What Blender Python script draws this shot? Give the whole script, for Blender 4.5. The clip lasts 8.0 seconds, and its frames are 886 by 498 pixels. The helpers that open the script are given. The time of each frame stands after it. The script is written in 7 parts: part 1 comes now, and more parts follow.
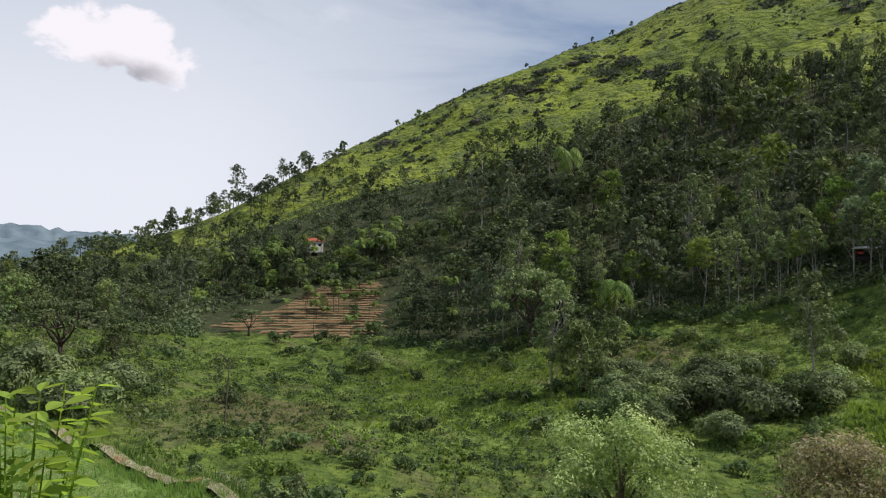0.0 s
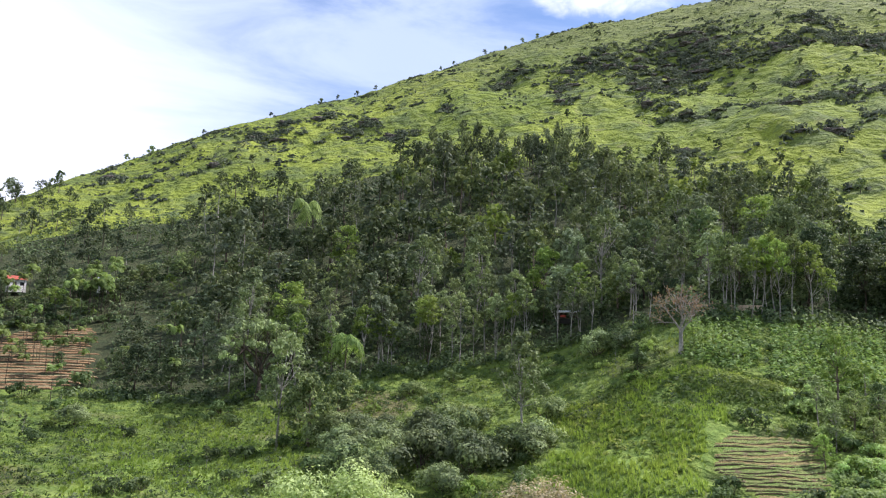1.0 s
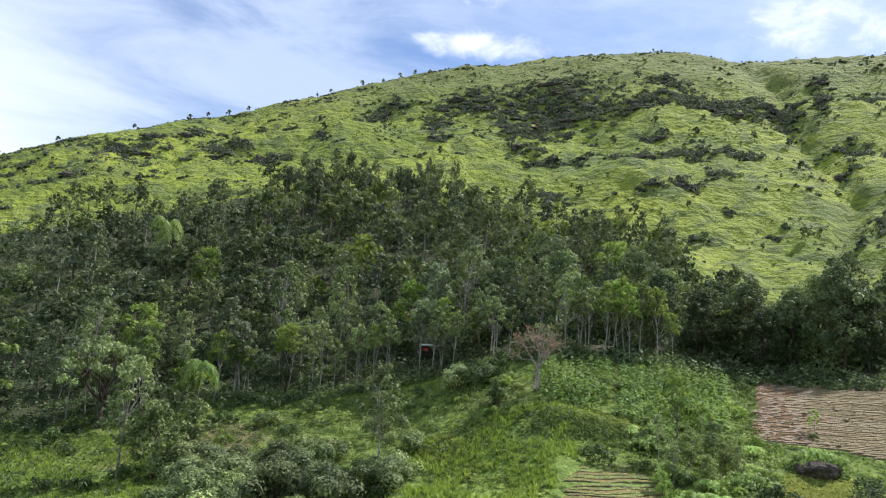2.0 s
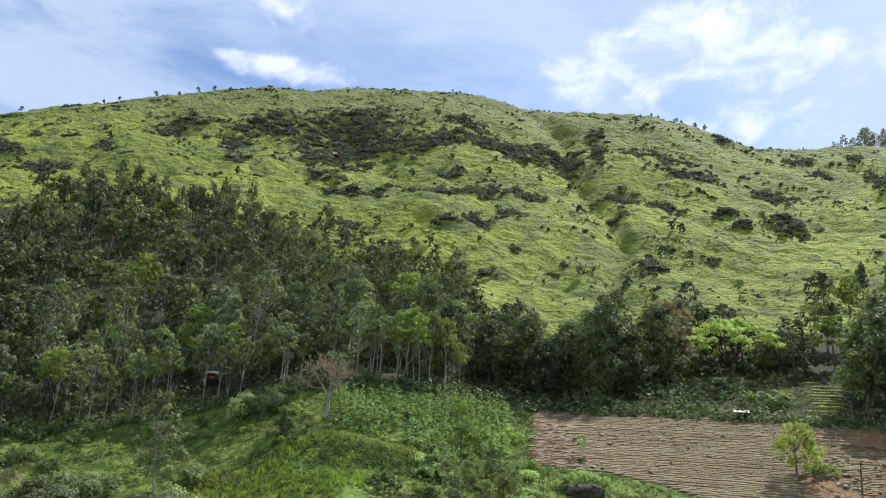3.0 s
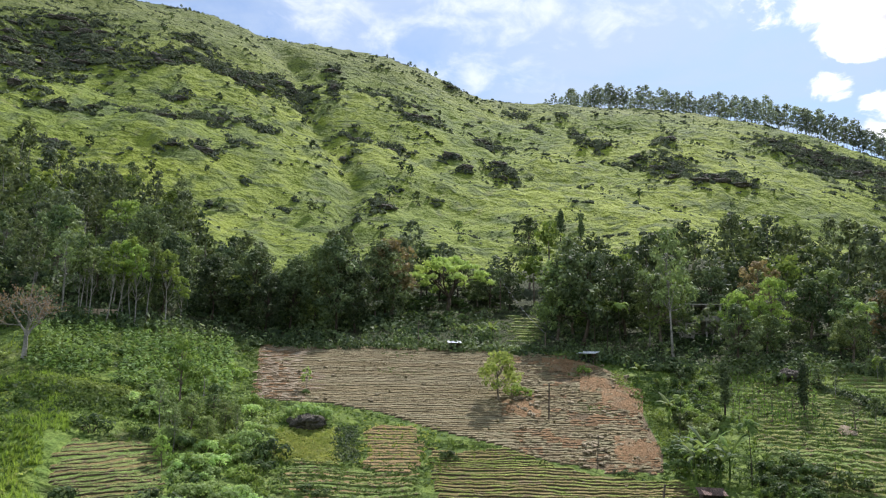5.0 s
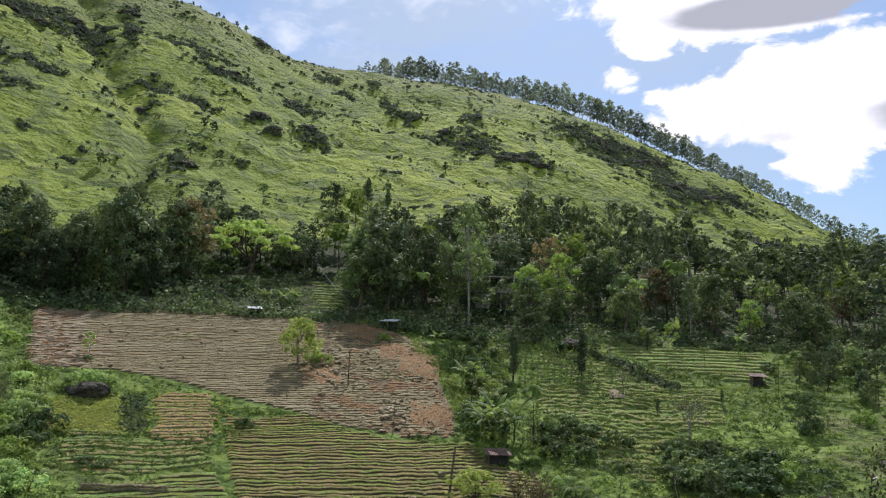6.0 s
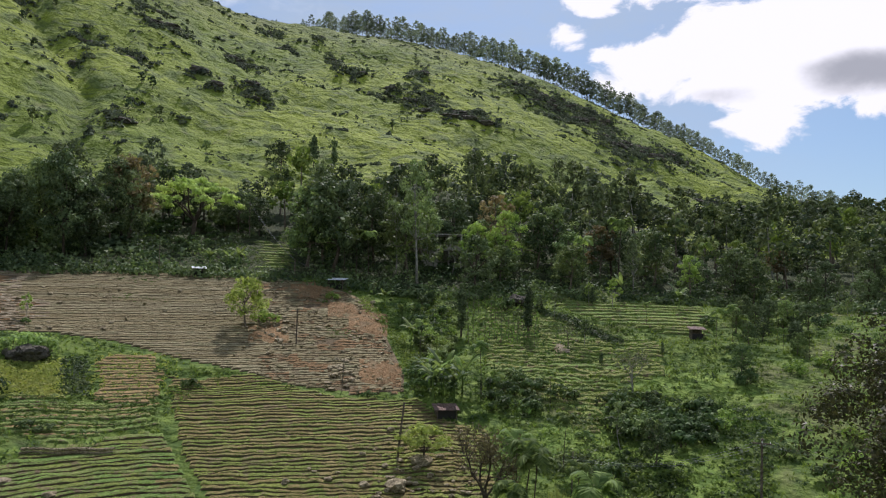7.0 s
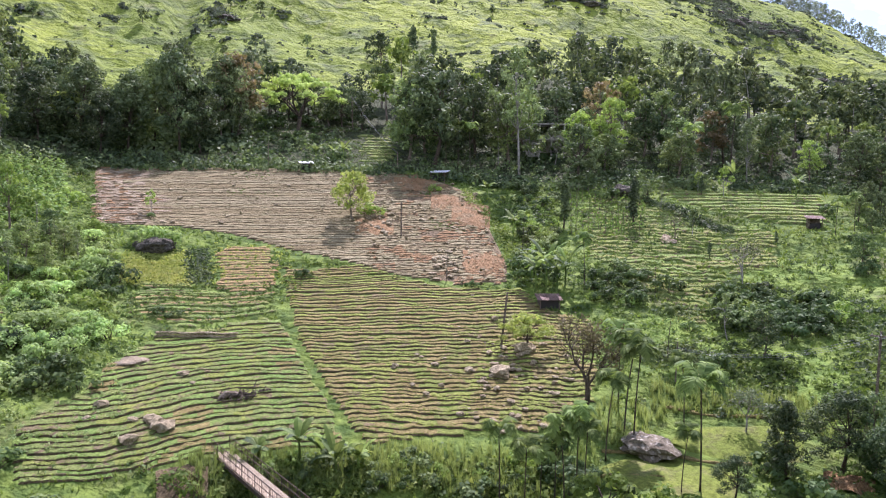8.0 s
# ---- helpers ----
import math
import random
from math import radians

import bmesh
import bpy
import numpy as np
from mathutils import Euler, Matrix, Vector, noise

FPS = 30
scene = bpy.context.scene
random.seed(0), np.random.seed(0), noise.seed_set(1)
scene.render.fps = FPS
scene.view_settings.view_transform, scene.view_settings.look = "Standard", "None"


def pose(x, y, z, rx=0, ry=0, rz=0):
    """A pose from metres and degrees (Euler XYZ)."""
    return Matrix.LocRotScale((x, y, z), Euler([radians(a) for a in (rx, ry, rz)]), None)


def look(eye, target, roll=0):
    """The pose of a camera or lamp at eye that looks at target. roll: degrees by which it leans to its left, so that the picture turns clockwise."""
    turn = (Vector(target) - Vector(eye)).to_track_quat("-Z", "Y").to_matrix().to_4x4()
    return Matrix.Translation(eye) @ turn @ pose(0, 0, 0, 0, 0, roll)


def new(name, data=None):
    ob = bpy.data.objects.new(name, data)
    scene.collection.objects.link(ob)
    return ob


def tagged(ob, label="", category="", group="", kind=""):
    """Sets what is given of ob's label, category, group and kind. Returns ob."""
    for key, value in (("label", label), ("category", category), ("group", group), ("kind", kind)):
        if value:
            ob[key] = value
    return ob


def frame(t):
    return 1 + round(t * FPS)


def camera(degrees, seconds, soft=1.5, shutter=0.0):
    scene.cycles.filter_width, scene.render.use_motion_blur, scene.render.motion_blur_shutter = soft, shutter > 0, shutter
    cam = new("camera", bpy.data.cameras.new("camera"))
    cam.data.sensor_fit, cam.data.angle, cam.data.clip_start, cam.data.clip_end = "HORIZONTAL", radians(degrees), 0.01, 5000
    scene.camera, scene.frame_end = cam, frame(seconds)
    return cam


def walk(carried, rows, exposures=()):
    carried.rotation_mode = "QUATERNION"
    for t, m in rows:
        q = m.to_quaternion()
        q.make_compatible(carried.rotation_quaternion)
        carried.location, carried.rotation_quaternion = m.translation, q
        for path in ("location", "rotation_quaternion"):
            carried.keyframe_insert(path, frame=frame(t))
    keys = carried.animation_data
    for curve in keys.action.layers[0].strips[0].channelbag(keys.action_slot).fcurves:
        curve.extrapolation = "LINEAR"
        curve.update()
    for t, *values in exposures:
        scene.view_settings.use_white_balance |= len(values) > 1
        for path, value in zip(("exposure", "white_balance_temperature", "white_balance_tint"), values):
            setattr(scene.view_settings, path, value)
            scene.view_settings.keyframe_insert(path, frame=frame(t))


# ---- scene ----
# ---------------- camera ----------------
# The film maker stands at one spot on a railway bank and turns to the right.
EYE = 30.0
cam = camera(60.11, 8.0, soft=1.15)
TURNS = [
    (0.0, 92.701, -0.002, 0.0),
    (0.3, 94.56, -0.801, -6.186),
    (0.5, 95.354, -1.456, -11.319),
    (0.7, 95.80, -1.72, -15.31),
    (1.0, 96.903, -1.655, -19.783),
    (1.2, 97.396, -1.968, -20.938),
    (2.3, 100.409, -3.664, -34.178),
    (2.5, 100.812, -3.751, -36.818),
    (3.0, 102.59, -2.922, -45.375),
    (3.5, 102.134, -2.207, -51.532),
    (4.0, 100.857, -1.284, -53.856),
    (4.2, 100.537, -1.156, -54.431),
    (5.3, 98.118, -1.544, -70.509),
    (5.5, 98.002, -1.563, -73.419),
    (6.0, 96.544, -2.062, -80.04),
    (6.5, 95.267, -2.435, -84.497),
    (7.0, 93.519, -1.377, -83.906),
    (7.5, 86.901, -1.141, -79.537),
    (8.0, 85.294, -0.612, -76.294),
]
walk(cam, [(t, pose(0, 0, EYE, rx, ry, rz)) for t, rx, ry, rz in TURNS],
     exposures=[(t, stops, 6450 if t < 0.5 else 6050 if t < 2 else 6150 if t < 7.2 else 5880, 27 if 0.5 < t < 2 else 20 if t < 7.2 else 36) for t, stops in ((0.0, 0.12), (0.6, 0.62), (1.0, 1.0), (2.5, 0.84), (4.0, 0.75), (5.5, 0.65), (6.5, 0.25), (7.0, 0.22), (7.5, 1.05), (8.0, 1.35))])


# ---------------- node helpers ----------------
def node(nt, kind, **sets):
    n = nt.nodes.new(kind)
    for key, value in sets.items():
        if key == "op":
            n.operation = value
        elif key == "blend":
            n.blend_type = value
        elif key == "dtype":
            n.data_type = value
        elif key == "ntype":
            n.noise_dimensions = value
    return n


def put(nt, socket, value):
    if isinstance(value, bpy.types.NodeSocket):
        nt.links.new(value, socket)
    else:
        socket.default_value = value


def math_node(nt, op, a, b=0.0, c=0.0, clamp=False):
    n = node(nt, "ShaderNodeMath", op=op)
    n.use_clamp = clamp
    put(nt, n.inputs[0], a)
    put(nt, n.inputs[1], b)
    put(nt, n.inputs[2], c)
    return n.outputs[0]


def mix_color(nt, fac, a, b, blend="MIX"):
    n = node(nt, "ShaderNodeMix", dtype="RGBA", blend=blend)
    n.clamp_factor = True
    put(nt, n.inputs[0], fac)
    put(nt, n.inputs[6], a if isinstance(a, bpy.types.NodeSocket) else (*a, 1.0))
    put(nt, n.inputs[7], b if isinstance(b, bpy.types.NodeSocket) else (*b, 1.0))
    return n.outputs[2]


def noise_tex(nt, vector, scale, detail=4.0, rough=0.55, distortion=0.0):
    n = node(nt, "ShaderNodeTexNoise")
    put(nt, n.inputs["Vector"], vector)
    n.inputs["Scale"].default_value = scale
    n.inputs["Detail"].default_value = detail
    n.inputs["Roughness"].default_value = rough
    n.inputs["Distortion"].default_value = distortion
    return n.outputs["Fac"]


def ramp(nt, fac, low, high):
    n = node(nt, "ShaderNodeMapRange")
    n.interpolation_type = "SMOOTHSTEP"
    put(nt, n.inputs[0], fac)
    put(nt, n.inputs[1], low)
    put(nt, n.inputs[2], high)
    return n.outputs[0]


def new_mat(name):
    m = bpy.data.materials.new(name)
    m.use_nodes = True
    nt = m.node_tree
    nt.nodes.clear()
    out = node(nt, "ShaderNodeOutputMaterial")
    return m, nt, out


def principled(nt, out, color, rough=0.8, bump=None, bump_dist=0.05, metal=0.0, spec=0.3):
    p = node(nt, "ShaderNodeBsdfPrincipled")
    put(nt, p.inputs["Base Color"], color if isinstance(color, bpy.types.NodeSocket) else (*color, 1.0))
    put(nt, p.inputs["Roughness"], rough)
    p.inputs["Metallic"].default_value = metal
    p.inputs["Specular IOR Level"].default_value = spec
    if bump is not None:
        b = node(nt, "ShaderNodeBump")
        b.inputs["Distance"].default_value = bump_dist
        b.inputs["Strength"].default_value = 0.8
        put(nt, b.inputs["Height"], bump)
        nt.links.new(b.outputs[0], p.inputs["Normal"])
    nt.links.new(p.outputs[0], out.inputs["Surface"])
    return p


# ---------------- world and sun ----------------
SUN_BEARING, SUN_HEIGHT = 88.0, 52.0


def bearing_vector(bearing, height):
    b, h = radians(bearing), radians(height)
    return Vector((math.sin(b) * math.cos(h), math.cos(b) * math.cos(h), math.sin(h)))


# heaps of cloud, thin bright wisps and grey undersides: bearing, height, half width, half height, thickness
HEAPS = [(-25.2, 16.2, 3.6, 2.2, 1.0), (-22.8, 17.2, 3.2, 2.2, 1.0), (-20.6, 15.2, 3.0, 1.8, 0.9), (102, 24.2, 13.5, 3.6, 1.5), (95.2, 21.2, 2.8, 1.3, 1.0), (116, 27, 17, 5.0, 1.4), (108.5, 16.9, 11.5, 4.4, 1.8), (101, 16.8, 7.5, 2.6, 1.3), (107, 12.6, 3.6, 2.0, 0.9), (115, 14.8, 5, 2.8, 1.2), (93, 18.9, 1.7, 1.1, 0.7), (122, 19, 9, 8, 1.4), (150, 30, 25, 14, 1.2)]
WISPS = [(31.5, 24.6, 5.5, 1.1, 1.0), (31, 28.6, 3, 1.6, 0.9), (57, 25.0, 6, 2.2, 0.9), (64, 28.2, 8, 2.4, 1.2), (69, 25.8, 7, 2.8, 1.0), (66, 21.5, 7, 2.0, 0.8), (78, 25, 8, 2.0, 0.6), (-8, 19.2, 3, 1.0, 0.5), (90, 31, 14, 5, 0.8)]
BELLIES = [(-22.6, 14.4, 4.0, 1.4, 0.7), (104, 22.9, 10, 1.3, 1.8), (118, 25, 12, 3.0, 1.5), (112.5, 15.2, 4.5, 1.6, 1.1), (104, 14.4, 3.5, 0.9, 0.6), (150, 28, 24, 10, 1.2)]


def build_world():
    w = bpy.data.worlds.new("sky")
    scene.world = w
    w.use_nodes = True
    nt = w.node_tree
    nt.nodes.clear()
    out = node(nt, "ShaderNodeOutputWorld")
    sky = node(nt, "ShaderNodeTexSky")
    sky.sky_type = "NISHITA"
    sky.sun_disc = False
    sky.sun_elevation = radians(SUN_HEIGHT)
    sky.sun_rotation = radians(SUN_BEARING)
    sky.air_density, sky.dust_density, sky.ozone_density = 1.0, 1.2, 1.5
    clear = mix_color(nt, 1.0, sky.outputs[0], (0.084, 0.100, 0.106), "MULTIPLY")
    coords = node(nt, "ShaderNodeTexCoord")
    way = coords.outputs["Generated"]
    split = node(nt, "ShaderNodeSeparateXYZ")
    put(nt, split.inputs[0], way)
    x, y, z = split.outputs
    bearing = math_node(nt, "MULTIPLY", math_node(nt, "ARCTAN2", x, y), 57.2958)
    height = math_node(nt, "MULTIPLY", math_node(nt, "ARCSINE", z), 57.2958)
    angles = node(nt, "ShaderNodeCombineXYZ")
    put(nt, angles.inputs[0], math_node(nt, "MULTIPLY", bearing, 0.1))
    put(nt, angles.inputs[1], math_node(nt, "MULTIPLY", height, 0.16))
    streaks = node(nt, "ShaderNodeCombineXYZ")
    put(nt, streaks.inputs[0], math_node(nt, "ADD", math_node(nt, "MULTIPLY", bearing, 0.05), math_node(nt, "MULTIPLY", height, 0.02)))
    put(nt, streaks.inputs[1], math_node(nt, "MULTIPLY", height, 0.14))
    billow = noise_tex(nt, angles.outputs[0], 2.4, 12.0, 0.6, 0.35)
    veil = noise_tex(nt, streaks.outputs[0], 1.1, 7.0, 0.6, 0.6)

    def blob(b, h, wide, high, amount=1.0):
        """A heap of cloud: highest in its middle, 0 at its rim."""
        u = math_node(nt, "DIVIDE", math_node(nt, "SUBTRACT", bearing, b), wide)
        v = math_node(nt, "DIVIDE", math_node(nt, "SUBTRACT", height, h), high)
        r = math_node(nt, "ADD", math_node(nt, "MULTIPLY", u, u), math_node(nt, "MULTIPLY", v, v))
        f = math_node(nt, "MULTIPLY", math_node(nt, "SUBTRACT", 1.0, r), amount)
        return math_node(nt, "MAXIMUM", f, -1.0)

    def larger(facs):
        got = facs[0]
        for f in facs[1:]:
            got = math_node(nt, "MAXIMUM", got, f)
        return got

    heaps = larger([blob(*c) for c in HEAPS])
    wisps = larger([blob(*c) for c in WISPS])
    # pale veil, thickest low over the open valley
    open_side = ramp(nt, bearing, 16.0, -20.0)
    low = ramp(nt, height, 30.0, 6.0)
    haze = math_node(nt, "MULTIPLY", open_side, math_node(nt, "ADD", 0.22, math_node(nt, "MULTIPLY", low, 0.72)))
    thin = math_node(nt, "ADD", math_node(nt, "MULTIPLY", ramp(nt, veil, 0.24, 0.64), 0.78), haze)
    bright = math_node(nt, "MULTIPLY", ramp(nt, math_node(nt, "ADD", wisps, math_node(nt, "MULTIPLY", math_node(nt, "SUBTRACT", billow, 0.5), 5.0)), 0.0, 1.7), 0.72)
    thin = math_node(nt, "MULTIPLY", thin, ramp(nt, bearing, 118.0, 92.0))
    thin = math_node(nt, "MINIMUM", thin, 0.97)
    cover = ramp(nt, math_node(nt, "ADD", heaps, math_node(nt, "MULTIPLY", math_node(nt, "SUBTRACT", billow, 0.5), 4.2)), 0.0, 0.62)
    under = larger([blob(*c) for c in BELLIES])
    belly = ramp(nt, math_node(nt, "ADD", under, math_node(nt, "MULTIPLY", math_node(nt, "SUBTRACT", noise_tex(nt, angles.outputs[0], 1.1, 6.0, 0.55), 0.5), 2.4)), -0.1, 0.9)
    heap_color = mix_color(nt, belly, (1.08, 1.09, 1.10), (0.46, 0.48, 0.51))
    col = mix_color(nt, thin, clear, (0.490, 0.605, 0.705))
    col = mix_color(nt, math_node(nt, "MULTIPLY", haze, 0.9), col, (0.99, 1.075, 1.09))
    col = mix_color(nt, bright, col, (0.86, 0.925, 0.97))
    col = mix_color(nt, cover, col, heap_color)
    bg = node(nt, "ShaderNodeBackground")
    put(nt, bg.inputs["Color"], col)
    bg.inputs["Strength"].default_value = 0.78
    nt.links.new(bg.outputs[0], out.inputs["Surface"])

    sun = new("sun", bpy.data.lights.new("sun", "SUN"))
    sun.data.energy, sun.data.angle, sun.data.color = 4.2, radians(0.6), (1.0, 0.96, 0.89)
    sun.matrix_world = look(bearing_vector(SUN_BEARING, SUN_HEIGHT) * 800, (0, 0, 0))


build_world()


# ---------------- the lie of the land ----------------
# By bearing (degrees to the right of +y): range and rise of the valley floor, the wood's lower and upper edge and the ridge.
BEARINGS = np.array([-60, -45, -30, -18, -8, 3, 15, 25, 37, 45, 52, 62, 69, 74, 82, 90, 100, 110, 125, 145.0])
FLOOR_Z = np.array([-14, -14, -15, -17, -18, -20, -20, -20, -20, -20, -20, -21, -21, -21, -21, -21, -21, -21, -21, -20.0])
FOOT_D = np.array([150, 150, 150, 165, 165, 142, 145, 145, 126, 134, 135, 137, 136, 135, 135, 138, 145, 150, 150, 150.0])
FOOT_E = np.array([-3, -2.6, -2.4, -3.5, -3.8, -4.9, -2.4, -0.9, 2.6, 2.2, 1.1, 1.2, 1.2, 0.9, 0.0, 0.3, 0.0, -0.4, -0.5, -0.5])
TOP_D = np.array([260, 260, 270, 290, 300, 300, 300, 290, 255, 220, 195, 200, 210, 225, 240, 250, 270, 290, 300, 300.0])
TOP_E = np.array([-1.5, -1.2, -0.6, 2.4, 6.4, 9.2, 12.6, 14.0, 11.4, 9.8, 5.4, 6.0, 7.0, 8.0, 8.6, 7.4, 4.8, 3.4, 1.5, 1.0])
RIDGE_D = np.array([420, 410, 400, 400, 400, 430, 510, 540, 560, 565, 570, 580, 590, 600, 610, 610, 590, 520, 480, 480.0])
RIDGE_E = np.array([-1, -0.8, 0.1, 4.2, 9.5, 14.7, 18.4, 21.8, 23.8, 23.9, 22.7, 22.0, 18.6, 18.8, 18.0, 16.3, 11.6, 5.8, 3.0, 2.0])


def smoothed(values, finest=361):
    """A table by bearing as a smooth function of the bearing."""
    b = np.linspace(-180, 180, finest)
    fine = np.interp(b, BEARINGS, values)
    for _ in range(3):
        fine = np.convolve(np.pad(fine, 3, mode="edge"), [1 / 9, 2 / 9, 3 / 9, 2 / 9, 1 / 9], mode="same")[3:-3]
    return b, fine


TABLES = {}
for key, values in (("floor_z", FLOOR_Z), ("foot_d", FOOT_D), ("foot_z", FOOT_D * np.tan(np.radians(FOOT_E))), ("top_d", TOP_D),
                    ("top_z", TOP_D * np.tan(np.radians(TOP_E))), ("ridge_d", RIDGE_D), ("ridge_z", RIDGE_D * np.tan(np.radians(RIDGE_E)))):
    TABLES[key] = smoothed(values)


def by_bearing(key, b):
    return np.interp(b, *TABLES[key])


WAVES = {}


def wave(x, y, size, seed):
    """Cheap smooth noise from sines, about -1 to 1."""
    if (size, seed) not in WAVES:
        r = np.random.RandomState(seed)
        WAVES[size, seed] = [(math.cos(a) * k, math.sin(a) * k, p) for a, p, k in ((r.uniform(0, 2 * math.pi), r.uniform(0, 2 * math.pi), r.uniform(0.6, 1.7) * 2 * math.pi / size) for _ in range(6))]
    total = 0.0
    for c, s, p in WAVES[size, seed]:
        total = total + np.sin(x * c + y * s + p)
    return total / 2.6


def smooth_step(a, b, x):
    t = np.clip((x - a) / (b - a), 0, 1)
    return t * t * (3 - 2 * t)


def hermite(d, d0, z0, s0, d1, z1, s1):
    t = np.clip((d - d0) / (d1 - d0), 0, 1)
    w = d1 - d0
    return (2 * t**3 - 3 * t**2 + 1) * z0 + (t**3 - 2 * t**2 + t) * w * s0 + (-2 * t**3 + 3 * t**2) * z1 + (t**3 - t**2) * w * s1


def bank_edge_at(b):
    """How far the level top of the railway bank reaches out."""
    return 4.02 - 2.05 * smooth_step(-8, 50, b)


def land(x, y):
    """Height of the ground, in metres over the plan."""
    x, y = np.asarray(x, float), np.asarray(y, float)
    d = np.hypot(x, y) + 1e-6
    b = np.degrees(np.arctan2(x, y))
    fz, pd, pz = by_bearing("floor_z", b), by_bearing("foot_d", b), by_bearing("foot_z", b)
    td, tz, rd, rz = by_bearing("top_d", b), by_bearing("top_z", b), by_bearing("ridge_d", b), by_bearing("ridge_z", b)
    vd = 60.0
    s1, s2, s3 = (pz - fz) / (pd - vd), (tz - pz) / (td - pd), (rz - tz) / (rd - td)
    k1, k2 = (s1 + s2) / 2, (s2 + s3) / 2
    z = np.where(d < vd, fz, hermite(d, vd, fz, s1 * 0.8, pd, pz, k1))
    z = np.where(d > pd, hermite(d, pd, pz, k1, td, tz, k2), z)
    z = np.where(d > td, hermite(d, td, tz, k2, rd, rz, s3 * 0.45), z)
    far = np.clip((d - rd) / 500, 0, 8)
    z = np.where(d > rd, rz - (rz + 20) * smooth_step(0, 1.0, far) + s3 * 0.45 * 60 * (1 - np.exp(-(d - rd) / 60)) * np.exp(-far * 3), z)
    # hollows, spurs and small terraces trodden by cattle on the open hill
    on_hill = smooth_step(td * 0.9, td * 1.25, d)
    shaped = smooth_step(pd, td, d)
    z = z + on_hill * (2.6 * wave(x, y, 95, 3) + 1.1 * wave(x, y, 34, 4) + 0.6 * wave(x, y, 15, 14) + 0.6 * wave(x, y, 9, 15)) * (1 - 0.7 * smooth_step(rd * 0.85, rd, d))
    z = z + shaped * 0.5 * wave(x, y, 16, 5) + 0.28 * smooth_step(60, 75, d) * (1 - shaped) * wave(x, y, 13, 6) * (1 - in_fields(b, d))
    # a gully that runs down from the saddle
    g = b - (50.6 + 7.5 * smooth_step(540, 230, d) + 0.5 * np.sin(d / 21.0))
    z = z - 5.5 * np.exp(-(g / 1.0) ** 2) * smooth_step(200, 260, d) * (1 - smooth_step(480, 570, d))
    # the stream bed along the valley
    z = z - 3.2 * np.exp(-(((d - 51.5 - 1.5 * np.sin(np.radians(b) * 9)) / 5.0) ** 2)) * smooth_step(20, 40, b) * (1 - smooth_step(82, 90, b))
    # the railway bank on which the viewer stands
    across = (x + y) / math.sqrt(2)
    edge = bank_edge_at(b)
    bank = np.where(across < edge, -2.15 + 0.25 * np.maximum(-across - 3, 0), -2.15 - 1.05 * (across - edge))
    bank = bank + 0.05 * wave(x, y, 2.4, 8)
    soft = np.logaddexp(bank * 1.5, z * 1.5) / 1.5
    z = np.where(d < 200, np.where(across < 30, soft, z), z)
    return EYE + z


def in_fields(b, d):
    """1 on the open terraced fields, 0 elsewhere."""
    return smooth_step(50, 53, b) * (1 - smooth_step(84, 88, b)) * smooth_step(60, 64, d)


def spot(bearing, d):
    b = radians(bearing)
    x, y = d * math.sin(b), d * math.cos(b)
    return Vector((x, y, float(land(x, y))))


# ---------------- materials ----------------
def world_position(nt):
    return node(nt, "ShaderNodeNewGeometry").outputs["Position"]


def leaf_mat(name, dark, light, glow=0.35, rough=0.62):
    """Leaves: two greens by clump, every tree a little different, part of the light goes through."""
    m, nt, out = new_mat(name)
    geo = node(nt, "ShaderNodeNewGeometry")
    info = node(nt, "ShaderNodeObjectInfo")
    patch = noise_tex(nt, geo.outputs["Position"], 0.45, 2.0)
    f = math_node(nt, "ADD", math_node(nt, "SUBTRACT", math_node(nt, "MULTIPLY", geo.outputs["Random Per Island"], 0.8), 0.2), math_node(nt, "MULTIPLY", info.outputs["Random"], 0.35))
    f = math_node(nt, "ADD", f, math_node(nt, "SUBTRACT", patch, 0.5))
    whole = noise_tex(nt, geo.outputs["Position"], 0.10, 1.0)
    f = math_node(nt, "ADD", f, math_node(nt, "MULTIPLY", math_node(nt, "SUBTRACT", whole, 0.5), 1.8))
    col = mix_color(nt, f, dark, light)
    hue = node(nt, "ShaderNodeHueSaturation")
    put(nt, hue.inputs["Hue"], math_node(nt, "ADD", 0.482, math_node(nt, "ADD", math_node(nt, "MULTIPLY", info.outputs["Random"], 0.02), math_node(nt, "MULTIPLY", noise_tex(nt, geo.outputs["Position"], 0.075, 1.0), 0.03))))
    put(nt, hue.inputs["Value"], math_node(nt, "ADD", math_node(nt, "MULTIPLY", noise_tex(nt, geo.outputs["Position"], 0.055, 1.0), 0.5), math_node(nt, "ADD", 0.52, math_node(nt, "MULTIPLY", info.outputs["Random"], 0.46))))
    put(nt, hue.inputs["Color"], col)
    p = node(nt, "ShaderNodeBsdfPrincipled")
    put(nt, p.inputs["Base Color"], hue.outputs[0])
    p.inputs["Roughness"].default_value = rough
    p.inputs["Specular IOR Level"].default_value = 0.10
    tr = node(nt, "ShaderNodeBsdfTranslucent")
    warm = mix_color(nt, 1.0, hue.outputs[0], (1.08, 1.12, 0.70), "MULTIPLY")
    put(nt, tr.inputs["Color"], warm)
    mx = node(nt, "ShaderNodeMixShader")
    mx.inputs[0].default_value = glow
    nt.links.new(p.outputs[0], mx.inputs[1])
    nt.links.new(tr.outputs[0], mx.inputs[2])
    nt.links.new(mx.outputs[0], out.inputs["Surface"])
    return m


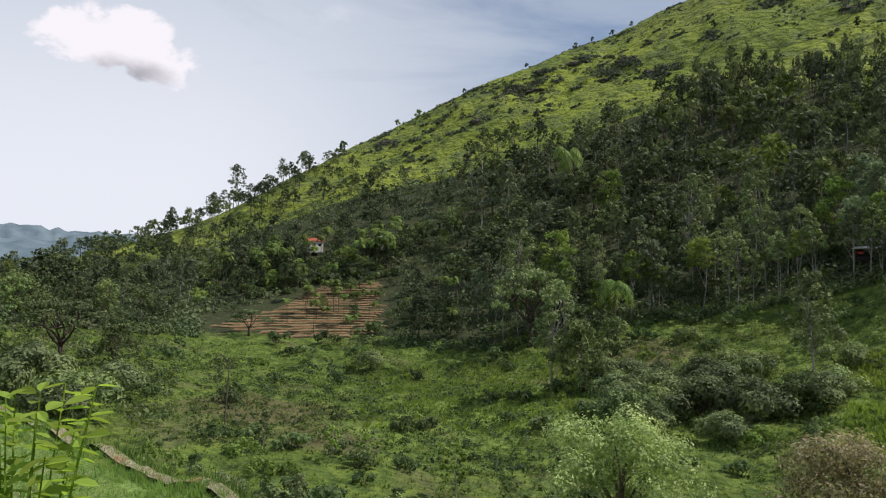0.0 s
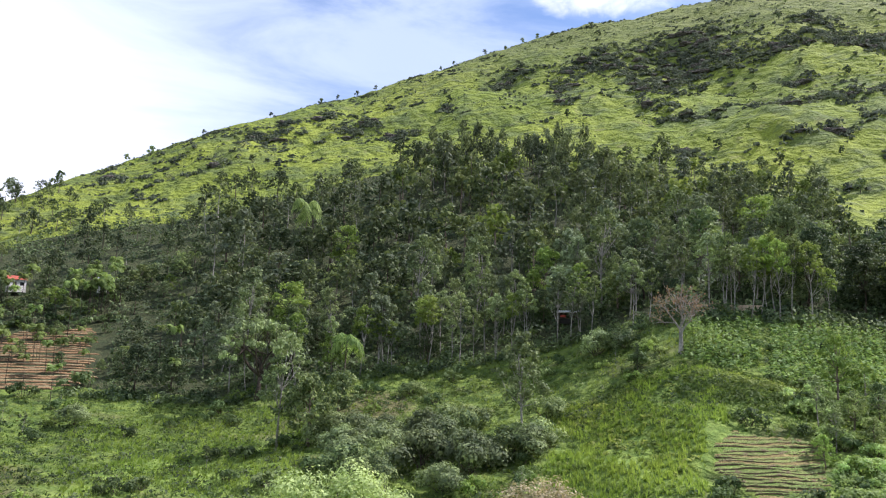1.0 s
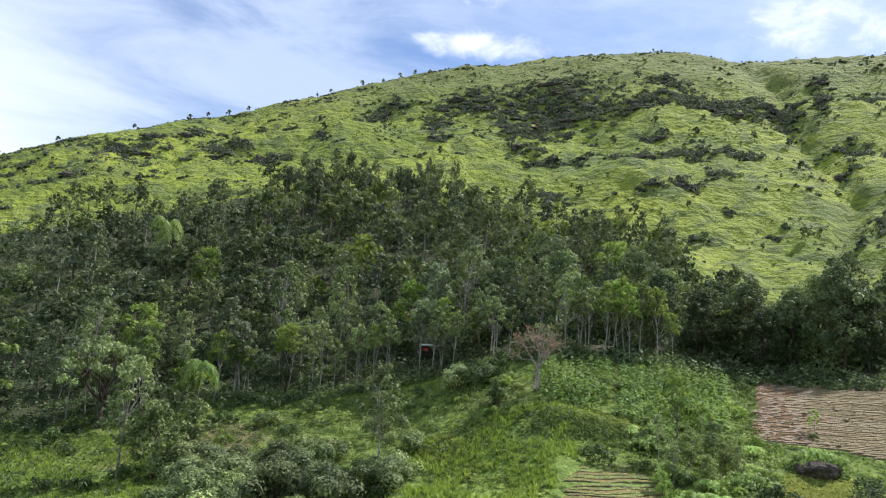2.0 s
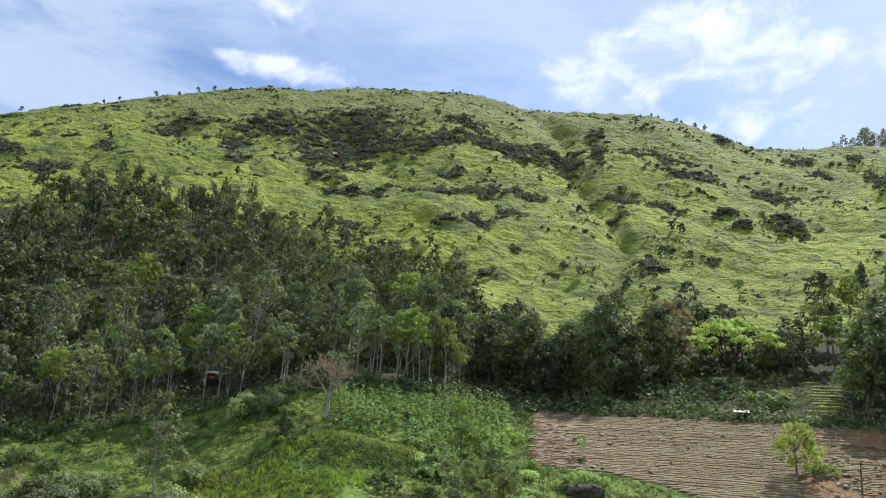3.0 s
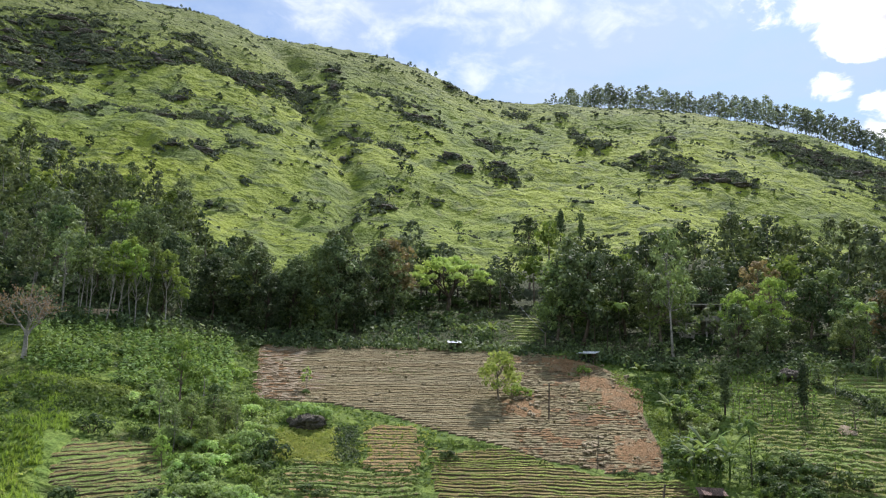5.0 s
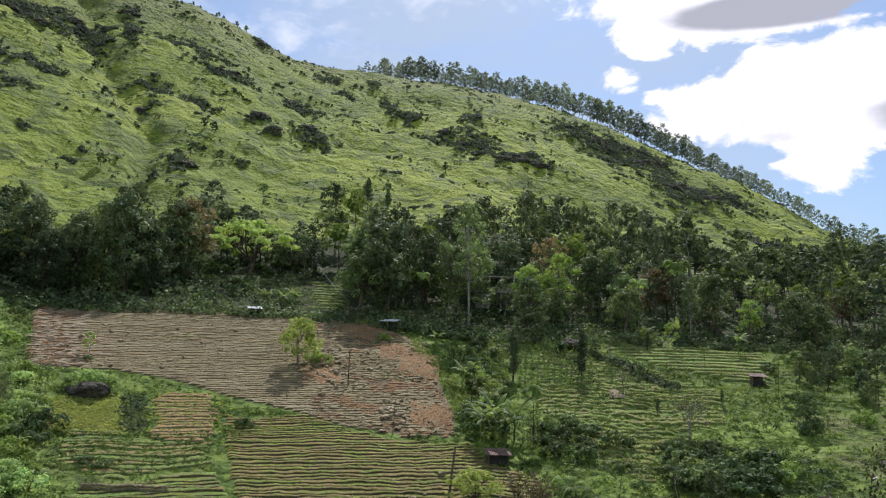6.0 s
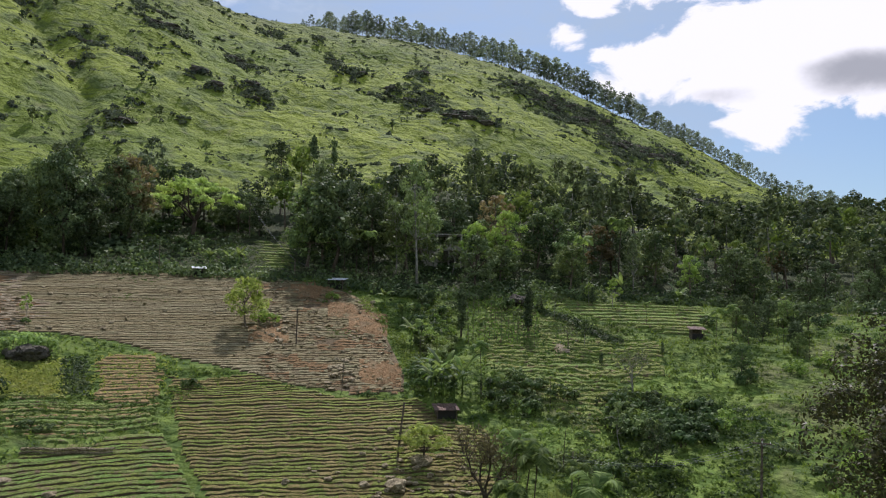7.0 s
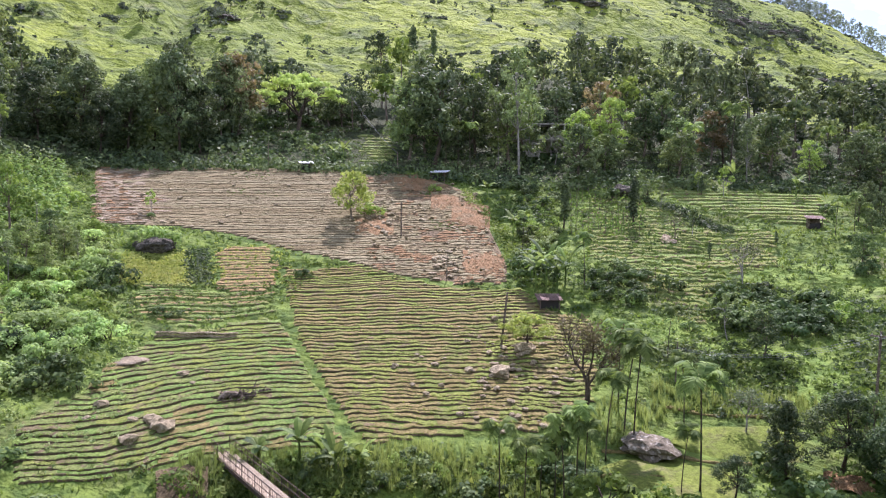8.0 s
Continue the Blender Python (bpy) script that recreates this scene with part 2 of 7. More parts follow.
def mottled(name, a, b, scale, rough=0.9, fine=None, bump=0.04, spec=0.1, metal=0.0, c=None):
    """A matt surface of two colours in patches and grain."""
    m, nt, out = new_mat(name)
    pos = world_position(nt)
    f1 = ramp(nt, noise_tex(nt, pos, scale, 5.0, 0.6), 0.32, 0.68)
    f2 = ramp(nt, noise_tex(nt, pos, fine or scale * 9, 6.0, 0.72), 0.28, 0.72)
    col = mix_color(nt, f1, a, b)
    if c:
        col = mix_color(nt, ramp(nt, noise_tex(nt, pos, scale * 2.7, 4.0), 0.52, 0.66), col, c)
    grain = math_node(nt, "ADD", 0.56, math_node(nt, "MULTIPLY", f2, 0.88))
    comb = node(nt, "ShaderNodeCombineXYZ")
    for i in range(3):
        put(nt, comb.inputs[i], grain)
    col = mix_color(nt, 1.0, col, comb.outputs[0], "MULTIPLY")
    principled(nt, out, col, rough, bump=f2, bump_dist=bump, spec=spec, metal=metal)
    return m


def plain(name, color, rough=0.7, metal=0.0, spec=0.3):
    m, nt, out = new_mat(name)
    pos = world_position(nt)
    f = noise_tex(nt, pos, 3.0, 4.0)
    col = mix_color(nt, f, tuple(v * 0.75 for v in color), tuple(min(v * 1.2, 0.95) for v in color))
    principled(nt, out, col, rough, metal=metal, spec=spec)
    return m


# lush short grass whose sunlit brightness is in the colour: bearing, range, radius
LUSH_LIT = [(34, 90, 13), (39, 97, 10), (29, 84, 8), (3, 100, 14), (8, 112, 9), (-4, 92, 8), (103, 101, 9), (48, 97, 9), (100, 77, 8), (50, 86, 9), (95, 84, 6)]


def land_mat():
    """Grassland: bright hill pasture, ranker meadow, bare and stony patches."""
    m, nt, out = new_mat("pasture")
    pos = world_position(nt)
    sep = node(nt, "ShaderNodeSeparateXYZ")
    put(nt, sep.inputs[0], pos)
    along = node(nt, "ShaderNodeVectorMath", op="MULTIPLY")
    put(nt, along.inputs[0], pos)
    along.inputs[1].default_value = (1.0, 1.0, 3.2)
    big = noise_tex(nt, pos, 0.012, 4.0, 0.55)
    mid = noise_tex(nt, pos, 0.07, 5.0, 0.6, 0.6)
    small = noise_tex(nt, pos, 0.55, 5.0, 0.65)
    fine = noise_tex(nt, pos, 3.2, 4.0, 0.6)
    # cattle paths and small ledges run along the contour lines
    ledge = noise_tex(nt, along.outputs[0], 0.055, 5.0, 0.60, 1.6)
    col = mix_color(nt, ramp(nt, big, 0.35, 0.65), (0.126, 0.172, 0.024), (0.200, 0.244, 0.031))
    col = mix_color(nt, math_node(nt, "MULTIPLY", ramp(nt, mid, 0.45, 0.68), 0.75), col, (0.074, 0.106, 0.038))
    # dark and pale streaks put the ledges' shade and light into the colour
    col = mix_color(nt, math_node(nt, "MULTIPLY", ramp(nt, ledge, 0.52, 0.64), 0.62), col, (0.056, 0.080, 0.034))
    col = mix_color(nt, math_node(nt, "MULTIPLY", ramp(nt, ledge, 0.46, 0.34), 0.45), col, (0.180, 0.220, 0.050))
    col = mix_color(nt, math_node(nt, "MULTIPLY", ramp(nt, small, 0.54, 0.70), 0.5), col, (0.052, 0.074, 0.032))
    col = mix_color(nt, math_node(nt, "MULTIPLY", ramp(nt, noise_tex(nt, pos, 0.16, 3.0), 0.60, 0.72), 0.4), col, (0.165, 0.155, 0.080))
    # drier, duller grass towards the top
    col = mix_color(nt, math_node(nt, "MULTIPLY", ramp(nt, math_node(nt, "ADD", sep.outputs[2], math_node(nt, "MULTIPLY", big, 60.0)), EYE + 150.0, EYE + 235.0), 0.7), col, (0.110, 0.130, 0.046))
    # ranker, deeper green growth in the valley
    deep = mix_color(nt, ramp(nt, small, 0.35, 0.65), (0.052, 0.090, 0.018), (0.118, 0.166, 0.030))
    deep = mix_color(nt, math_node(nt, "MULTIPLY", ramp(nt, mid, 0.52, 0.68), 0.6), deep, (0.115, 0.110, 0.052))
    col = mix_color(nt, ramp(nt, sep.outputs[2], EYE + 16.0, EYE + 4.0), col, deep)
    # lush short grass, with sunlight on the meadow put into its colour
    lush = None
    for b, d, r in LUSH_LIT:
        n = node(nt, "ShaderNodeVectorMath", op="DISTANCE")
        put(nt, n.inputs[0], pos)
        n.inputs[1].default_value = tuple(spot(b, d))
        near = math_node(nt, "DIVIDE", n.outputs["Value"], r)
        lush = near if lush is None else math_node(nt, "MINIMUM", lush, near)
    lush = ramp(nt, math_node(nt, "ADD", lush, math_node(nt, "MULTIPLY", math_node(nt, "SUBTRACT", mid, 0.5), 1.6)), 1.05, 0.7)
    rich = mix_color(nt, ramp(nt, small, 0.35, 0.65), (0.110, 0.180, 0.034), (0.170, 0.242, 0.046))
    col = mix_color(nt, math_node(nt, "MULTIPLY", lush, 0.62), col, rich)
    # a stretch of dry brown weeds
    dry = None
    for b, d, r in ((-13, 100, 11), (-9, 88, 7), (15, 128, 8)):
        n = node(nt, "ShaderNodeVectorMath", op="DISTANCE")
        put(nt, n.inputs[0], pos)
        n.inputs[1].default_value = tuple(spot(b, d))
        near = math_node(nt, "DIVIDE", n.outputs["Value"], r)
        dry = near if dry is None else math_node(nt, "MINIMUM", dry, near)
    dry = ramp(nt, math_node(nt, "ADD", dry, math_node(nt, "MULTIPLY", math_node(nt, "SUBTRACT", mid, 0.5), 2.0)), 1.1, 0.6)
    col = mix_color(nt, math_node(nt, "MULTIPLY", dry, 0.75), col, (0.105, 0.092, 0.045))
    # steeper faces show earth and rock
    geo = node(nt, "ShaderNodeNewGeometry")
    sn = node(nt, "ShaderNodeSeparateXYZ")
    put(nt, sn.inputs[0], geo.outputs["Normal"])
    col = mix_color(nt, ramp(nt, sn.outputs[2], 0.62, 0.42), col, (0.075, 0.070, 0.052))
    speck = math_node(nt, "ADD", 0.70, math_node(nt, "MULTIPLY", ramp(nt, noise_tex(nt, pos, 1.3, 7.0, 0.75), 0.27, 0.73), 0.6))
    grain = node(nt, "ShaderNodeCombineXYZ")
    for i in range(3):
        put(nt, grain.inputs[i], speck)
    col = mix_color(nt, 1.0, col, grain.outputs[0], "MULTIPLY")
    hummock = noise_tex(nt, pos, 0.22, 3.0, 0.5)
    bump = math_node(nt, "ADD", math_node(nt, "ADD", math_node(nt, "MULTIPLY", small, 0.9), math_node(nt, "MULTIPLY", fine, 0.25)), math_node(nt, "ADD", math_node(nt, "MULTIPLY", hummock, 4.8), math_node(nt, "MULTIPLY", ledge, 2.4)))
    principled(nt, out, col, 0.9, bump=bump, bump_dist=1.0, spec=0.12)
    return m


LAND = land_mat()
BARK = mottled("bark", (0.11, 0.085, 0.06), (0.20, 0.17, 0.135), 1.2, fine=9)
BARK_PALE = mottled("pale bark", (0.20, 0.19, 0.165), (0.31, 0.295, 0.26), 1.0, fine=7)
BARK_DARK = mottled("dark bark", (0.045, 0.036, 0.028), (0.10, 0.08, 0.06), 1.2, fine=9)
LEAF_DARK = leaf_mat("dark leaves", (0.046, 0.070, 0.036), (0.165, 0.208, 0.092), 0.24)
LEAF_MID = leaf_mat("mid green leaves", (0.068, 0.104, 0.048), (0.275, 0.330, 0.118), 0.30)
LEAF_OLIVE = leaf_mat("olive leaves", (0.102, 0.132, 0.068), (0.285, 0.345, 0.140), 0.30)
LEAF_LIME = leaf_mat("lime green leaves", (0.130, 0.196, 0.046), (0.310, 0.390, 0.105), 0.45)
LEAF_GREY = leaf_mat("grey-green leaves", (0.108, 0.140, 0.088), (0.262, 0.318, 0.172), 0.30)
LEAF_RUST = leaf_mat("rust-tinged leaves", (0.170, 0.130, 0.070), (0.330, 0.250, 0.150), 0.4)
PALM_LEAF = leaf_mat("palm fronds", (0.095, 0.145, 0.042), (0.300, 0.370, 0.115), 0.45)
SHRUB_LEAF = leaf_mat("shrub leaves", (0.048, 0.078, 0.030), (0.140, 0.192, 0.070), 0.34)
LEAF_GUM = leaf_mat("pale gum leaves", (0.160, 0.190, 0.160), (0.300, 0.340, 0.275), 0.5)
LEAF_UMBER = leaf_mat("dark leathery leaves", (0.050, 0.054, 0.026), (0.150, 0.142, 0.066), 0.25, 0.45)
GRASS_BLADE = leaf_mat("grass blades", (0.105, 0.160, 0.030), (0.225, 0.290, 0.055), 0.6)
LEAF_CREAM = leaf_mat("cream-tipped leaves", (0.185, 0.185, 0.090), (0.600, 0.490, 0.340), 0.4)
LEAF_BRIGHT = leaf_mat("yellow-green leaves", (0.255, 0.320, 0.085), (0.440, 0.485, 0.165), 0.55)
LEAF_MEADOW = leaf_mat("glossy meadow leaves", (0.085, 0.130, 0.042), (0.390, 0.450, 0.180), 0.35)
LEAF_PALE = leaf_mat("pale soft leaves", (0.235, 0.325, 0.120), (0.480, 0.585, 0.260), 0.55)
LEAF_CANOPY = leaf_mat("sunlit canopy leaves", (0.290, 0.370, 0.115), (0.480, 0.550, 0.210), 0.6)
LEAF_FRESH = leaf_mat("fresh lime leaves", (0.270, 0.390, 0.055), (0.430, 0.520, 0.110), 0.6)


# ---------------- mesh helpers ----------------
def mesh_from(name, verts, faces, material, smooth=False, slots=None):
    me = bpy.data.meshes.new(name)
    verts = np.asarray(verts, np.float32).reshape(-1, 3)
    if isinstance(faces, np.ndarray) and faces.shape[1] == 4 and (faces[:, 2] == faces[:, 3]).any():
        tri = faces[:, 2] == faces[:, 3]
        used = np.ones(faces.shape, bool)
        used[tri, 3] = False
        loops = faces[used].astype(np.int32)
        me.vertices.add(len(verts))
        me.vertices.foreach_set("co", verts.ravel())
        me.loops.add(len(loops))
        me.loops.foreach_set("vertex_index", loops)
        me.polygons.add(len(faces))
        me.polygons.foreach_set("loop_start", np.r_[0, np.cumsum(np.where(tri, 3, 4))[:-1]].astype(np.int32))
    elif isinstance(faces, np.ndarray):
        k = faces.shape[1]
        me.vertices.add(len(verts))
        me.vertices.foreach_set("co", verts.ravel())
        me.loops.add(faces.size)
        me.loops.foreach_set("vertex_index", faces.astype(np.int32).ravel())
        me.polygons.add(len(faces))
        me.polygons.foreach_set("loop_start", np.arange(0, faces.size, k, dtype=np.int32))
    else:
        me.from_pydata(verts.tolist(), [], faces)
    for mm in (material if isinstance(material, (list, tuple)) else [material]):
        me.materials.append(mm)
    if slots is not None:
        me.polygons.foreach_set("material_index", np.asarray(slots, np.int32))
    if smooth:
        me.polygons.foreach_set("use_smooth", np.ones(len(me.polygons), bool))
    me.update(calc_edges=True)
    return me


def child(name, me, parent, label=""):
    ob = new(name, me)
    ob.parent = parent
    if label:
        ob["label"] = label
    return ob


class Build:
    """Gathers vertices and faces of one mesh."""

    def __init__(self):
        self.v, self.f = [], []

    def add(self, verts, faces):
        k = len(self.v)
        self.v.extend([tuple(v) for v in verts])
        self.f.extend([tuple(i + k for i in f) for f in faces])

    def tube(self, points, radii, sides=6, cap=True):
        pts = [Vector(p) for p in points]
        rings = []
        for i, p in enumerate(pts):
            ahead = (pts[min(i + 1, len(pts) - 1)] - pts[max(i - 1, 0)]).normalized()
            side = ahead.cross(Vector((0.31, 0.95, 0.05))).normalized()
            over = ahead.cross(side)
            rings.append([p + (side * math.cos(a) + over * math.sin(a)) * radii[i] for a in (2 * math.pi * k / sides for k in range(sides))])
        verts = [v for r in rings for v in r]
        faces = [(i * sides + k, i * sides + (k + 1) % sides, (i + 1) * sides + (k + 1) % sides, (i + 1) * sides + k) for i in range(len(pts) - 1) for k in range(sides)]
        if cap:
            faces.append(tuple(range(sides))[::-1])
            faces.append(tuple((len(pts) - 1) * sides + k for k in range(sides)))
        self.add(verts, faces)
        return self

    def box(self, center, size, turn=0.0, taper=1.0):
        cx, cy, cz = center
        hx, hy, hz = (s / 2 for s in size)
        c, s = math.cos(radians(turn)), math.sin(radians(turn))
        vs = []
        for z, k in ((-hz, 1.0), (hz, taper)):
            for x, y in ((-hx, -hy), (hx, -hy), (hx, hy), (-hx, hy)):
                x, y = x * k, y * k
                vs.append((cx + x * c - y * s, cy + x * s + y * c, cz + z))
        self.add(vs, [(0, 3, 2, 1), (4, 5, 6, 7), (0, 1, 5, 4), (1, 2, 6, 5), (2, 3, 7, 6), (3, 0, 4, 7)])
        return self

    def mesh(self, name, material, smooth=False):
        return mesh_from(name, self.v, self.f, material, smooth)


def unit(v):
    return v / (np.linalg.norm(v, axis=-1, keepdims=True) + 1e-9)


def leaf_cards(rng, pos, normal, size, slim=0.55):
    """Folded leaf sprays, four corners each, round given places."""
    n = len(pos)
    t1 = unit(np.cross(normal, unit(rng.normal(size=(n, 3)))))
    t2 = np.cross(normal, t1)
    a = (size * rng.uniform(0.65, 1.35, n))[:, None]
    b = a * slim * rng.uniform(0.7, 1.3, n)[:, None]
    dip = normal * a * rng.uniform(-0.35, 0.1, n)[:, None]
    verts = np.stack([pos - t1 * a + dip, pos - t2 * b, pos + t1 * a + dip, pos + t2 * b], 1).reshape(-1, 3)
    return verts, np.arange(4 * n).reshape(-1, 4)


def leaf_tips(rng, pos, normal, size):
    """Pointed leaf sprays, three corners each, for trees farther off."""
    n = len(pos)
    t1 = unit(np.cross(normal, unit(rng.normal(size=(n, 3)))))
    t2 = np.cross(normal, t1)
    a = (size * rng.uniform(0.65, 1.35, n))[:, None]
    b = a * rng.uniform(0.5, 0.85, n)[:, None]
    verts = np.stack([pos - t1 * a * 0.8 - t2 * b, pos + t1 * a * 1.1 + normal * a * rng.uniform(-0.4, 0.1, n)[:, None], pos - t1 * a * 0.7 + t2 * b], 1).reshape(-1, 3)
    k = np.arange(3 * n).reshape(-1, 3)
    return verts, np.c_[k, k[:, 2]]


def crown_points(rng, blobs, n, squash=0.75, fill=0.45, rise=0.25):
    """Places and normals scattered in and on clumps (x, y, z, radius)."""
    blobs = np.asarray(blobs, float)
    w = blobs[:, 3] ** 2
    which = rng.choice(len(blobs), n, p=w / w.sum())
    way = unit(rng.normal(size=(n, 3)) + (0, 0, rise))
    far = blobs[which, 3] * rng.uniform(fill, 1.08, n)
    pos = blobs[which, :3] + way * far[:, None] * (1, 1, squash)
    normal = unit(way + 0.22 * rng.normal(size=(n, 3)) + (0, 0, 0.25))
    return pos, normal


def twig_tufts(rng, clumps, flat, each=7):
    """Small tufts of twigs on the upper and outer side of every clump, with gaps between."""
    c = np.repeat(np.asarray(clumps, float), each, 0)
    way = unit(rng.normal(size=(len(c), 3)) + (0, 0, 0.35))
    pos = c[:, :3] + way * (c[:, 3] * rng.uniform(0.55, 0.85, len(c)))[:, None] * (1, 1, flat)
    return np.c_[pos, c[:, 3] * rng.uniform(0.36, 0.58, len(c))]


def limb_path(rng, a, b, bend=0.12, steps=4):
    a, b = np.array(a, float), np.array(b, float)
    long = np.linalg.norm(b - a)
    mid = rng.normal(size=3) * long * bend
    return [tuple(a + (b - a) * t + mid * math.sin(math.pi * t)) for t in np.linspace(0, 1, steps)]


def make_tree(seed, height, spread, clear, blobs, leaves, size, bark, leaf, flat=0.75, trunk=0.022, fill=0.45, top_round=1.0, droop=0.0, limbs=True, tips=True, skirt=0.0):
    """A broadleaf tree: (trunk mesh, crown mesh with its limbs). clear: share of the height with a bare stem."""
    rng = np.random.RandomState(seed)
    b, limb = Build(), Build()
    clumps = []
    lo = height * clear
    lean = rng.normal(size=2) * 0.05 * height
    path = limb_path(rng, (0, 0, -0.4), np.r_[lean, height * 0.86], 0.035, 6)
    r0 = height * trunk
    b.tube(path, [r0 * 1.35] + [r0 * (1 - 0.85 * t) for t in np.linspace(0.08, 1, 5)], 6)
    for i in range(blobs):
        t = (i + 0.5) / blobs
        z = lo + (height - lo) * (0.12 + 0.83 * t)
        # widest a little below the middle of the crown
        wide = spread * (math.sin(math.pi * min(1, (0.25 + 0.75 * t)) ** top_round) ** 0.7) * rng.uniform(0.45, 1.0)
        a = i * 2.4 + rng.uniform(-0.5, 0.5)
        rad = spread * rng.uniform(0.26, 0.46)
        c = np.array([lean[0] * t + wide * math.cos(a) * 0.8, lean[1] * t + wide * math.sin(a) * 0.8, min(z, height - rad * flat * 0.9) - droop * wide])
        clumps.append((*c, rad))
        k = min(len(path) - 1, max(2, int(len(path) * (z / height) * 0.72)))
        if limbs:
            limb.tube(limb_path(rng, path[k], c, 0.1, 3), [r0 * 0.42, r0 * 0.25, r0 * 0.07], 4, cap=False)
    pos, normal = crown_points(rng, twig_tufts(rng, clumps, flat), leaves, flat, fill)
    shown = pos[:, 2] > height * skirt
    verts, faces = (leaf_tips if tips else leaf_cards)(rng, pos[shown], normal[shown], size)
    n = len(verts)
    slots = [0] * len(faces)
    if limbs:
        verts = np.vstack([verts, np.array(limb.v)])
        faces = np.vstack([faces, np.array(limb.f) + n])
        slots += [1] * len(limb.f)
    return b.mesh("trunk", bark, True), mesh_from("crown", verts, faces, [leaf, bark], slots=slots)


def make_column(seed, height, wide, leaves, size, bark, leaf):
    """A narrow upright tree: dense leaf clumps stacked close along a straight stem, bare at the foot."""
    rng = np.random.RandomState(seed)
    b = Build()
    b.tube(limb_path(rng, (0, 0, -0.3), (0, 0, height * 0.92), 0.012, 5), [height * r for r in (0.018, 0.014, 0.012, 0.009, 0.004)], 6)
    clumps = []
    for t in np.linspace(0.24, 0.95, 13):
        r = wide * (0.62 + 0.38 * math.sin(math.pi * t)) * rng.uniform(0.75, 1.1) * (0.6 if t > 0.9 else 1.0)
        clumps.append((rng.normal() * wide * 0.16, rng.normal() * wide * 0.16, height * t, r))
    pos, normal = crown_points(rng, np.vstack([clumps, twig_tufts(rng, clumps, 0.8, 4)]), leaves, 0.8, 0.6)
    return b.mesh("trunk", bark, True), mesh_from("crown", *leaf_tips(rng, pos, normal, size), leaf)


def make_umbrella(seed, height, spread, leaves, size, bark, leaf):
    """A wide low dome of leaf tufts carried by forked, far-reaching limbs on a short trunk."""
    rng = np.random.RandomState(seed)
    trunk, limb = Build(), Build()
    fork = np.array([rng.normal() * 0.3, rng.normal() * 0.3, height * 0.27])
    r0 = height * 0.034
    trunk.tube([(0, 0, -0.4), tuple(fork * (0.3, 0.7, 0.5)), tuple(fork)], [r0 * 1.4, r0, r0 * 0.95], 8)
    tufts = []

    def dome(x, y):
        return height * (0.93 - 0.40 * (math.hypot(x, y) / spread) ** 2.2)

    for k in range(6):
        a = k * 1.05 + rng.uniform(-0.25, 0.25)
        elbow = np.array([math.cos(a) * spread * 0.34, math.sin(a) * spread * 0.34, height * rng.uniform(0.50, 0.60)])
        limb.tube(limb_path(rng, fork, elbow, 0.10, 4), [r0 * 0.62, r0 * 0.5, r0 * 0.42, r0 * 0.34], 6, cap=False)
        for j in range(5):
            aa, r = a + rng.uniform(-0.75, 0.75), spread * (0.25 + 0.17 * j + rng.uniform(-0.06, 0.06))
            x, y = math.cos(aa) * r, math.sin(aa) * r
            end = np.array([x, y, dome(x, y) - rng.uniform(0.2, 0.9)])
            limb.tube(limb_path(rng, elbow, end, 0.12, 4), [r0 * 0.32, r0 * 0.22, r0 * 0.14, r0 * 0.05], 4, cap=False)
            for _ in range(5):
                off = rng.normal(size=3) * (0.85, 0.85, 0.18) * spread * 0.13
                tufts.append((*(end + off), spread * rng.uniform(0.07, 0.12)))
    pos, normal = crown_points(rng, tufts, leaves, 0.6, 0.3)
    verts, faces = leaf_tips(rng, pos, normal, size)
    slots = [0] * len(faces) + [1] * len(limb.f)
    faces = np.vstack([faces, np.array(limb.f) + len(verts)])
    return trunk.mesh("trunk", bark, True), mesh_from("crown", np.vstack([verts, np.array(limb.v)]), faces, [leaf, bark], slots=slots)


def frond(rng, bld, base, bearing, long, lift, drop, leaflets, leaf_len, slim=0.075, hang=(0.45, 1.0)):
    """One arching palm frond with leaflets on both sides."""
    out = np.array([math.cos(bearing), math.sin(bearing), 0.0])
    side = np.array([-out[1], out[0], 0.0])
    pts = []
    for t in np.linspace(0, 1, 7):
        pts.append(np.array(base) + out * long * (t - 0.16 * t**3) + np.array([0, 0, long * (lift * t - drop * t * t)]))
    bld.tube(pts, [0.045 * (1 - 0.8 * t) for t in np.linspace(0, 1, 7)], 3, cap=False)
    for i in range(leaflets):
        t = 0.12 + 0.88 * (i + 0.5) / leaflets
        p = np.array([np.interp(t, np.linspace(0, 1, 7), [q[k] for q in pts]) for k in range(3)])
        q = np.array([np.interp(min(1, t + 0.05), np.linspace(0, 1, 7), [q[k] for q in pts]) for k in range(3)])
        ahead = (q - p) / (np.linalg.norm(q - p) + 1e-6)
        n = leaf_len * (0.45 + 0.75 * math.sin(math.pi * min(1, t * 0.92 + 0.08)))
        for s in (-1, 1):
            w = side * s * n * rng.uniform(0.8, 1.1) + ahead * n * 0.55 + np.array([0, 0, -n * rng.uniform(*hang)])
            tip = p + w
            wide = ahead * n * slim
            bld.add([p - wide, p + w * 0.5 - wide * 1.4 + (0, 0, 0.04), tip, p + w * 0.5 + wide * 1.4 + (0, 0, 0.04), p + wide], [(0, 1, 2, 3, 4)])


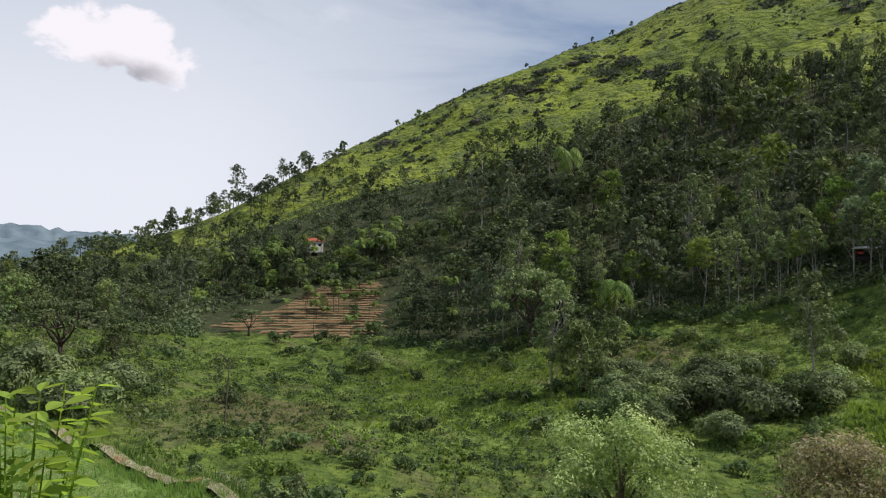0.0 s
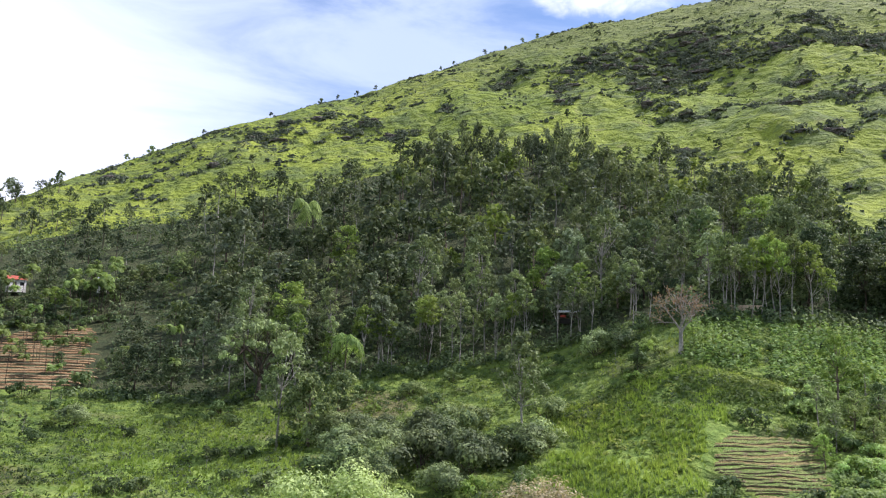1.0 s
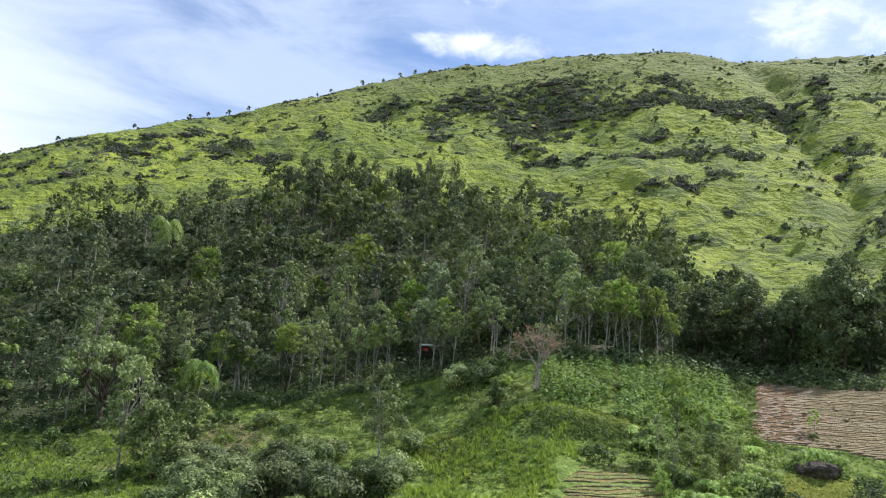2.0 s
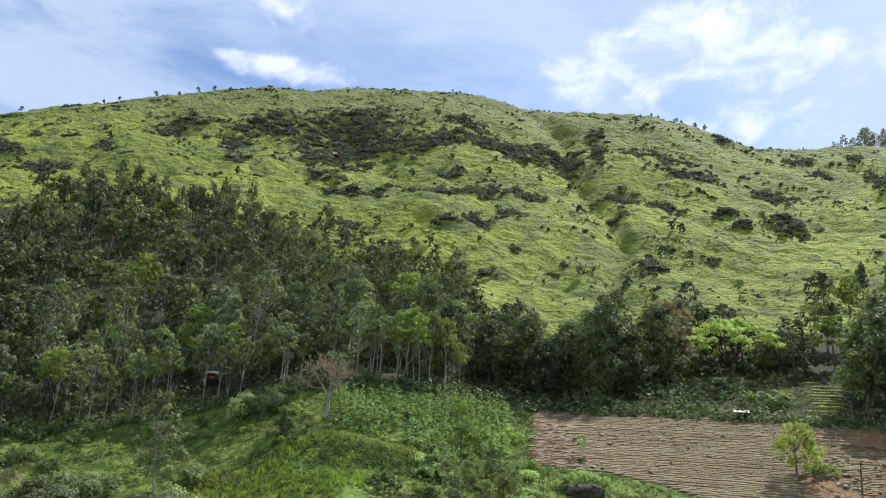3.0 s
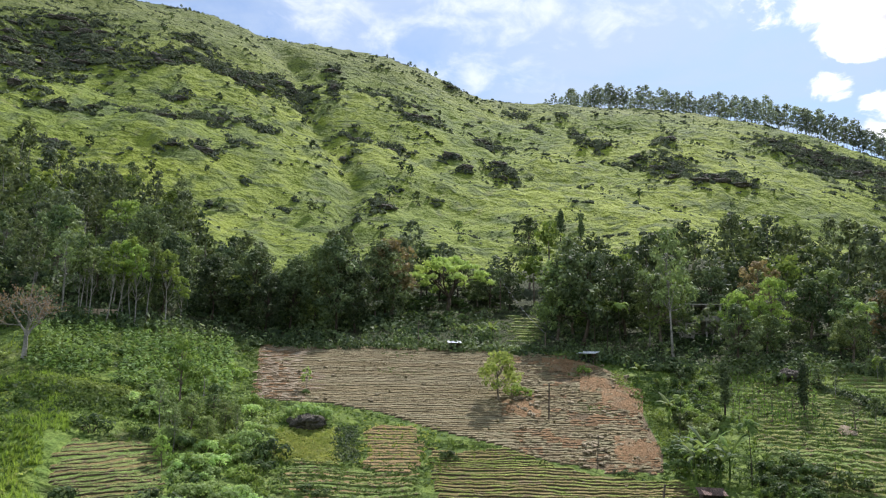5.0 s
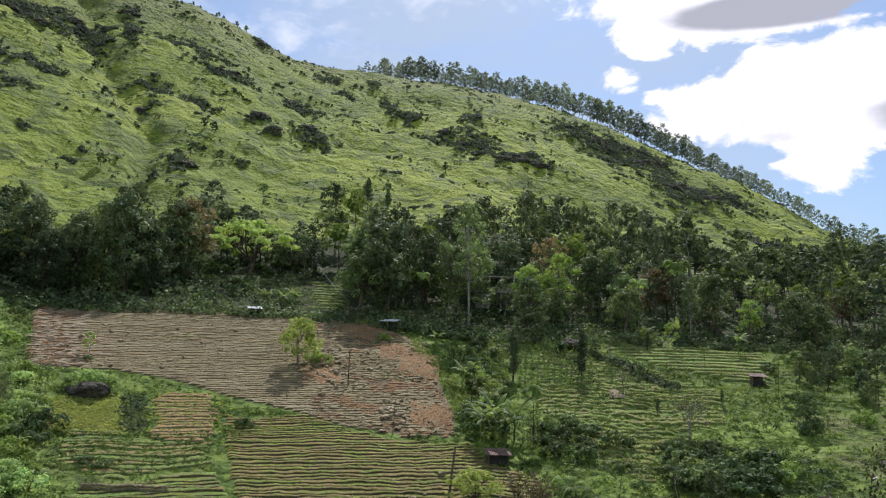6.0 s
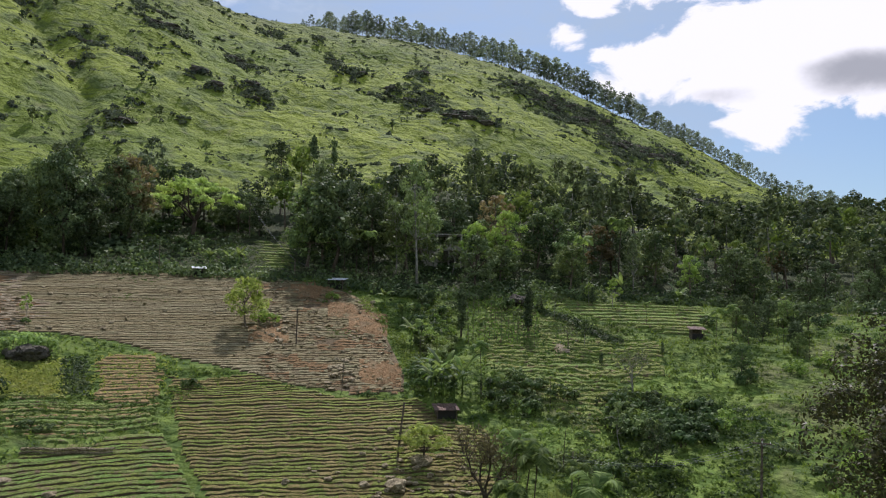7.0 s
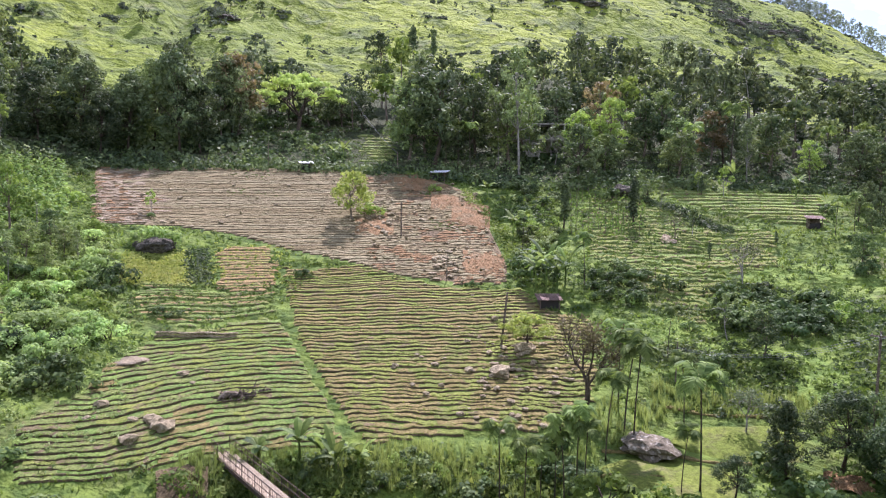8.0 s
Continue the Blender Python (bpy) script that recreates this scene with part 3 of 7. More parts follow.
def make_palm(seed, height, fronds, long, thick, leaflets, leaf_len, lift=1.15, drop=1.35, shaft=True):
    rng = np.random.RandomState(seed)
    t = Build()
    lean = rng.normal(size=2) * 0.03 * height
    path = [(lean[0] * k * k, lean[1] * k * k, -0.3 + (height + 0.3) * k) for k in np.linspace(0, 1, 8)]
    t.tube(path, [thick * 1.5] + [thick * (1 - 0.3 * k) for k in np.linspace(0, 1, 7)], 7)
    if shaft:
        t.tube([path[-1], (path[-1][0], path[-1][1], height + 0.9)], [thick * 1.15, thick * 0.55], 7)
    c = Build()
    top = (path[-1][0], path[-1][1], height + (0.7 if shaft else 0.1))
    for i in range(fronds):
        k = (i + rng.uniform(-0.2, 0.2)) / fronds
        up = rng.uniform(-0.9, 0.45) if shaft else rng.uniform(-0.75, 0.75)
        frond(rng, c, top, 2 * math.pi * k * 3.0 + 0.3 * k, long * rng.uniform(0.85, 1.1), lift + up, drop + up * 0.4, leaflets, leaf_len, 0.085 if shaft else 0.075, (0.15, 0.60) if shaft else (0.45, 1.0))
    return t.mesh("trunk", BARK_DARK if shaft else BARK, True), c.mesh("crown", PALM_LEAF)


def make_bush(seed, height, spread, leaves, size, leaf, blobs=7, flat=0.8):
    """A bush: stems and leaf sprays in one mesh."""
    rng = np.random.RandomState(seed)
    b = Build()
    clumps = []
    for i in range(blobs):
        a, r = rng.uniform(0, 2 * math.pi), spread * math.sqrt(rng.uniform(0, 0.75))
        rad = spread * rng.uniform(0.28, 0.5)
        z = max(rad * 0.5, height * (1 - 0.55 * (r / spread) ** 2) - rad * flat) * rng.uniform(0.75, 1.0)
        c = (r * math.cos(a), r * math.sin(a), z)
        clumps.append((*c, rad))
        b.tube(limb_path(rng, (0.1 * math.cos(a), 0.1 * math.sin(a), -0.3), c, 0.15, 3), [0.06, 0.045, 0.012], 4, cap=False)
    pos, normal = crown_points(rng, clumps, leaves, flat, 0.5, 0.4)
    pos[:, 2] = np.maximum(pos[:, 2], 0.03)
    verts, faces = leaf_tips(rng, pos, normal, size)
    slots = [0] * len(faces) + [1] * len(b.f)
    faces = np.vstack([faces, np.array(b.f) + len(verts)])
    return None, mesh_from("bush", np.vstack([verts, np.array(b.v)]), faces, [leaf, BARK_DARK], slots=slots)


# ---------------- ground ----------------
def build_ground():
    fine = np.arange(-40, 124.01, 0.48)
    coarse = np.arange(124.4, 319.9, 6.0)
    bear = np.r_[fine, coarse]
    rings = [1.0]
    while rings[-1] < 4500:
        d = rings[-1]
        step = max(0.35, d * 0.035) if d < 60 else (1.3 if d < 160 else (d * 0.0095 if d < 700 else d * 0.06))
        rings.append(d + step)
    rings = np.array(rings)
    bb, dd = np.meshgrid(np.radians(bear), rings)
    x, y = dd * np.sin(bb), dd * np.cos(bb)
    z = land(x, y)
    nr, nb = bb.shape
    verts = np.stack([x, y, z], -1).reshape(-1, 3)
    i, j = np.meshgrid(np.arange(nr - 1), np.arange(nb), indexing="ij")
    j2 = (j + 1) % nb
    faces = np.stack([i * nb + j, (i + 1) * nb + j, (i + 1) * nb + j2, i * nb + j2], -1).reshape(-1, 4)[:, ::-1]
    centre = len(verts)
    verts = np.vstack([verts, [[0, 0, float(land(0.0, 0.0))]]])
    ob = new("ground", mesh_from("ground", verts, faces.copy(), LAND, True))
    cap = np.array([[j, (j + 1) % nb, centre] for j in range(nb)])
    me = mesh_from("ground_middle", verts[np.r_[np.arange(nb), centre]], np.array([[j, (j + 1) % nb, nb] for j in range(nb)])[:, ::-1].copy(), LAND, True)
    bm = bmesh.new()
    bm.from_mesh(ob.data)
    bm.from_mesh(me)
    bmesh.ops.remove_doubles(bm, verts=[v for v in bm.verts if v.co.xy.length < 1.5], dist=0.001)
    bm.to_mesh(ob.data)
    bm.free()
    bpy.data.meshes.remove(me)
    tagged(ob, "grassy valley floor and steep green pasture hill with outcrops", "ground", kind="structure")
    return ob


build_ground()

# ---------------- trees ----------------
SPECIES = {
    "round": [make_tree(s, 11.5, 5.2, 0.10, 17, 2700, 0.25, BARK_DARK, LEAF_DARK, fill=0.4) for s in (11, 12, 13, 14)],
    "mid": [make_tree(s, 11.0, 4.9, 0.12, 16, 2500, 0.25, BARK, LEAF_MID, fill=0.4) for s in (21, 22, 23, 24)],
    "tall": [make_tree(s, 15.5, 3.8, 0.32, 16, 2300, 0.22, BARK_PALE, LEAF_OLIVE, flat=0.8, trunk=0.011, fill=0.3) for s in (31, 32, 33)],
    "grey": [make_tree(s, 13.5, 3.6, 0.24, 16, 2200, 0.22, BARK_PALE, LEAF_GREY, flat=0.85, trunk=0.011, fill=0.3) for s in (41, 42, 43)],
    "big": [make_tree(s, 17.5, 6.2, 0.05, 34, 6500, 0.26, BARK_DARK, leaf, flat=0.8, trunk=0.014, fill=0.35) for s, leaf in ((15, LEAF_MID), (16, LEAF_DARK), (17, LEAF_OLIVE))],
    "lime": [make_tree(s, 11.5, 4.4, 0.22, 14, 2300, 0.23, BARK, LEAF_LIME, fill=0.4) for s in (51, 52)],
    "rust": [make_tree(s, 11.0, 4.2, 0.22, 12, 1900, 0.23, BARK, LEAF_RUST, fill=0.4) for s in (61,)],
    "umbrella": [make_umbrella(s, 11.0, 8.0, leaves, 0.20, BARK_DARK, leaf) for s, leaf, leaves in ((71, LEAF_CANOPY, 8500), (72, LEAF_DARK, 4800), (73, LEAF_OLIVE, 4800))],
    "column": [make_column(s, 8.5, 1.0, 1700, 0.17, BARK_DARK, LEAF_DARK) for s in (81, 82)],
    "gum": [make_tree(s, 21.0, 5.4, 0.12, 22, 900, 0.50, BARK_PALE, LEAF_GUM, flat=0.75, trunk=0.010, fill=0.1, limbs=False) for s in (91, 92, 93)],
    "areca": [make_palm(s, 8.5, 12, 2.5, 0.085, 21, 0.80, 1.75, 1.65) for s in (101, 102, 103)],
    "coconut": [make_palm(s, 9.0, 16, 4.4, 0.16, 15, 1.05, 0.9, 1.35, False) for s in (111,)],
    "bush": [make_bush(s, 2.6, 2.2, 290, 0.255, SHRUB_LEAF) for s in (121, 122, 123)],
    "bright_bush": [make_bush(s, 2.4, 2.2, 340, 0.23, leaf) for s, leaf in ((131, LEAF_LIME), (132, LEAF_MID))],
    "pale_bush": [make_bush(s, 2.6, 2.3, 560, 0.18, LEAF_PALE, 9) for s in (133, 134)],
    "stem": [make_tree(s, 14.0, 3.0, 0.52, 11, 1200, 0.22, BARK_PALE, leaf, flat=0.7, trunk=0.009, fill=0.3) for s, leaf in ((45, LEAF_OLIVE), (46, LEAF_MID), (47, LEAF_LIME))],
    "young": [make_tree(s, 6.5, 1.9, 0.30, 8, 420, 0.22, BARK_PALE, leaf, flat=0.9, trunk=0.012, fill=0.3) for s, leaf in ((141, LEAF_MID), (142, LEAF_LIME), (143, LEAF_OLIVE))],
    "thicket": [make_bush(s, 5.0, 3.6, 2600, 0.19, leaf, 12) for s, leaf in ((151, LEAF_OLIVE), (152, LEAF_MID))],
    "near_lime": [make_tree(161, 11.5, 5.0, 0.05, 34, 30000, 0.085, BARK, LEAF_MEADOW, flat=0.8, fill=0.4)],
    "near_rust": [make_tree(162, 11.0, 5.2, 0.05, 34, 28000, 0.085, BARK, LEAF_CREAM, flat=0.7, fill=0.4)],
    "near_dark": [make_tree(163, 10.0, 5.0, 0.15, 18, 6500, 0.15, BARK_DARK, LEAF_DARK, fill=0.4, tips=False)],
    "near_umber": [make_tree(164, 12.0, 5.6, 0.08, 44, 36000, 0.085, BARK_DARK, LEAF_UMBER, fill=0.4)],
    "cone": [make_tree(191, 6.0, 1.9, 0.03, 26, 5200, 0.10, BARK_DARK, LEAF_DARK, flat=1.0, trunk=0.02, fill=0.4)],
    "field": [make_tree(181, 6.4, 3.5, 0.2, 16, 2200, 0.17, BARK, LEAF_BRIGHT, flat=0.8, fill=0.4), make_tree(182, 3.9, 2.9, 0.34, 14, 1900, 0.14, BARK_DARK, LEAF_BRIGHT, flat=0.5, trunk=0.035, fill=0.4)],
    "hill_tree": [make_tree(s, 5.0, 2.0, 0.3, 8, 200, 0.42, BARK_DARK, leaf, fill=0.3, limbs=False) for s, leaf in ((171, LEAF_DARK), (172, LEAF_OLIVE))],
}
LIGHT = {
    "round": [make_tree(s, 10.8, 5.4, 0.08, 14, 640, 0.455, BARK_DARK, LEAF_DARK, limbs=False, skirt=0.45) for s in (211, 212, 213)],
    "mid": [make_tree(s, 10.4, 5.0, 0.10, 14, 620, 0.445, BARK, LEAF_MID, limbs=False, skirt=0.45) for s in (221, 222, 223)],
    "tall": [make_tree(s, 15.0, 4.0, 0.3, 14, 590, 0.41, BARK_PALE, LEAF_OLIVE, flat=0.9, trunk=0.011, fill=0.3, limbs=False, skirt=0.45) for s in (231, 232)],
    "grey": [make_tree(s, 13.0, 3.8, 0.2, 14, 580, 0.41, BARK_PALE, LEAF_GREY, flat=0.95, trunk=0.011, fill=0.3, limbs=False, skirt=0.45) for s in (241, 242)],
    "lime": [make_tree(s, 10.5, 4.4, 0.2, 14, 590, 0.435, BARK, LEAF_LIME, fill=0.4, limbs=False, skirt=0.45) for s in (251,)],
    "rust": [make_tree(s, 10.0, 4.2, 0.2, 14, 590, 0.435, BARK, LEAF_RUST, fill=0.4, limbs=False, skirt=0.45) for s in (261,)],
    "areca": [make_palm(s, 8.0, 9, 2.4, 0.11, 8, 0.9) for s in (271,)],
    "coconut": [make_palm(s, 8.5, 12, 4.4, 0.16, 8, 1.3, 0.9, 1.35, False) for s in (281,)],
}
NAMES = {
    "round": ("broadleaf_tree", "dark green broadleaf tree with a dense round crown", "tree"),
    "big": ("forest_tree", "tall dark broadleaf tree leafy down to the ground", "tree"),
    "mid": ("broadleaf_tree", "mid-green broadleaf tree with an uneven leafy crown", "tree"),
    "tall": ("silky_oak", "tall slender tree with a pale stem and feathery olive crown", "tree"),
    "grey": ("silky_oak", "slim grey-green tree with an airy upright crown", "tree"),
    "lime": ("light_green_tree", "light yellow-green tree among darker forest trees", "tree"),
    "rust": ("rust_leaved_tree", "tree with rust-tinged young leaves among green trees", "tree"),
    "umbrella": ("umbrella_tree", "wide flat-topped tree with forked dark limbs", "tree"),
    "column": ("columnar_tree", "narrow dark green columnar tree on a grassy slope", "tree"),
    "gum": ("eucalyptus", "tall eucalyptus with bare stem on the ridge line", "tree"),
    "areca": ("areca_palm", "slender areca palm with feathery fronds", "palm"),
    "coconut": ("coconut_palm", "coconut palm with long drooping fronds", "palm"),
    "bush": ("bush", "dense dark green bush in rough grass", "bush"),
    "bright_bush": ("shrub", "bright green leafy shrub in rough grass", "shrub"),
    "pale_bush": ("shrub", "soft pale green shrub on the weedy slope", "shrub"),
    "stem": ("slim_tree", "slim tree with a long bare pale stem below the wood", "tree"),
    "young": ("young_tree", "thin young tree with sparse light leaves", "tree"),
    "thicket": ("thicket", "tall tangled olive-green thicket in the meadow", "bush"),
    "near_lime": ("light_green_tree", "bushy tree with sunlit yellow-green leaves in the valley", "tree"),
    "near_rust": ("rust_leaved_tree", "low tree with rust-coloured flowering top in the valley", "tree"),
    "near_dark": ("broadleaf_tree", "dark leafy tree beside the railway bank", "tree"),
    "near_umber": ("glossy_tree", "big dark glossy-leaved tree close to the railway bank", "tree"),
    "cone": ("cone_shaped_tree", "dense dark green cone-shaped tree beside the paddy", "tree"),
    "field": ("field_tree", "small leafy tree standing in the brown field", "tree"),
    "hill_tree": ("hill_tree", "small lone tree on the open green hill", "tree"),
}
GROUPS = {"tree": "trees of the hillside", "palm": "palms on the slope", "bush": "bushes on the slopes", "shrub": "shrubs on the slopes"}
rng = np.random.RandomState(7)


def plant(kind, bearing, d, scale=1.0, turn=None, which=None, label="", tall=1.0, sink=0.0):
    name, text, category = NAMES[kind]
    meshes = SPECIES[kind]
    trunk, crown = meshes[rng.randint(len(meshes)) if which is None else which]
    ob = new(name, None if trunk else crown)
    at = spot(bearing, d)
    ob.matrix_basis = Matrix.Translation(at - Vector((0, 0, sink))) @ Matrix.Rotation(rng.uniform(0, 6.28) if turn is None else turn, 4, "Z") @ Matrix.Diagonal((scale, scale, scale * tall, 1))
    if trunk:
        child("trunk", trunk, ob)
        child("crown", crown, ob)
    return tagged(ob, label or text, category, GROUPS[category])


def pick(*weights):
    kinds, w = zip(*weights)
    w = np.array(w, float)
    return kinds[rng.choice(len(kinds), p=w / w.sum())]


class Mass:
    """Many far plants joined into one mesh of kind stuff."""

    def __init__(self):
        self.v, self.f, self.m, self.count, self.mats, self.known = [], [], [], 0, [], {}

    def slot(self, material):
        if material not in self.mats:
            self.mats.append(material)
        return self.mats.index(material)

    def raw(self, verts, faces, material):
        faces = np.asarray(faces)
        if faces.shape[1] == 3:
            faces = np.c_[faces, faces[:, 2]]
        self.v.append(np.asarray(verts, np.float32))
        self.f.append(faces + self.count)
        self.m.append(np.full(len(faces), self.slot(material)))
        self.count += len(verts)

    def tree(self, pair, at, scale, tall, turn):
        c, s = math.cos(turn), math.sin(turn)
        for me in pair:
            n = len(me.vertices)
            co = np.empty(n * 3, np.float32)
            me.vertices.foreach_get("co", co)
            co = co.reshape(-1, 3) @ np.array([[c, s, 0], [-s, c, 0], [0, 0, tall]]) * scale + np.array(at)
            if me.name not in self.known:
                self.known[me.name] = np.array([(tuple(p.vertices) + tuple(p.vertices)[-1:])[:4] for p in me.polygons if 2 < len(p.vertices) < 6])
            self.raw(co, self.known[me.name], me.materials[0])

    def build(self, name, label, category):
        quads = np.vstack(self.f)
        v, m = np.vstack(self.v), np.concatenate(self.m)
        ob = new(name, mesh_from(name, v, quads, self.mats, slots=m))
        return tagged(ob, label, category, kind="stuff")


def wood_kind(bb, deep):
    if bb < -16:
        return pick(("round", 3), ("mid", 4), ("areca", 5), ("tall", 1), ("grey", 1))
    if bb < 2:
        return pick(("round", 4), ("mid", 2), ("areca", 4), ("grey", 1), ("coconut", 0.3)) if deep < 0.75 else pick(("round", 3), ("mid", 2), ("tall", 1))
    if bb < 20:
        return pick(("round", 5), ("mid", 3), ("tall", 2), ("grey", 2.5), ("coconut", 0.15), ("lime", 0.25))
    if bb < 42:
        return pick(("round", 1.4), ("mid", 2.8), ("tall", 4), ("grey", 3), ("lime", 1.2))
    if bb < 60:
        return pick(("round", 4), ("mid", 4), ("tall", 1.2), ("lime", 0.5), ("rust", 0.1), ("grey", 0.8))
    return pick(("round", 3), ("mid", 5), ("tall", 1.4), ("lime", 1.1), ("rust", 0.15), ("grey", 1.2), ("areca", 0.4))


def open_ground(b, d):
    """Clearings in the wood: the terraced plot and house on the left slope, small plots above the field."""
    return left_plot(b, d) or (61.3 < b < 69.0 and d < 172) or (69.5 < b < 73.5 and 136 < d < 162) or (82.0 < b < 85.2 and d < 151) or (-10.4 < b < -8.6 and 200 < d < 246)


def left_plot(b, d):
    return -17.5 < b < -3.4 and 158 < d < 206 - 2.6 * max(0, -9 - b)


def build_wood():
    """The wood on the lower hill, row behind row; the far part is one mass."""
    far = Mass()
    ring, d = 0, 118.0
    while d < 430:
        near = d < 192
        step = 7.6 if near else 10.2
        across = (7.6 if near else 10.6) / d * 57.3
        b = -34 + (ring % 2) * across / 2
        while b < 119:
            bb = b + rng.uniform(-0.42, 0.42) * across
            dd = d + rng.uniform(-0.45, 0.45) * step
            b += across
            foot, top = float(by_bearing("foot_d", bb)), float(by_bearing("top_d", bb))
            if bb < -9:
                top = float(by_bearing("ridge_d", bb)) + 5
            else:
                top += float(np.interp(bb, [-9, -7, -3, 2], [90, 60, 20, 0]))
            if bb > 101:
                top += (bb - 101) * 18
            top += 14 * float(wave(dd * math.sin(radians(bb)), dd * math.cos(radians(bb)), 60, 31))
            if dd < foot + (4.4 if 48 < bb < 79 else 1.5) or dd > top or open_ground(bb, dd):
                continue
            deep = (dd - foot) / (top - foot)
            if deep > 0.85 and bb > -9 and rng.rand() < 0.45:
                continue
            kind = wood_kind(bb, deep)
            s = rng.uniform(0.62, 1.2) * (0.8 if deep < 0.1 else 1.0) * (0.78 if deep > 0.75 and bb > -9 else 1.0)
            if 43 < bb < 62.5 and dd < foot + 16:
                s = rng.uniform(0.60, 0.86)
                kind = "big" if dd < 166 else pick(("round", 3), ("mid", 2))
                s *= 1.0 if dd < 166 else 1.4
            elif 44 < bb < 82 and deep < 0.22:
                s = rng.uniform(0.95, 1.35)
            elif bb < 2:
                s *= 0.82
            elif 45 < bb < 60:
                s *= 0.85
            s *= 1.08 if near else 1.28 if bb > 2 else 0.92
            tall = rng.uniform(0.88, 1.15)
            if dd < 166:
                plant(kind, bb, dd, s, tall=tall)
            else:
                far.tree(LIGHT[kind][rng.randint(len(LIGHT[kind]))], spot(bb, dd), s, tall, rng.uniform(0, 6.28))
        d += step
        ring += 1
    # dark upright trees and pale young growth at the upper edge
    for i in range(46):
        bb = rng.uniform(17, 33)
        dd = float(np.interp(bb, [17, 22, 28, 33], [278, 276, 270, 248])) - abs(rng.normal()) * 16
        far.tree(LIGHT[pick(("round", 3), ("tall", 2), ("grey", 1))][0], spot(bb, dd), rng.uniform(0.55, 0.85), rng.uniform(1.5, 1.9), rng.uniform(0, 6.28))
    for i in range(230):
        bb = rng.uniform(27, 47)
        dd = float(by_bearing("top_d", bb)) + rng.uniform(-48, 16)
        far.tree(LIGHT[pick(("lime", 1.3), ("grey", 3), ("tall", 1.5), ("mid", 1.5))][0], spot(bb, dd), rng.uniform(0.35, 0.72), rng.uniform(0.8, 1.2), rng.uniform(0, 6.28))
    far.build("far_wood", "mixed broadleaf trees and palms covering the lower hillside", "woodland")


build_wood()


def polar_sheet(name, inner, outer, b0, b1, material, lift, label, category, edge=0.0, db=0.5, rows=14):
    """A thin cover of litter, soil or water that follows the ground."""
    bs = np.arange(b0, b1 + 1e-6, db)
    lo, hi = np.array([inner(b) for b in bs]), np.array([outer(b) for b in bs])
    k = np.arange(rows) / (rows - 1)
    rim = (k == 0) | (k == 1)
    bb = np.repeat(bs[:, None], rows, 1)
    d = lo[:, None] + (hi - lo)[:, None] * k + edge * wave(bb * 3.0, k * 9 + lo[:, None], 9, 41) * rim
    x, y = d * np.sin(np.radians(bb)), d * np.cos(np.radians(bb))
    down = np.where(rim | (bb == bs[0]) | (bb == bs[-1]), 0.25, 0.0)
    verts = np.stack([x, y, land(x, y) + lift - down], -1).reshape(-1, 3)
    n = rows
    faces = np.array([(i * n + k, (i + 1) * n + k, (i + 1) * n + k + 1, i * n + k + 1) for i in range(len(bs) - 1) for k in range(n - 1)])[:, ::-1]
    return tagged(new(name, mesh_from(name, verts, faces.copy(), material, True)), label, category, kind="structure")


# Leaf litter kept dark, so part of the wood's shade is in its colour.
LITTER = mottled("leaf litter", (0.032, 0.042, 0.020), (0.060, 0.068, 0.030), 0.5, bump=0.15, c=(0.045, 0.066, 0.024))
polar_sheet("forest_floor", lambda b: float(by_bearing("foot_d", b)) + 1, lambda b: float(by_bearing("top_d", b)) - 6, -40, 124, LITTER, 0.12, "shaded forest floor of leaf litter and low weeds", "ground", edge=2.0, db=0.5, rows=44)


def undergrowth():
    """Low shrubs and saplings that close the foot of the wood."""
    mass = Mass()
    n = 5200
    b = rng.uniform(-33, 118, n)
    foot = by_bearing("foot_d", b)
    d = foot - 2.5 + 34 * rng.rand(n) ** 1.7
    keep = np.array([not left_plot(p, q) and not (69.5 < p < 73.4 and 139 < q < 161) for p, q in zip(b, d)])
    b, d = b[keep], d[keep]
    x, y = d * np.sin(np.radians(b)), d * np.cos(np.radians(b))
    z = land(x, y)
    # mostly dark leaves, in place of the shade at the wood's foot
    for leaf, share in ((SHRUB_LEAF, 0.25), (LEAF_DARK, 0.7), (LEAF_MID, 0.05)):
        m = rng.rand(len(b)) < share
        p = np.stack([x[m], y[m], z[m]], 1)
        high = rng.uniform(0.7, 2.6, len(p))
        k = 18
        c = np.repeat(p, k, 0)
        h = np.repeat(high, k)
        way = unit(rng.normal(size=(len(c), 3)))
        way[:, 2] = np.abs(way[:, 2])
        pos = c + way * h[:, None] * rng.uniform(0.4, 1.0, len(c))[:, None] * (0.9, 0.9, 1.0)
        v, f = leaf_tips(rng, pos, unit(way + 0.4 * rng.normal(size=way.shape)), 0.30)
        mass.raw(v, f, leaf)
    n = 4600
    b = rng.uniform(-30, 62, n)
    lo = by_bearing("foot_d", b) + 9
    d = np.where(b < 5, rng.uniform(162, 300, n), lo + (by_bearing("top_d", b) - lo) * rng.rand(n))
    ok = np.array([not left_plot(p, q) for p, q in zip(b, d)])
    x, y = d[ok] * np.sin(np.radians(b[ok])), d[ok] * np.cos(np.radians(b[ok]))
    k = 13
    c = np.repeat(np.stack([x, y, land(x, y)], 1), k, 0)
    h = np.repeat(rng.uniform(1.4, 3.6, len(x)), k)
    way = unit(rng.normal(size=(len(c), 3)))
    way[:, 2] = np.abs(way[:, 2])
    v, f = leaf_tips(rng, c + way * (h * rng.uniform(0.4, 1.0, len(c)))[:, None], unit(way + 0.4 * rng.normal(size=way.shape)), 0.46)
    mass.raw(v, f, LEAF_DARK)
    mass.build("undergrowth", "low dark shrubs and weeds along the foot of the wood", "undergrowth")


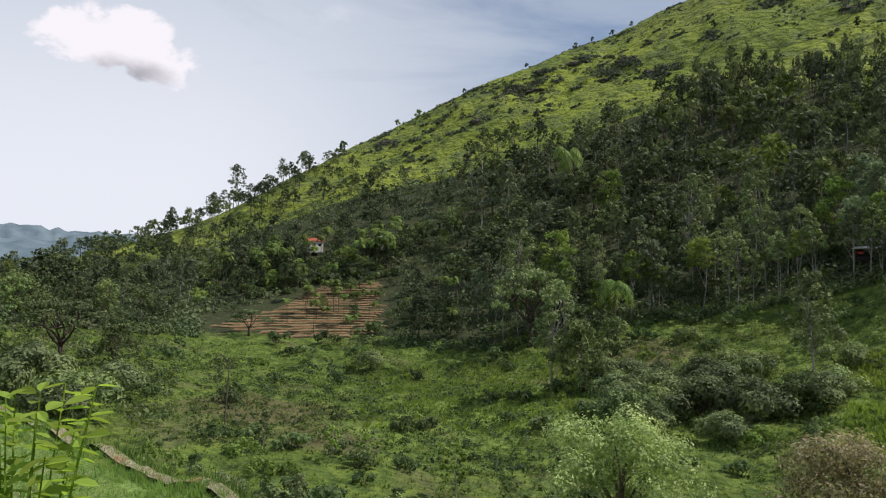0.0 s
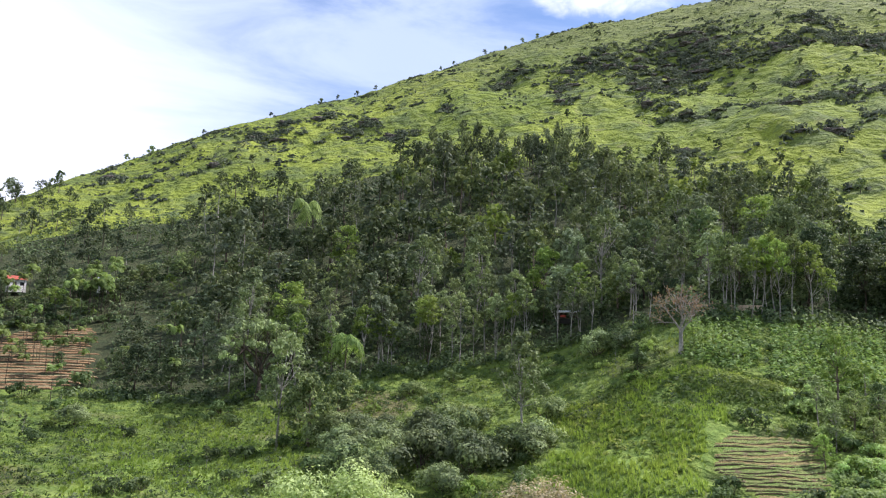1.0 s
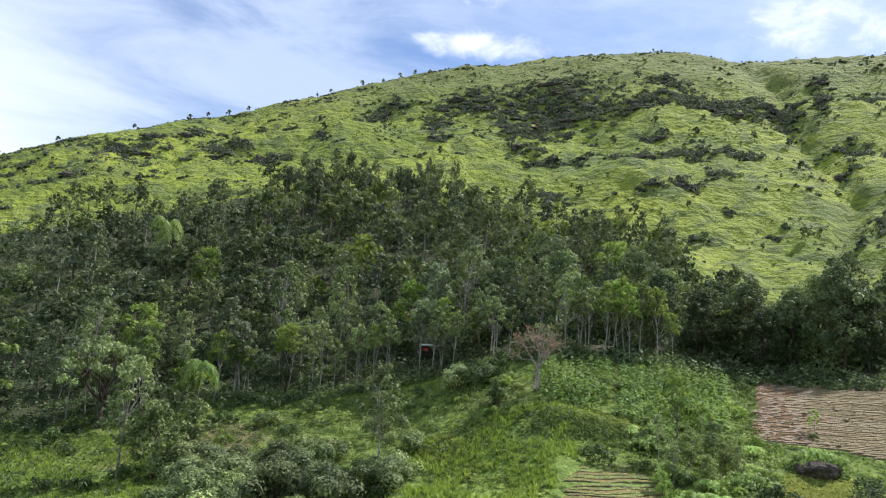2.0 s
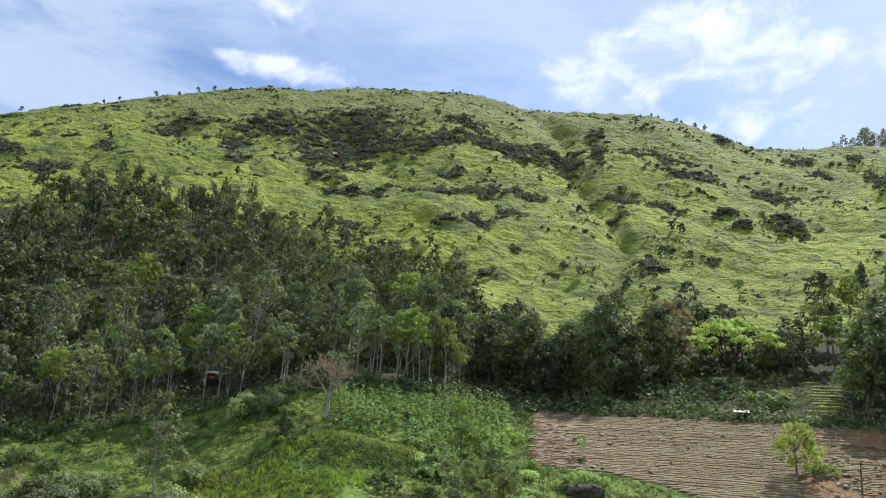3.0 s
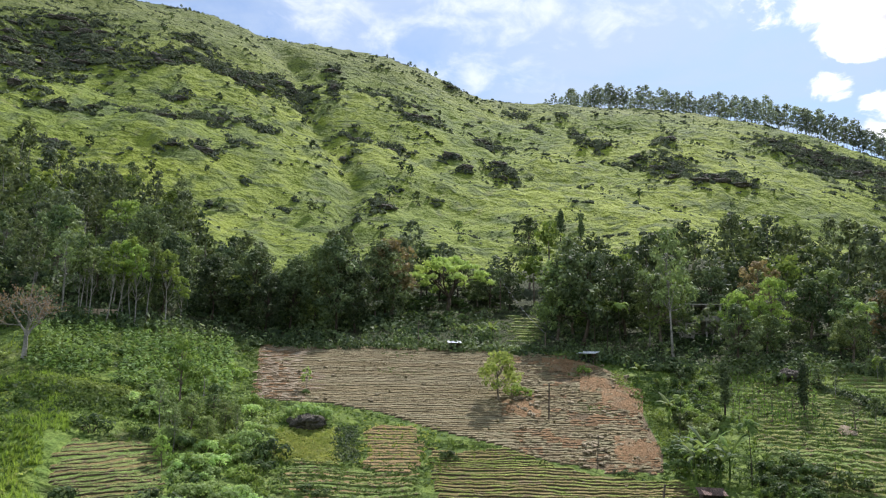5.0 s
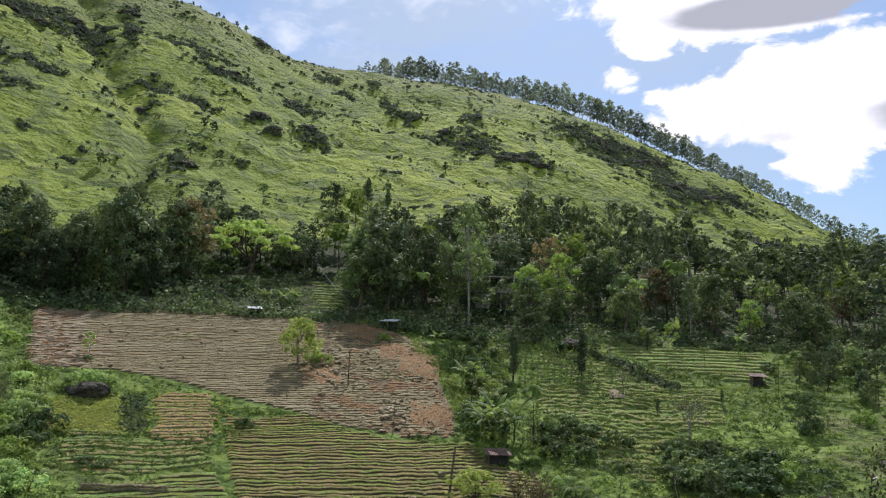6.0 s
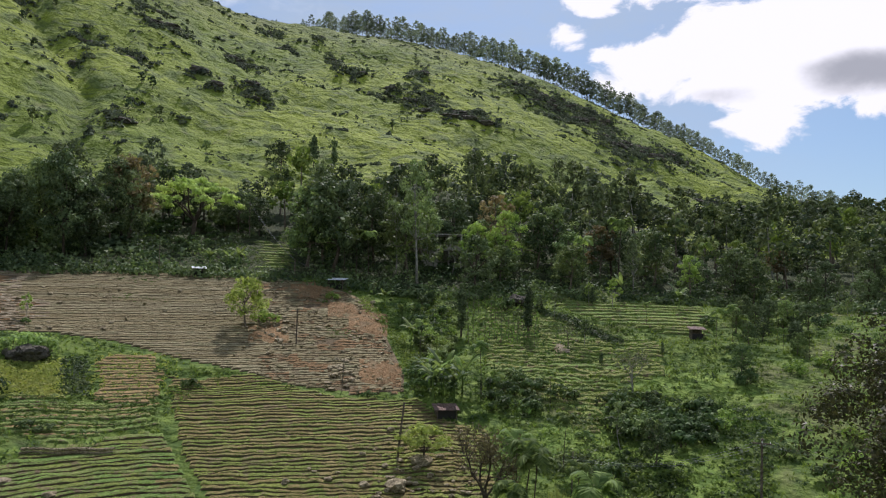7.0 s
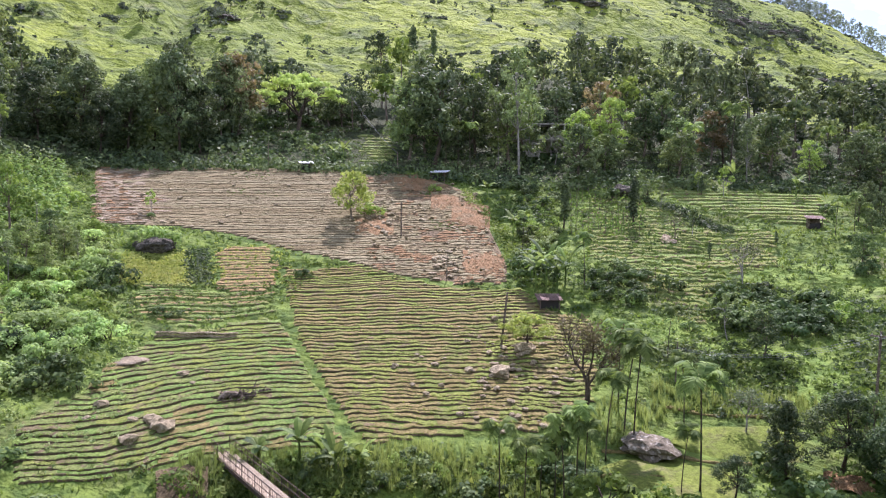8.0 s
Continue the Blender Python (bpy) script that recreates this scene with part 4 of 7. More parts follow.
undergrowth()

# ---------------- terraced fields ----------------
SOIL = mottled("tilled soil", (0.168, 0.137, 0.070), (0.230, 0.190, 0.103), 0.22, fine=4.0, bump=0.12, c=(0.18, 0.158, 0.082))
# Bank soil, with the shade on the risers worked into a darker brown.
SOIL_DARK = mottled("dark soil bank", (0.084, 0.064, 0.036), (0.140, 0.106, 0.060), 0.5, fine=5.0, bump=0.1)
# Darker copy of the tilled soil: shade between the rows is in its colour.
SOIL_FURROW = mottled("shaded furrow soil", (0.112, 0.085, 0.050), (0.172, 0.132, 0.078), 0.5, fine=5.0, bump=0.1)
SOIL_RED = mottled("reddish earth", (0.172, 0.106, 0.051), (0.245, 0.153, 0.076), 0.16, fine=4.0, bump=0.14, c=(0.20, 0.145, 0.080))
STUBBLE = mottled("dry stubble", (0.230, 0.160, 0.072), (0.305, 0.218, 0.102), 0.4, fine=6.0, bump=0.1, c=(0.16, 0.17, 0.06))
SHOOTS = mottled("young green crop", (0.136, 0.168, 0.040), (0.200, 0.224, 0.054), 0.25, fine=5.0, bump=0.12, c=(0.165, 0.135, 0.072))
SHOOTS_RICH = mottled("lush green crop", (0.112, 0.180, 0.044), (0.172, 0.240, 0.060), 0.3, fine=5.0, bump=0.12, c=(0.15, 0.16, 0.06))
BANK_GRASS = mottled("grass on terrace banks", (0.122, 0.168, 0.048), (0.190, 0.222, 0.068), 0.5, fine=6.0, bump=0.12, c=(0.156, 0.120, 0.072))
SOIL_MUD = mottled("brown terrace soil", (0.158, 0.128, 0.048), (0.228, 0.186, 0.076), 0.3, fine=4.0, bump=0.12, c=(0.165, 0.165, 0.055))
SOIL_GREY = mottled("grey-brown tilled soil", (0.192, 0.166, 0.094), (0.266, 0.230, 0.134), 0.3, fine=4.0, bump=0.12, c=(0.19, 0.178, 0.096))
BANK_OLIVE = mottled("olive grass on terrace banks", (0.135, 0.155, 0.042), (0.200, 0.208, 0.058), 0.4, fine=6.0, bump=0.12, c=(0.20, 0.150, 0.085))
SILVER_SOIL = mottled("stony washed soil", (0.218, 0.176, 0.112), (0.305, 0.258, 0.180), 0.6, fine=4.0, bump=0.12, c=(0.22, 0.145, 0.095))
PADDY = mottled("paddy grass", (0.098, 0.132, 0.022), (0.135, 0.160, 0.030), 0.12, fine=3.0, bump=0.05, c=(0.13, 0.13, 0.05))


def curve(*pairs):
    """A smooth edge of a field: range by bearing."""
    bs, ds = np.array(pairs, float).T
    return lambda b: float(np.interp(b, bs, ds))


def crop_patch(count):
    """Treads of several covers, in patches along and across the rows."""
    return lambda b, level, usual: int((1.0 + 0.5 * float(wave(b * 1.0, level * 1.5, 8.0, 93)) + 0.35 * math.sin(level * 37.0)) * count / 2) % count


LIPS = []


def terrace_field(label, b0, b1, lower, upper, rise, bank, lip, treads, category="terraced field", wobble=0.16, seed=1, group="", patch=None, rag=1.0, rough=None, step=0.5, proud=0.08):
    """Steps along the contour lines, each one a part: an earth bank, a grassy lip and a level tread."""
    root = tagged(new("terraced_field"), label, category, group)
    db = 0.28
    bs = np.arange(b0, b1 + 1e-6, db)
    ds = np.arange(56, 230, 0.4)
    table = []
    for b in bs:
        r = radians(b)
        z = land(ds * math.sin(r), ds * math.cos(r))
        table.append(np.maximum.accumulate(z + np.arange(len(ds)) * 1e-5))
    table = np.array(table)
    lo = np.array([lower(b) for b in bs])
    hi = np.array([upper(b) for b in bs])
    zlo = min(float(np.interp(l, ds, t)) for l, t in zip(lo, table))
    zhi = max(float(np.interp(h, ds, t)) for h, t in zip(hi, table))
    root.location = spot((b0 + b1) / 2, (lo.mean() + hi.mean()) / 2)
    r2 = np.random.RandomState(seed)
    level = zlo
    k = 0
    while level < zhi:
        h = rise * r2.uniform(0.75, 1.25)
        sway = wobble * (0.5 * wave(bs * 1.0, np.full(len(bs), level * 1.2), 16.0, seed + 3) + 0.22 * wave(bs * 1.0, np.full(len(bs), level * 5.0), 3.2, seed + 4))
        split = np.floor((bs + 40 * math.sin(k * 1.7)) / r2.uniform(5, 11)) % 2 * h * 0.22
        d0 = np.array([np.interp(level + s + q, t, ds) for s, q, t in zip(sway, split, table)])
        d1 = np.array([np.interp(level + h + s + q, t, ds) for s, q, t in zip(sway, split, table)])
        base0 = land(d0 * np.sin(np.radians(bs)), d0 * np.cos(np.radians(bs)))
        ok = (d0 >= lo - 0.1) & (d0 <= hi) & (bs >= b0 + r2.uniform(0, 0.9) * rag) & (bs <= b1 - r2.uniform(0, 0.9) * rag)
        torn = np.zeros(len(bs)) if rough is None else np.array([rough(b) for b in bs])
        ok &= wave(bs * 1.0, np.full(len(bs), level * 2.0), 3.0, seed + 5) * torn < 0.95
        runs, start = [], None
        for i, good in enumerate(np.r_[ok, False]):
            if good and start is None:
                start = i
            if not good and start is not None:
                if i - start >= 4:
                    runs.append((start, i))
                start = None
        for s0, s1 in runs:
            verts, faces, slots = [], [], []
            usual = r2.randint(len(treads))
            for i in range(s0, s1):
                r = radians(bs[i])
                run = min(max(d1[i] - d0[i], 0.5), 3.5)
                base = base0[i]
                t = base + h + proud + r2.uniform(-0.05, 0.04) * (1 + 2 * torn[i])
                slip = r2.uniform(-0.04, 0.04) * (1 + 2.5 * torn[i])
                end = 0.3 if i in (s0, s1 - 1) else 0.0
                for off, z in ((0.0, base - 0.2), (0.02 + r2.uniform(-0.02, 0.02), base + proud + (0.7 * step) * h), (0.07, t - h * (1 - step)), (0.10 + run * 0.3, t - h * (1 - step) * 0.6), (run + 0.06, t)):
                    d = d0[i] + off + slip
                    verts.append((d * math.sin(r), d * math.cos(r), z - end))
            LIPS.extend((verts[q * 5 + 2], seed) for q in range(s1 - s0))
            for i in range(s1 - s0 - 1):
                for j in range(4):
                    a = i * 5 + j
                    faces.append((a, a + 1, a + 6, a + 5))
                    which = usual if patch is None else patch(bs[s0 + i], level, usual)
                    slots.append((0, 1, 1, 2 + which)[j] if patch is None else (0, 2 + which, 2 + which, 2 + which)[j] if lip is None else (0, 1, 2 + which, 2 + which)[j])
            me = mesh_from("terrace", np.array(verts) - np.array(root.location), np.array(faces), [bank, lip or treads[0], *treads], slots=slots)
            child("terrace", me, root)
        level += h
        k += 1
    return root


# bare red earth laid open in the brown field: bearing, range, half width in degrees, half depth in metres
RED_EARTH = [(71.2, 109.5, 1.2, 2.5), (74.2, 130, 1.3, 3.5), (78.4, 118, 1.2, 4), (79.4, 100, 1.3, 3.2), (76.5, 122, 0.9, 3)]


def earth_patch(b, level, usual):
    """Red earth towards the gully, washed stony soil at the far end, grey-brown tilth between."""
    n = float(wave(b * 1.0, level * 2.4, 5.0, 91))
    fine = float(wave(b * 1.0, level * 3.5, 1.8, 94))
    if b > 70.5 and n + 0.6 * fine > 0.75 - 0.09 * max(b - 73.0, 0.0):
        return 2
    if b < 55.2 + 1.5 * n + fine:
        return 3 if fine > -0.3 else 2
    return usual


BROWN_LOW = curve((51.2, 108.8), (56.6, 108.6), (60.5, 106.5), (64.5, 101.6), (68.6, 98), (72.5, 94.2), (77, 92.8), (81.6, 94.6))
BROWN_TOP = curve((51.2, 112), (51.6, 127), (52.1, 133.5), (60, 135.5), (66, 135.5), (72.5, 134.5), (76.3, 132), (78.7, 127), (80, 110), (81.6, 96))
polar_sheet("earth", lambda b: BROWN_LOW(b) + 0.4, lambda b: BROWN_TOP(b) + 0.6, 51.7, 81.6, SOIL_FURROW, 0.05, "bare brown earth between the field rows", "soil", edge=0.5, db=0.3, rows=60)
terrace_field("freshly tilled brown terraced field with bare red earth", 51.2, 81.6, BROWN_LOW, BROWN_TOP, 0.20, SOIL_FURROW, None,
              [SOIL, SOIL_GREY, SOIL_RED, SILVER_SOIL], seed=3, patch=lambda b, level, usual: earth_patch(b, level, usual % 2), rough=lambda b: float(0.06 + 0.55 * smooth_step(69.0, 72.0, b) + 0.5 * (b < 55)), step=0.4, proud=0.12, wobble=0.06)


def earth_slip(b, d, wide, deep, soil=SOIL_RED, label="low mound of loose bare red earth in the field"):
    """A low uneven heap of loose earth."""
    n, verts = 26, []
    for i in range(n):
        for j in range(n):
            u, v = 2 * i / (n - 1) - 1, 2 * j / (n - 1) - 1
            bb, dd = b + u * wide * 1.2, d + v * deep * 1.2
            x, y = dd * math.sin(radians(bb)), dd * math.cos(radians(bb))
            round_off = 1 - math.hypot(u, v) - 0.28 * float(wave(bb * 1.0, dd * 0.3, 1.4, 97))
            verts.append((x, y, float(land(x, y)) + 0.20 * min(max(round_off * 1.6, -1.2), 1.0) + 0.17 + 0.07 * float(wave(x, y, 1.3, 98)) + 0.04 * float(wave(x, y, 0.5, 99))))
    faces = np.array([(i * n + j, (i + 1) * n + j, (i + 1) * n + j + 1, i * n + j + 1) for i in range(n - 1) for j in range(n - 1)])[:, ::-1]
    tagged(new("bare_earth", mesh_from("bare_earth", verts, faces.copy(), soil, True)), label, "earth", "bare earth in the field")


for row in RED_EARTH:
    earth_slip(*row)
earth_slip(105.1, 60.2, 1.3, 1.1)
earth_slip(57.2, 57.0, 1.5, 1.3, SOIL_DARK, "dark bare earth bank beside the footbridge")
terrace_field("stepped field of young yellow-green crop rows", 64.0, 88.4,
              curve((64.0, 96), (65.25, 79.2), (67.3, 69.6), (69.4, 62.2), (70.4, 60.5), (85.3, 63), (88.4, 68)),
              curve((64.0, 96.6), (66.5, 95), (70.3, 97.0), (74, 93), (77.1, 91.8), (82.6, 93.2), (84, 88), (88.4, 84)), 0.20, SOIL_DARK, BANK_OLIVE, [SOIL_MUD, SHOOTS, SOIL_MUD, BANK_OLIVE], seed=7, patch=crop_patch(4), wobble=0.22, rough=lambda b: float(0.3 * smooth_step(76, 82, b)), step=0.64)
terrace_field("low green crop terraces above the stream", 46.0, 69.2,
              curve((46, 58.6), (50.8, 58.2), (55, 58.6), (58.8, 60.2), (69.2, 60.6)),
              curve((46, 64.4), (47.8, 66.5), (50.6, 69.6), (52.8, 75), (55.8, 79.2), (63, 83), (64.6, 82), (66.4, 72.5), (68.6, 64.0), (69.2, 61.6)), 0.22, SOIL_DARK, BANK_GRASS, [SHOOTS_RICH, SHOOTS, BANK_GRASS, SHOOTS_RICH, SOIL_MUD], seed=9, patch=crop_patch(5), wobble=0.2, step=0.55)
terrace_field("weedy green beds on the slope", 53.5, 64.4,
              curve((53.5, 84), (58, 80.5), (61.5, 83.6), (64.4, 85)), curve((53.5, 91), (58, 91), (59.3, 89.6), (64.4, 89.0)), 0.26, BANK_GRASS, BANK_GRASS, [SHOOTS_RICH, SHOOTS, STUBBLE], seed=11, wobble=0.3)
terrace_field("dry orange-brown stubble rows in a small plot", 59.3, 64.8, curve((59.3, 90.4), (60.4, 89.4), (63.6, 89.4), (64.8, 93.6)), curve((59.3, 100.0), (60.6, 102), (62, 103), (64.0, 102), (64.8, 96)), 0.24, SOIL, STUBBLE, [STUBBLE, STUBBLE, SHOOTS], seed=23)
terrace_field("brown terraced plot in a clearing of the wood", -17.4, -3.8,
              curve((-17.4, 171), (-9.3, 160), (-3.8, 164)), curve((-17.4, 174), (-13.4, 185), (-9.4, 204), (-3.8, 201)), 0.45, SOIL_DARK, SOIL_RED, [SOIL_RED, SOIL_RED, SOIL], seed=13)
terrace_field("small dry terraced plot in the meadow", 38.6, 46.8,
              curve((38.6, 84), (42, 80), (46.8, 80)), curve((38.6, 87.5), (40.4, 92), (46.8, 93.4)), 0.26, SOIL_DARK, BANK_GRASS, [SHOOTS_RICH, SOIL_MUD, BANK_GRASS], seed=15, step=0.4, wobble=0.3)
terrace_field("green stepped garden beside the wood", 92.0, 103.5,
              curve((92, 133), (95.7, 126), (101.5, 124), (103.5, 127)), curve((92, 137), (97, 141), (103.5, 143)), 0.42, BANK_GRASS, BANK_GRASS, [SHOOTS_RICH, SHOOTS], seed=17, wobble=0.25)
terrace_field("grassy green terraces on the open slope", 86.2, 100.6,
              curve((86.2, 106), (89, 99), (92, 92), (93.4, 86), (95.8, 86), (97, 101), (100.6, 105)), curve((86.2, 127), (89, 130), (92, 130), (96, 117), (98, 121), (100.6, 121)), 0.30, BANK_GRASS, BANK_GRASS, [SHOOTS_RICH, BANK_OLIVE, SHOOTS], seed=19, wobble=0.45, rough=lambda b: 0.9)
terrace_field("small green terraces beside the overhead line", 69.6, 73.2,
              curve((69.6, 140), (73.2, 140)), curve((69.6, 160), (73.2, 158)), 0.62, BANK_GRASS, BANK_GRASS, [SHOOTS_RICH, SHOOTS], seed=21)


# flat wet paddies by the stream
def paddy(b0, b1, lo, hi, label):
    polar_sheet("paddy", lo, hi, b0, b1, PADDY, 0.14, label, "paddy", edge=0.35, db=0.25, rows=8)


paddy(88.4, 98.2, curve((88.4, 56.0), (89.5, 53.4), (96, 53.0), (98.2, 54.5)), curve((88.4, 57.6), (90, 60.0), (94, 60.6), (97.5, 60.4), (98.2, 58.0)), "flat green paddy by the stream")
paddy(93.4, 102.6, curve((93.4, 62.4), (95, 61.4), (100, 61.2), (102.6, 62.5)), curve((93.4, 63.4), (95.5, 66), (99, 67.4), (102, 67.2), (102.6, 64)), "flat green paddy edged by a low bund")
for b0, b1, d in ((88.5, 99.5, 60.9), (93, 104, 68.2), (87.6, 93.5, 56.2)):
    bld = Build()
    pts = [tuple(spot(b, d + 0.25 * math.sin(b * 0.9)) - Vector((0, 0, 0.02))) for b in np.arange(b0, b1, 0.5)]
    bld.tube(pts, [0.2 + 0.06 * math.sin(i * 2.1) + 0.04 * math.sin(i * 0.7) for i in range(len(pts))], 6)
    tagged(new("earth_bund", bld.mesh("earth_bund", SOIL_MUD, True)), "low brown earth bund between paddies", "bund")


# ---------------- rough grass ----------------
def tufts(mass, b, d, high, wide, blades, material, lean=1.3):
    n = len(b)
    x, y = d * np.sin(np.radians(b)), d * np.cos(np.radians(b))
    base = np.repeat(np.stack([x, y, land(x, y) - 0.03], 1), blades, 0)
    h = np.repeat(high, blades) * rng.uniform(0.6, 1.2, n * blades)
    w = np.repeat(wide, blades)
    a = rng.uniform(0, 2 * math.pi, n * blades)
    side = np.stack([np.cos(a), np.sin(a), 0 * a], 1)
    out = np.stack([-np.sin(a), np.cos(a), 0 * a], 1) * rng.uniform(-1, 1, n * blades)[:, None]
    off = out * w[:, None] * 0.8
    v0 = base + off - side * w[:, None] * 0.5
    v1 = base + off + side * w[:, None] * 0.5
    top = base + off * 1.5 + out * (h * lean)[:, None]
    top[:, 2] += h
    mass.raw(np.stack([v0, v1, top], 1).reshape(-1, 3), np.arange(3 * len(v0)).reshape(-1, 3), material)


LUSH_BLADE = leaf_mat("lush bright grass blades", (0.165, 0.245, 0.045), (0.310, 0.395, 0.085), 0.6)
GRASS_DRY = leaf_mat("dry grass blades", (0.150, 0.160, 0.060), (0.240, 0.235, 0.090), 0.6)
WEED = leaf_mat("broad weeds", (0.078, 0.128, 0.034), (0.180, 0.246, 0.068), 0.5)


def in_plots(b, d):
    """Tilled ground, where no rough grass grows."""
    if 51.2 < b < 81.8 and 92 < d < 136:
        return d > np.interp(b, [51, 57, 60.5, 64.5, 72, 77, 81.8], [109, 108.5, 106.5, 101, 94, 92, 94]) and d < np.interp(b, [51, 76.3, 78.7, 80, 81.8], [136, 134, 128, 110, 96])
    if 46 < b < 88.3 and 59.8 < d < 97:
        if b < 64.2:
            return d < np.interp(b, [46, 47.8, 51, 55.8, 64], [63.6, 66, 73.4, 78.4, 83]) or (b > 54.2 and d > 84 and d < 102)
        return d < np.interp(b, [64.2, 66.5, 70.3, 77, 82.6, 84, 88.3], [83, 92, 97, 92, 93, 88, 83]) and d > np.interp(b, [64, 85, 88.3], [59, 62, 68])
    return (38.6 < b < 46.8 and 80 < d < 93) or (88.3 < b < 98.6 and 52.5 < d < 61.2) or (93.2 < b < 103 and 60.8 < d < 67.6) or left_plot(b, d)


def weed_clumps(mass, b, d, high, leaf, k, size):
    """Low leafy clumps, round on top."""
    x, y = d * np.sin(np.radians(b)), d * np.cos(np.radians(b))
    p = np.repeat(np.stack([x, y, land(x, y)], 1), k, 0)
    h = np.repeat(high, k)
    way = unit(rng.normal(size=(len(p), 3)))
    way[:, 2] = np.abs(way[:, 2])
    pos = p + way * (h * rng.uniform(0.5, 1.0, len(p)))[:, None] * (1.3, 1.3, 0.8)
    v, f = leaf_tips(rng, pos, unit(way + 0.4 * rng.normal(size=way.shape) + (0, 0, 0.3)), size * 1.1)
    mass.raw(v, f, leaf)


def meadow():
    mass = Mass()
    n = 29000
    b = rng.uniform(-33, 117, n)
    far = by_bearing("foot_d", b) + 3
    d = np.sqrt(rng.uniform(47.0**2, far**2))
    ok = np.array([not in_plots(p, q) for p, q in zip(b, d)])
    b, d = b[ok], d[ok]
    x, y = d * np.sin(np.radians(b)), d * np.cos(np.radians(b))
    rank = wave(x, y, 26, 51) + 0.6 * wave(x, y, 10, 52)
    kind = rng.rand(len(b)) + 0.45 * rank
    for mat, m, hi, wi in ((GRASS_BLADE, kind < 0.7, (0.25, 0.6), (0.06, 0.16)), (GRASS_DRY, (kind >= 1.3), (0.25, 0.5), (0.05, 0.12)), (WEED, (kind >= 0.7) & (kind < 1.3), (0.3, 0.7), (0.08, 0.2))):
        close = m & (d < 84)
        k = int(close.sum())
        tufts(mass, b[close], d[close], rng.uniform(*hi, k) * 0.8, rng.uniform(*wi, k) * 0.4, 11, mat, 0.75)
        m = m & (d >= 84)
        k = int(m.sum())
        tufts(mass, b[m], d[m], rng.uniform(*hi, k), rng.uniform(*wi, k) * 0.8, 6, mat, 1.0)
    # brighter blades where the meadow lies in sun, the light put into their colour
    for b0, b1, d0, d1, n in ((27.5, 40, 78, 108, 3400), (-6, 10, 94, 136, 2600)):
        gb, gd = rng.uniform(b0, b1, n), np.sqrt(rng.uniform(d0**2, d1**2, n))
        gx, gy = gd * np.sin(np.radians(gb)), gd * np.cos(np.radians(gb))
        keep = (wave(gx, gy, 11, 53) > -0.5) & np.array([not in_plots(p, q) for p, q in zip(gb, gd)])
        k = int(keep.sum())
        tufts(mass, gb[keep], gd[keep], rng.uniform(0.35, 0.85, k), rng.uniform(0.06, 0.13, k), 8, LUSH_BLADE, 0.6)
    m = (rank > 0.1) & (rng.rand(len(b)) < 0.42)
    half = rng.rand(len(b)) < 0.5
    weed_clumps(mass, b[m & half], d[m & half], rng.uniform(0.3, 0.9, (m & half).sum()), WEED, 10, 0.15)
    weed_clumps(mass, b[m & ~half], d[m & ~half], rng.uniform(0.3, 1.0, (m & ~half).sum()), SHRUB_LEAF, 10, 0.16)
    mass.build("meadow_grass", "rough meadow grass and weeds in uneven tufts", "grass")
    # grass along the rims of the green terraces
    mass = Mass()
    pts = np.array([p for p, s in LIPS if s in (7, 9, 11, 17, 19, 21) and rng.rand() < 0.75])
    pts = pts + rng.normal(size=pts.shape) * (0.12, 0.12, 0.0)
    b, d = np.degrees(np.arctan2(pts[:, 0], pts[:, 1])), np.hypot(pts[:, 0], pts[:, 1])
    tufts(mass, b, d, rng.uniform(0.05, 0.13, len(b)), rng.uniform(0.06, 0.16, len(b)), 5, GRASS_BLADE, 1.4)
    block = mass.v[-1].reshape(-1, 3, 3)
    lift = np.repeat(pts[:, 2] - land(pts[:, 0], pts[:, 1]), 5)
    block[:, :, 2] += lift[:, None]
    mass.v[-1] = block.reshape(-1, 3)
    mass.build("terrace_grass", "tufts of grass along the terrace rims", "grass")


meadow()


def scatter_bushes():
    n = 0
    while n < 260:
        b = rng.uniform(-33, 116)
        foot = float(by_bearing("foot_d", b))
        d = rng.uniform(50, foot)
        if in_plots(b, d) or (28.5 < b < 39 and d < 112) or (81.8 < b < 86 and d > 95) or (53 < b < 66 and d > 80) or (49 < b < 88 and rng.rand() < 0.25) or (85 < b < 107 and d > 84 and rng.rand() < 0.8):
            continue
        x, y = d * math.sin(radians(b)), d * math.cos(radians(b))
        if float(wave(x, y, 30, 61)) < rng.uniform(-0.9, 0.5):
            continue
        kind = pick(("bush", 5), ("bright_bush", 3.2), ("young", 0.9), ("thicket", 0.35 if b < 35 else 0.12))
        plant(kind, b, d, rng.uniform(0.35, 0.95) if kind != "thicket" else rng.uniform(0.5, 0.9))
        n += 1


scatter_bushes()

YELLOW_LEAF = leaf_mat("yellowing crop leaves", (0.390, 0.450, 0.125), (0.580, 0.560, 0.190), 0.55)


REED = leaf_mat("reed blades", (0.200, 0.262, 0.090), (0.380, 0.440, 0.165), 0.55)


